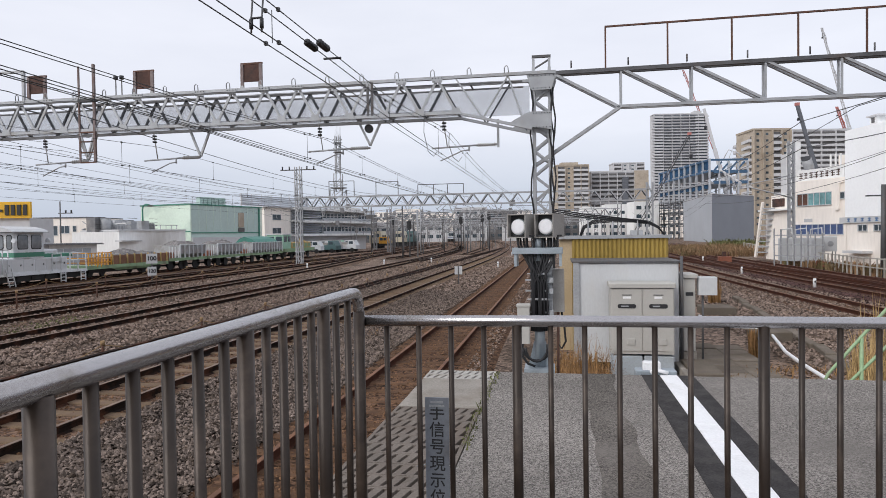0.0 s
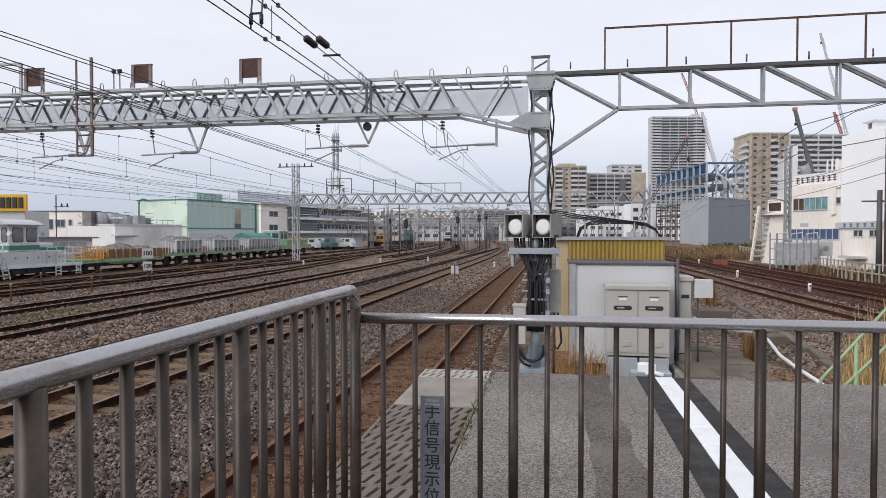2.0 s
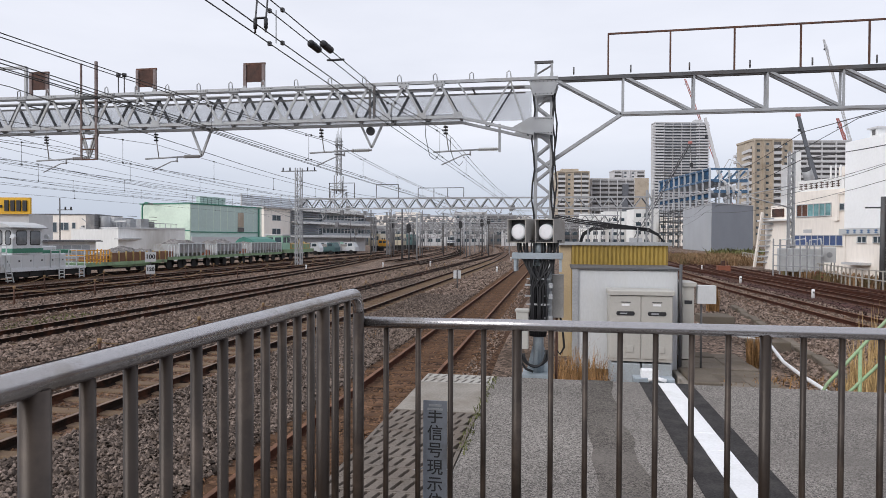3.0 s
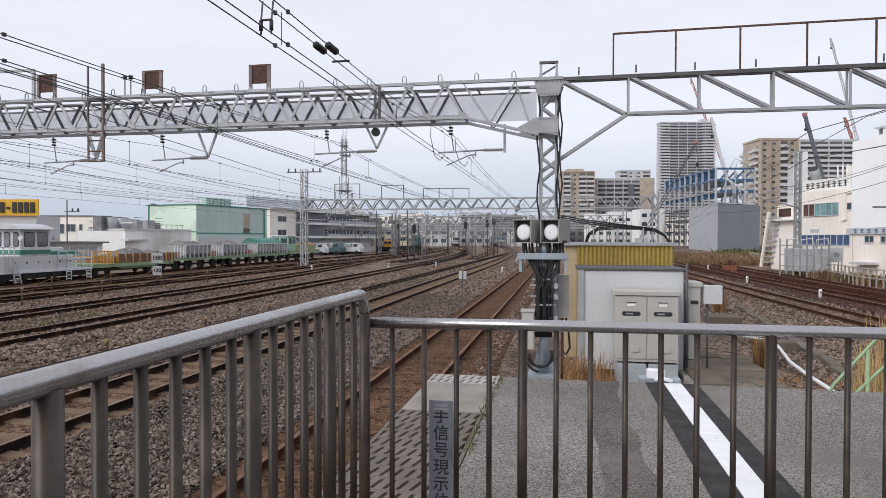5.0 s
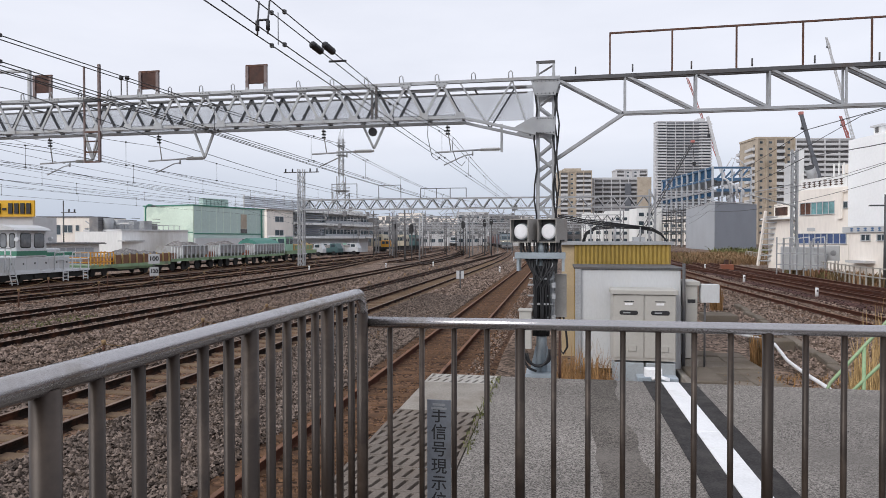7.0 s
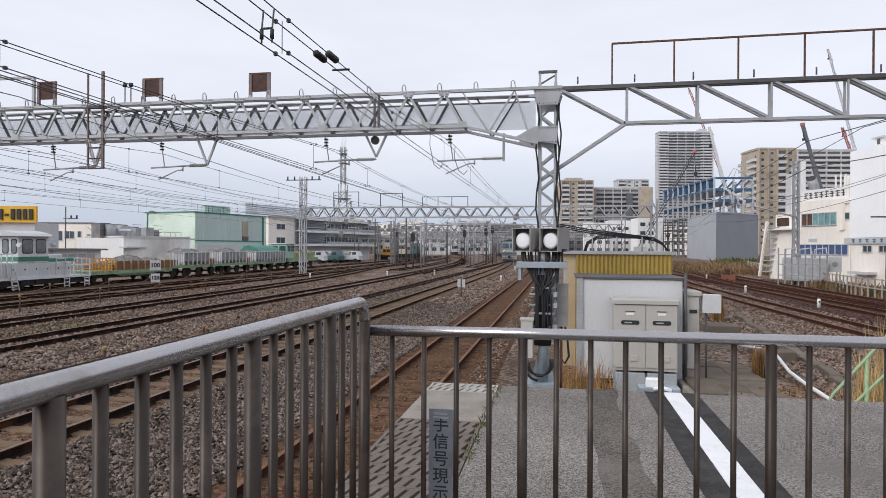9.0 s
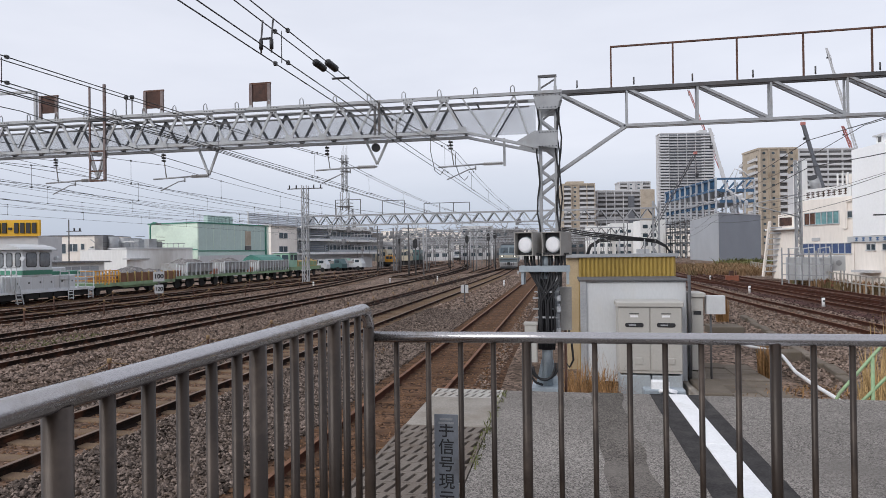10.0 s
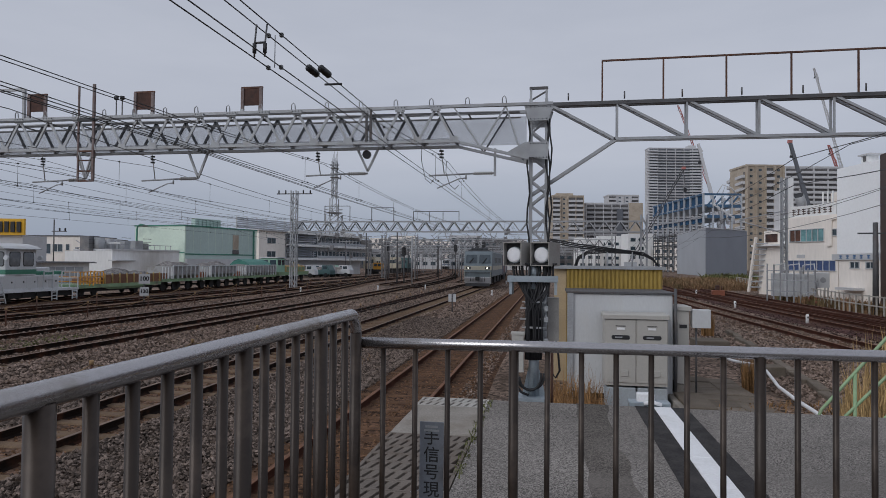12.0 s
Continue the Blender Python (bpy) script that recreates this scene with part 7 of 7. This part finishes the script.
for z in (1.25, 1.68):
    Shape().beam((YT - 1.1, 39.1, z), (YT + 1.18, 39.1, z), 0.05).make("railing", T_WHITE, ml)
for x in (-0.6, 0.0, 0.6):
    Shape().beam((YT + x, 39.1, 0.66), (YT + x, 39.1, 1.68), 0.05).make("railing_post", T_WHITE, ml)
for y, lean in ((31.3, 0.35), (36.3, 0.0), (38.4, 0.0)):
    for dy in (0, 0.5):
        Shape().beam((YT + 1.26, y + dy + lean, -0.05), (YT + 1.26, y + dy, 1.0 if lean else 0.6), 0.05).make("ladder_side", T_WHITE, ml)
    for z in (0.05, 0.25, 0.45):
        Shape().beam((YT + 1.26, y + lean * 0.5, z), (YT + 1.26, y + 0.5 + lean * 0.5, z), 0.05).make("ladder_rung", T_WHITE, ml)
for k in range(4):
    Shape().box(YT + 0.96, 32.6 + 1.3 * k, 0.24, YT + 1.02, 33.3 + 1.3 * k, 0.46).make("equipment_box", T_UNDER, ml)
wheels(ml, (31.3, 33.2, 35.6, 37.6), r=0.32)

fw = thing("flat_wagon", (YT, 45, 0), "green flat wagon with brown boards and an orange ladder frame", "wagon")
Shape().box(YT - 1.2, 39.7, 0.56, YT + 1.2, 51.6, 0.80).make("frame", T_FRAME, fw)
Shape().prism([(43.0, 0.56), (44.0, 0.40), (48.5, 0.40), (49.5, 0.56)], "x", YT + 0.9, YT + 1.0).make("truss_beam", T_FRAME, fw)
Shape().box(YT - 0.8, 40.5, 0.3, YT + 0.8, 51, 0.56).make("underframe", T_UNDER, fw)
for y in [43 + 1.05 * i for i in range(9)]:
    Shape().box(YT + 1.1, y, 0.80, YT + 1.14, y + 0.95, 1.42).make("side_board", T_BROWN, fw)
    Shape().beam((YT + 1.17, y, 0.8), (YT + 1.17, y, 1.5), 0.09).make("stake", YELLOW_DIRTY, fw)
Shape().box(YT - 1.1, 42.6, 0.8, YT + 1.08, 51.4, 1.2).make("load_floor", T_BROWN, fw)
for y in [39.9 + 0.42 * i for i in range(8)]:
    Shape().beam((YT + 1.15, y, 0.8), (YT + 1.15, y, 1.62), 0.06).make("cage_post", T_ORANGE, fw)
for z in (1.0, 1.3, 1.62):
    Shape().beam((YT + 1.15, 39.9, z), (YT + 1.15, 42.9, z), 0.06).make("cage_rail", T_ORANGE, fw)
    Shape().beam((YT - 1.15, 39.9, z), (YT + 1.15, 39.9, z), 0.06).make("cage_rail", T_ORANGE, fw)
for dy in (0, 0.5):
    Shape().beam((YT + 1.22, 40.9 + dy, 0.7), (YT + 1.22, 41.1 + dy, 1.7), 0.06).make("ladder_side", T_ORANGE, fw)
wheels(fw, (41, 42.6, 48.6, 50.2))


def heap(t, x0, x1, y0, y1, z0, h, seed):
    r = random.Random(seed)
    s = Shape()
    nx, ny = 8, 22
    vs = []
    for j in range(ny + 1):
        for i in range(nx + 1):
            u, v = i / nx, j / ny
            e = math.sin(math.pi * u) ** 0.7 * (0.55 + 0.45 * abs(math.sin(v * 6.3 + seed))) * math.sin(math.pi * v) ** 0.4
            vs.append((x0 + (x1 - x0) * u, y0 + (y1 - y0) * v, z0 + h * e * (0.85 + 0.3 * r.random())))
    s.add(vs, [(j * (nx + 1) + i, j * (nx + 1) + i + 1, (j + 1) * (nx + 1) + i + 1, (j + 1) * (nx + 1) + i) for j in range(ny) for i in range(nx)])
    s.make("stone_load", T_LOAD, t, "grey crushed stone")


heap(fw, YT - 1.05, YT + 1.05, 43.2, 51.2, 1.2, 0.6, 2)


def hopper(y0, y1, tarp, seed):
    t = thing("hopper_wagon", (YT, (y0 + y1) / 2, 0), "grey ribbed hopper wagon loaded with " + ("stone under a green tarpaulin" if tarp else "crushed stone"), "wagon", "hopper wagons")
    Shape().box(YT - 1.15, y0, 0.72, YT + 1.15, y1, 0.95).make("frame", T_FRAME, t)
    b_ = Shape().prism([(YT - 0.75, 0.95), (YT + 0.75, 0.95), (YT + 1.15, 1.25), (YT + 1.15, 1.95), (YT - 1.15, 1.95), (YT - 1.15, 1.25)], "y", y0 + 1.5, y1 - 0.2).make("body", T_GREY, t)
    n = int((y1 - y0 - 1.7) / 0.62)
    for i in range(n + 1):
        y = y0 + 1.5 + i * (y1 - y0 - 1.7) / n
        Shape().beam((YT + 1.19, y, 0.95), (YT + 1.19, y, 2.0), 0.09).make("rib", T_WHITE, b_)
    Shape().beam((YT + 1.2, y0 + 1.5, 1.98), (YT + 1.2, y1 - 0.2, 1.98), 0.09).make("top_rail", T_WHITE, b_)
    for y in (y0 + 0.1, y0 + 0.5, y0 + 0.9, y0 + 1.3):
        Shape().beam((YT + 1.15, y, 0.95), (YT + 1.15, y, 1.9), 0.06).make("end_rail", T_WHITE, t)
    Shape().beam((YT + 1.15, y0 + 0.1, 1.9), (YT + 1.15, y0 + 1.4, 1.9), 0.06).make("end_rail", T_WHITE, t)
    Shape().box(YT + 0.2, y0 + 0.5, 0.95, YT + 0.9, y0 + 1.1, 1.4).make("control_box", RUST_ORANGE, t)
    heap(t, YT - 1.05, YT + 1.05, y0 + 1.6, y1 - 0.3, 1.8, 0.55, seed)
    if tarp:
        Shape().prism([(YT - 1.1, 2.0), (YT + 1.1, 2.0), (YT + 0.6, 2.35), (YT - 0.2, 2.6), (YT - 0.8, 2.3)], "y", y0 + 2.5, y1 - 1.0).make("tarpaulin", T_TARP, t, "green tarpaulin")
    wheels(t, (y0 + 1.0, y0 + 2.6, y1 - 2.4, y1 - 0.9))


hopper(45.7, 51.2, False, 3)
hopper(51.5, 57.8, False, 4)
hopper(58.1, 66.8, True, 5)
wc = thing("works_crane_car", (YT, 74, 0), "yellow works car with machinery in the yard", "works car")
Shape().box(YT - 1.1, 71, 0.8, YT + 1.1, 80, 1.2).make("deck", T_FRAME, wc)
Shape().box(YT - 1.0, 73.2, 1.2, YT + 1.0, 79.0, 1.9, 0.1).make("body", YELLOW_DIRTY, wc)
wcc = Shape().box(YT - 1.0, 70.9, 1.2, YT + 1.0, 73.0, 2.75, 0.08).make("cab", T_MINT, wc, "mint green cab")
Shape().box(YT - 1.1, 70.8, 2.75, YT + 1.1, 73.1, 2.87, 0.03).make("roof", T_WHITE, wcc)
for y0 in (71.1, 72.1):
    Shape().box(YT + 1.0, y0, 1.95, YT + 1.012, y0 + 0.75, 2.55).make("window", GLASS, wcc)
for x0 in (-0.85, 0.1):
    Shape().box(YT + x0, 70.888, 1.95, YT + x0 + 0.75, 70.9, 2.55).make("window", GLASS, wcc)
for k in range(6):
    Shape().box(YT + 1.0, 73.5 + 0.9 * k, 1.3, YT + 1.02, 74.2 + 0.9 * k, 1.75).make("panel", T_FRAME, wc)
for k in range(5):
    Shape().beam((YT, 76 + 0.8 * k, 1.2), (YT + 0.5, 76.5 + 0.6 * k, 2.6 - 0.2 * k), 0.3).make("machinery", YELLOW_DIRTY if k % 2 else T_UNDER, wc)
wheels(wc, (72, 74, 77, 79))


ml.location.y, ml.scale.y = 32.62, 0.8
fw.location.y, fw.scale.y = 40.7, 0.735
wc.location.y = 70.5


# ---- road vehicles and yard rolling stock far off ----
def van(x, y, body, label, turn):
    t = thing("parked_truck", (x, y, -0.2), label, "truck", "parked vehicles")
    s = Shape().prism([(y, 0.3), (y + 3.6, 0.3), (y + 3.6, 1.0), (y + 1.5, 1.05), (y + 1.45, 1.75), (y + 0.5, 1.78), (y + 0.1, 1.1), (y, 0.95)], "x", x - 0.8, x + 0.8).turn(turn, (x, y))
    b_ = s.make("body", body, t)
    Shape().box(x - 0.75, y + 1.6, 1.05, x + 0.75, y + 3.55, 1.45).turn(turn, (x, y)).make("load", T_GREY, t)
    Shape().box(x - 0.82, y + 0.55, 1.15, x + 0.82, y + 1.3, 1.6).turn(turn, (x, y)).make("window", GLASS, b_)
    for yy in (y + 0.7, y + 2.9):
        for sx in (-0.85, 0.85):
            Shape().tube([(x + sx - 0.1, yy, 0.15), (x + sx + 0.1, yy, 0.15)], 0.35, 12).turn(turn, (x, y)).make("wheel", T_UNDER, t)


for k, (x, y, m_) in enumerate(((-38.5, 84, T_WHITE), (-37.8, 92, T_TARP), (-37.0, 98, T_WHITE), (-36.2, 104, T_GREY), (-35.6, 110, T_WHITE), (-40.5, 105, T_GREY), (-41.9, 107, T_UNDER), (-39.4, 108, T_WHITE), (-40.2, 118, T_WHITE), (-43.0, 106, T_GREY), (-38.2, 112, T_MINT), (-40, 96, T_UNDER), (-36.5, 88, T_WHITE))):
    van(x, y, m_, "small truck parked beside the depot office", 70 + 10 * (k % 3))


def coach(x, y0, y1, body, label):
    t = thing("rail_vehicle", (x, y0, 0), label, "rail vehicle", "vehicles in the yard")
    b_ = Shape().prism([(x - 1.35, 0.9), (x + 1.35, 0.9), (x + 1.4, 2.6), (x + 1.1, 3.5), (x - 1.1, 3.5), (x - 1.4, 2.6)], "y", y0, y1).make("body", body, t)
    for k in (-0.9, 0.1):
        Shape().box(x + k, y0 - 0.03, 2.1, x + k + 0.8, y0, 2.9).make("window", GLASS, b_)
    for i in range(int((y1 - y0) / 1.8)):
        Shape().box(x + 1.4, y0 + 0.6 + 1.8 * i, 1.9, x + 1.42, y0 + 1.8 + 1.8 * i, 2.6).make("window", GLASS, b_)
    Shape().box(x - 1.0, y0 + 0.5, -0.2, x + 1.0, y1 - 0.5, 0.9).make("bogies", T_UNDER, t)


CREAM = mat("cream_paint", (0.52, 0.47, 0.36), 0.5, 0, 0.08, 1, 20, 0.03)
DARK_TEAL = mat("dark_teal_paint", (0.06, 0.12, 0.125), 0.5, 0, 0.1, 1, 20, 0.03)
coach(-36.9, 147, 151, CREAM, "cream works locomotive standing in the yard")
coach(-36.2, 155, 161, DARK_TEAL, "dark teal locomotive standing in the yard")
coach(-38.5, 133.5, 138, CREAM, "cream works vehicle standing in the yard")
tr_ = thing("works_trolley", (-36.4, 133, 0), "dull orange works trolley standing in the yard", "rail vehicle", "vehicles in the yard")
Shape().box(-37.4, 132, 0.35, -35.4, 137, 0.8, 0.05).make("frame", T_UNDER, tr_)
Shape().box(-37.3, 132.2, 0.8, -35.5, 134.0, 2.2, 0.08).make("cab", T_ORANGE, tr_)
Shape().box(-37.3, 134.2, 0.8, -35.5, 136.8, 1.4, 0.05).make("body", YELLOW_DIRTY, tr_)
for x0 in (-37.1, -36.3):
    Shape().box(x0, 132.18, 1.45, x0 + 0.65, 132.2, 2.0).make("window", GLASS, tr_)
van(-34.0, 107, T_WHITE, "white crew-cab truck parked at the yard end", 84)
van(-35.4, 101, DARK_TEAL, "teal truck parked beside the depot office", 76)

# ---- approaching locomotive and its train ----
LB = mat("loco_blue_paint", (0.15, 0.185, 0.205), 0.5, 0.1, 0.1, 1, 20, 0.03)
LC = mat("loco_cream_band", (0.42, 0.40, 0.33), 0.5, 0, 0.08, 1, 20, 0.03)
LD = mat("loco_dark_grey", (0.07, 0.075, 0.082), 0.6, 0.1, 0.15, 1, 20, 0.03)
LAMP = mat("lit_headlight", (1.0, 0.93, 0.78), 0.4, 0, 0.0, 1, 10, 0.0, emit=5.0)
C_BROWN = mat("container_brown", (0.13, 0.055, 0.045), 0.6, 0.1, 0.15, 1, 20, 0.05)
C_BLUE = mat("container_blue", (0.10, 0.15, 0.22), 0.6, 0.1, 0.15, 1, 20, 0.05)

lo = thing("electric_locomotive", (0, 0, 0), "blue-grey and cream electric freight locomotive with lit headlights", "locomotive")
bd = Shape().box(-1.4, 1.1, 1.05, 1.4, 17.6, 3.55, 0.05).make("body", LB, lo)
Shape().prism([(-1.3, 3.55), (1.3, 3.55), (1.0, 3.75), (-1.0, 3.75)], "y", 1.2, 17.4).make("roof", LD, bd)
cb_ = Shape().prism([(0.0, 1.05), (-0.05, 1.5), (-0.05, 2.15), (0.1, 2.3), (0.55, 3.35), (0.85, 3.6), (1.15, 3.6), (1.15, 1.05)], "x", -1.4, 1.4).make("cab", LB, lo)
Shape().prism([(-0.06, 1.72), (-0.075, 2.14), (-0.045, 2.14), (-0.04, 1.72)], "x", -1.39, 1.39).make("front_band", LC, cb_, "cream band")
for x0, x1 in ((-1.25, -0.08), (0.08, 1.25)):
    Shape().add([(x0, 0.115, 2.40), (x1, 0.115, 2.40), (x1 - 0.05, 0.475, 3.25), (x0 + 0.05, 0.475, 3.25)], [(0, 1, 2, 3)]).make("windscreen", GLASS, cb_)
    xm = (x0 + x1) / 2
    Shape().beam((xm - 0.2, 0.06, 2.4), (xm + 0.2, 0.3, 2.95), 0.05).make("wiper", T_UNDER, cb_)
for x in (-0.95, 0.95):
    Shape().tube([(x, -0.1, 1.93), (x, -0.06, 1.93)], 0.075, 14).make("headlight", LAMP, cb_, "lit headlight")
    Shape().box(x - 0.25, -0.085, 1.8, x + 0.25, -0.065, 2.06).make("lamp_frame", LD, cb_)
Shape().box(-1.35, -0.1, 1.42, 1.35, -0.02, 1.5).make("step_rail", LD, cb_)
Shape().prism([(-0.12, 0.35), (-0.25, 0.95), (-0.05, 1.05), (0.5, 1.05), (0.5, 0.35)], "x", -1.3, 1.3).make("skirt", T_GREY, lo, "pale grey skirt")
Shape().prism([(-0.3, 0.12), (-0.4, 0.42), (-0.2, 0.42), (-0.1, 0.12)], "x", -1.2, 1.2).make("snow_plough", LD, lo)
Shape().box(-0.2, -0.55, 0.7, 0.2, -0.1, 1.05).make("coupler", T_UNDER, lo)
for x in (-0.7, -0.45, 0.45, 0.7):
    Shape().tube([(x, -0.15, 1.0), (x, -0.3, 0.8), (x, -0.25, 0.6)], 0.03, 6).make("brake_hose", T_UNDER, lo)
for x in (-1.3, 1.3):
    Shape().beam((x, -0.12, 0.5), (x, -0.12, 1.6), 0.04).make("handrail", LC, lo)
for sx in (-1.41, 1.39):
    Shape().box(sx, 1.2, 1.7, sx + 0.02, 17.4, 2.15).make("side_band", LC, bd)
    for i in range(5):
        Shape().box(sx, 4 + 2.4 * i, 2.4, sx + 0.02, 5.4 + 2.4 * i, 3.0).make("side_grille", LD, bd)
for y0 in (1.6, 7.4, 13.2):
    Shape().box(-1.1, y0, 0.3, 1.1, y0 + 3.2, 0.95).make("bogie", T_UNDER, lo)
    for y in (y0 + 0.5, y0 + 2.7):
        for sx in (-0.56, 0.56):
            Shape().tube([(sx - 0.07, y, 0.56), (sx + 0.07, y, 0.56)], 0.56, 16).make("wheel", T_UNDER, lo)
for y in (3.5, 14.5):
    pg = Shape().beam((-0.6, y, 3.8), (0.6, y, 3.8), 0.08).make("pantograph_base", LD, lo)
    for sx in (-1, 1):
        Shape().beam((sx * 0.55, y - 0.9, 4.35), (sx * 0.3, y + 0.6, 3.85), 0.05).make("lower_arm", LD, pg)
        if y < 5:
            Shape().beam((sx * 0.55, y - 0.9, 4.35), (sx * 0.45, y, 4.95), 0.05).make("upper_arm", LD, pg)
    if y < 5:
        Shape().beam((-0.9, y, 4.98), (0.9, y, 4.98), 0.06).make("contact_strip", LD, pg)
for x in (-0.75, -0.25, 0.25, 0.75):
    Shape().tube([(x, 1.6, 3.75), (x, 1.6, 4.05)], [0.12, 0.07], 8).make("roof_insulator", LD, lo)
Shape().box(-0.8, 1.9, 3.75, 0.8, 2.9, 4.0, 0.05).make("roof_box", LD, lo)

WAGONS = []
for k in range(4):
    w_ = thing("container_wagon", (0, 0, 0), "flat wagon carrying closed freight containers", "wagon", "train wagons")
    Shape().box(-1.25, 0.3, 0.85, 1.25, 19.7, 1.05).make("deck", LD, w_)
    for i in range(5):
        Shape().box(-1.24, 0.6 + 3.8 * i, 1.06, 1.24, 4.25 + 3.8 * i, 3.55, 0.03).make("container", (C_BROWN, C_BLUE, C_BROWN, C_BROWN, T_GREY)[(i + k) % 5], w_)
    for y0 in (2.0, 15.0):
        Shape().box(-1.0, y0, 0.0, 1.0, y0 + 2.6, 0.85).make("bogie", T_UNDER, w_)
    WAGONS.append(w_)
# commuter train waiting far along the line
ft = thing("commuter_train", (0, 0, 0), "pale blue-striped commuter train far along the line", "train")
fb = Shape().prism([(-1.4, 0.9), (1.4, 0.9), (1.45, 2.2), (1.3, 3.5), (0.8, 3.75), (-0.8, 3.75), (-1.3, 3.5), (-1.45, 2.2)], "y", 0, 38).make("body", T_WHITE, ft)
Shape().box(-1.2, -0.03, 2.0, 1.2, 0.0, 3.0).make("windscreen", GLASS, fb)
Shape().box(-1.42, -0.02, 1.4, 1.42, 38, 1.65).make("stripe", C_BLUE, fb)
Shape().box(-1.2, 0.4, 0.1, 1.2, 37, 0.9).make("underframe", T_UNDER, ft)
ft.matrix_world = pose(track_point(TRACKS[2], 232)[0], 232, 0, 0, 0, 13)


def arc_row(front, length):
    """Pose on the through track for a vehicle whose front is at that y."""
    tr = TRACKS[1]
    a, b = track_point(tr, front + 0.15 * length), track_point(tr, front + 0.85 * length)
    ang = math.atan2(-(b[0] - a[0]), b[1] - a[1])
    return pose(a[0] + 0.15 * length * math.sin(ang), a[1] - 0.15 * length * math.cos(ang), 0, 0, 0, math.degrees(ang))


def motions():
    def front(t):
        return 64 + 14.5 * (12 - t) + 0.9 * (12 - t) ** 2
    walk(lo, [(t / 2, arc_row(front(t / 2), 18)) for t in range(25)])
    for k, w_ in enumerate(WAGONS):
        walk(w_, [(t / 2, arc_row(front(t / 2) + 18.6 + 20.4 * k, 20)) for t in range(25)])


motions()
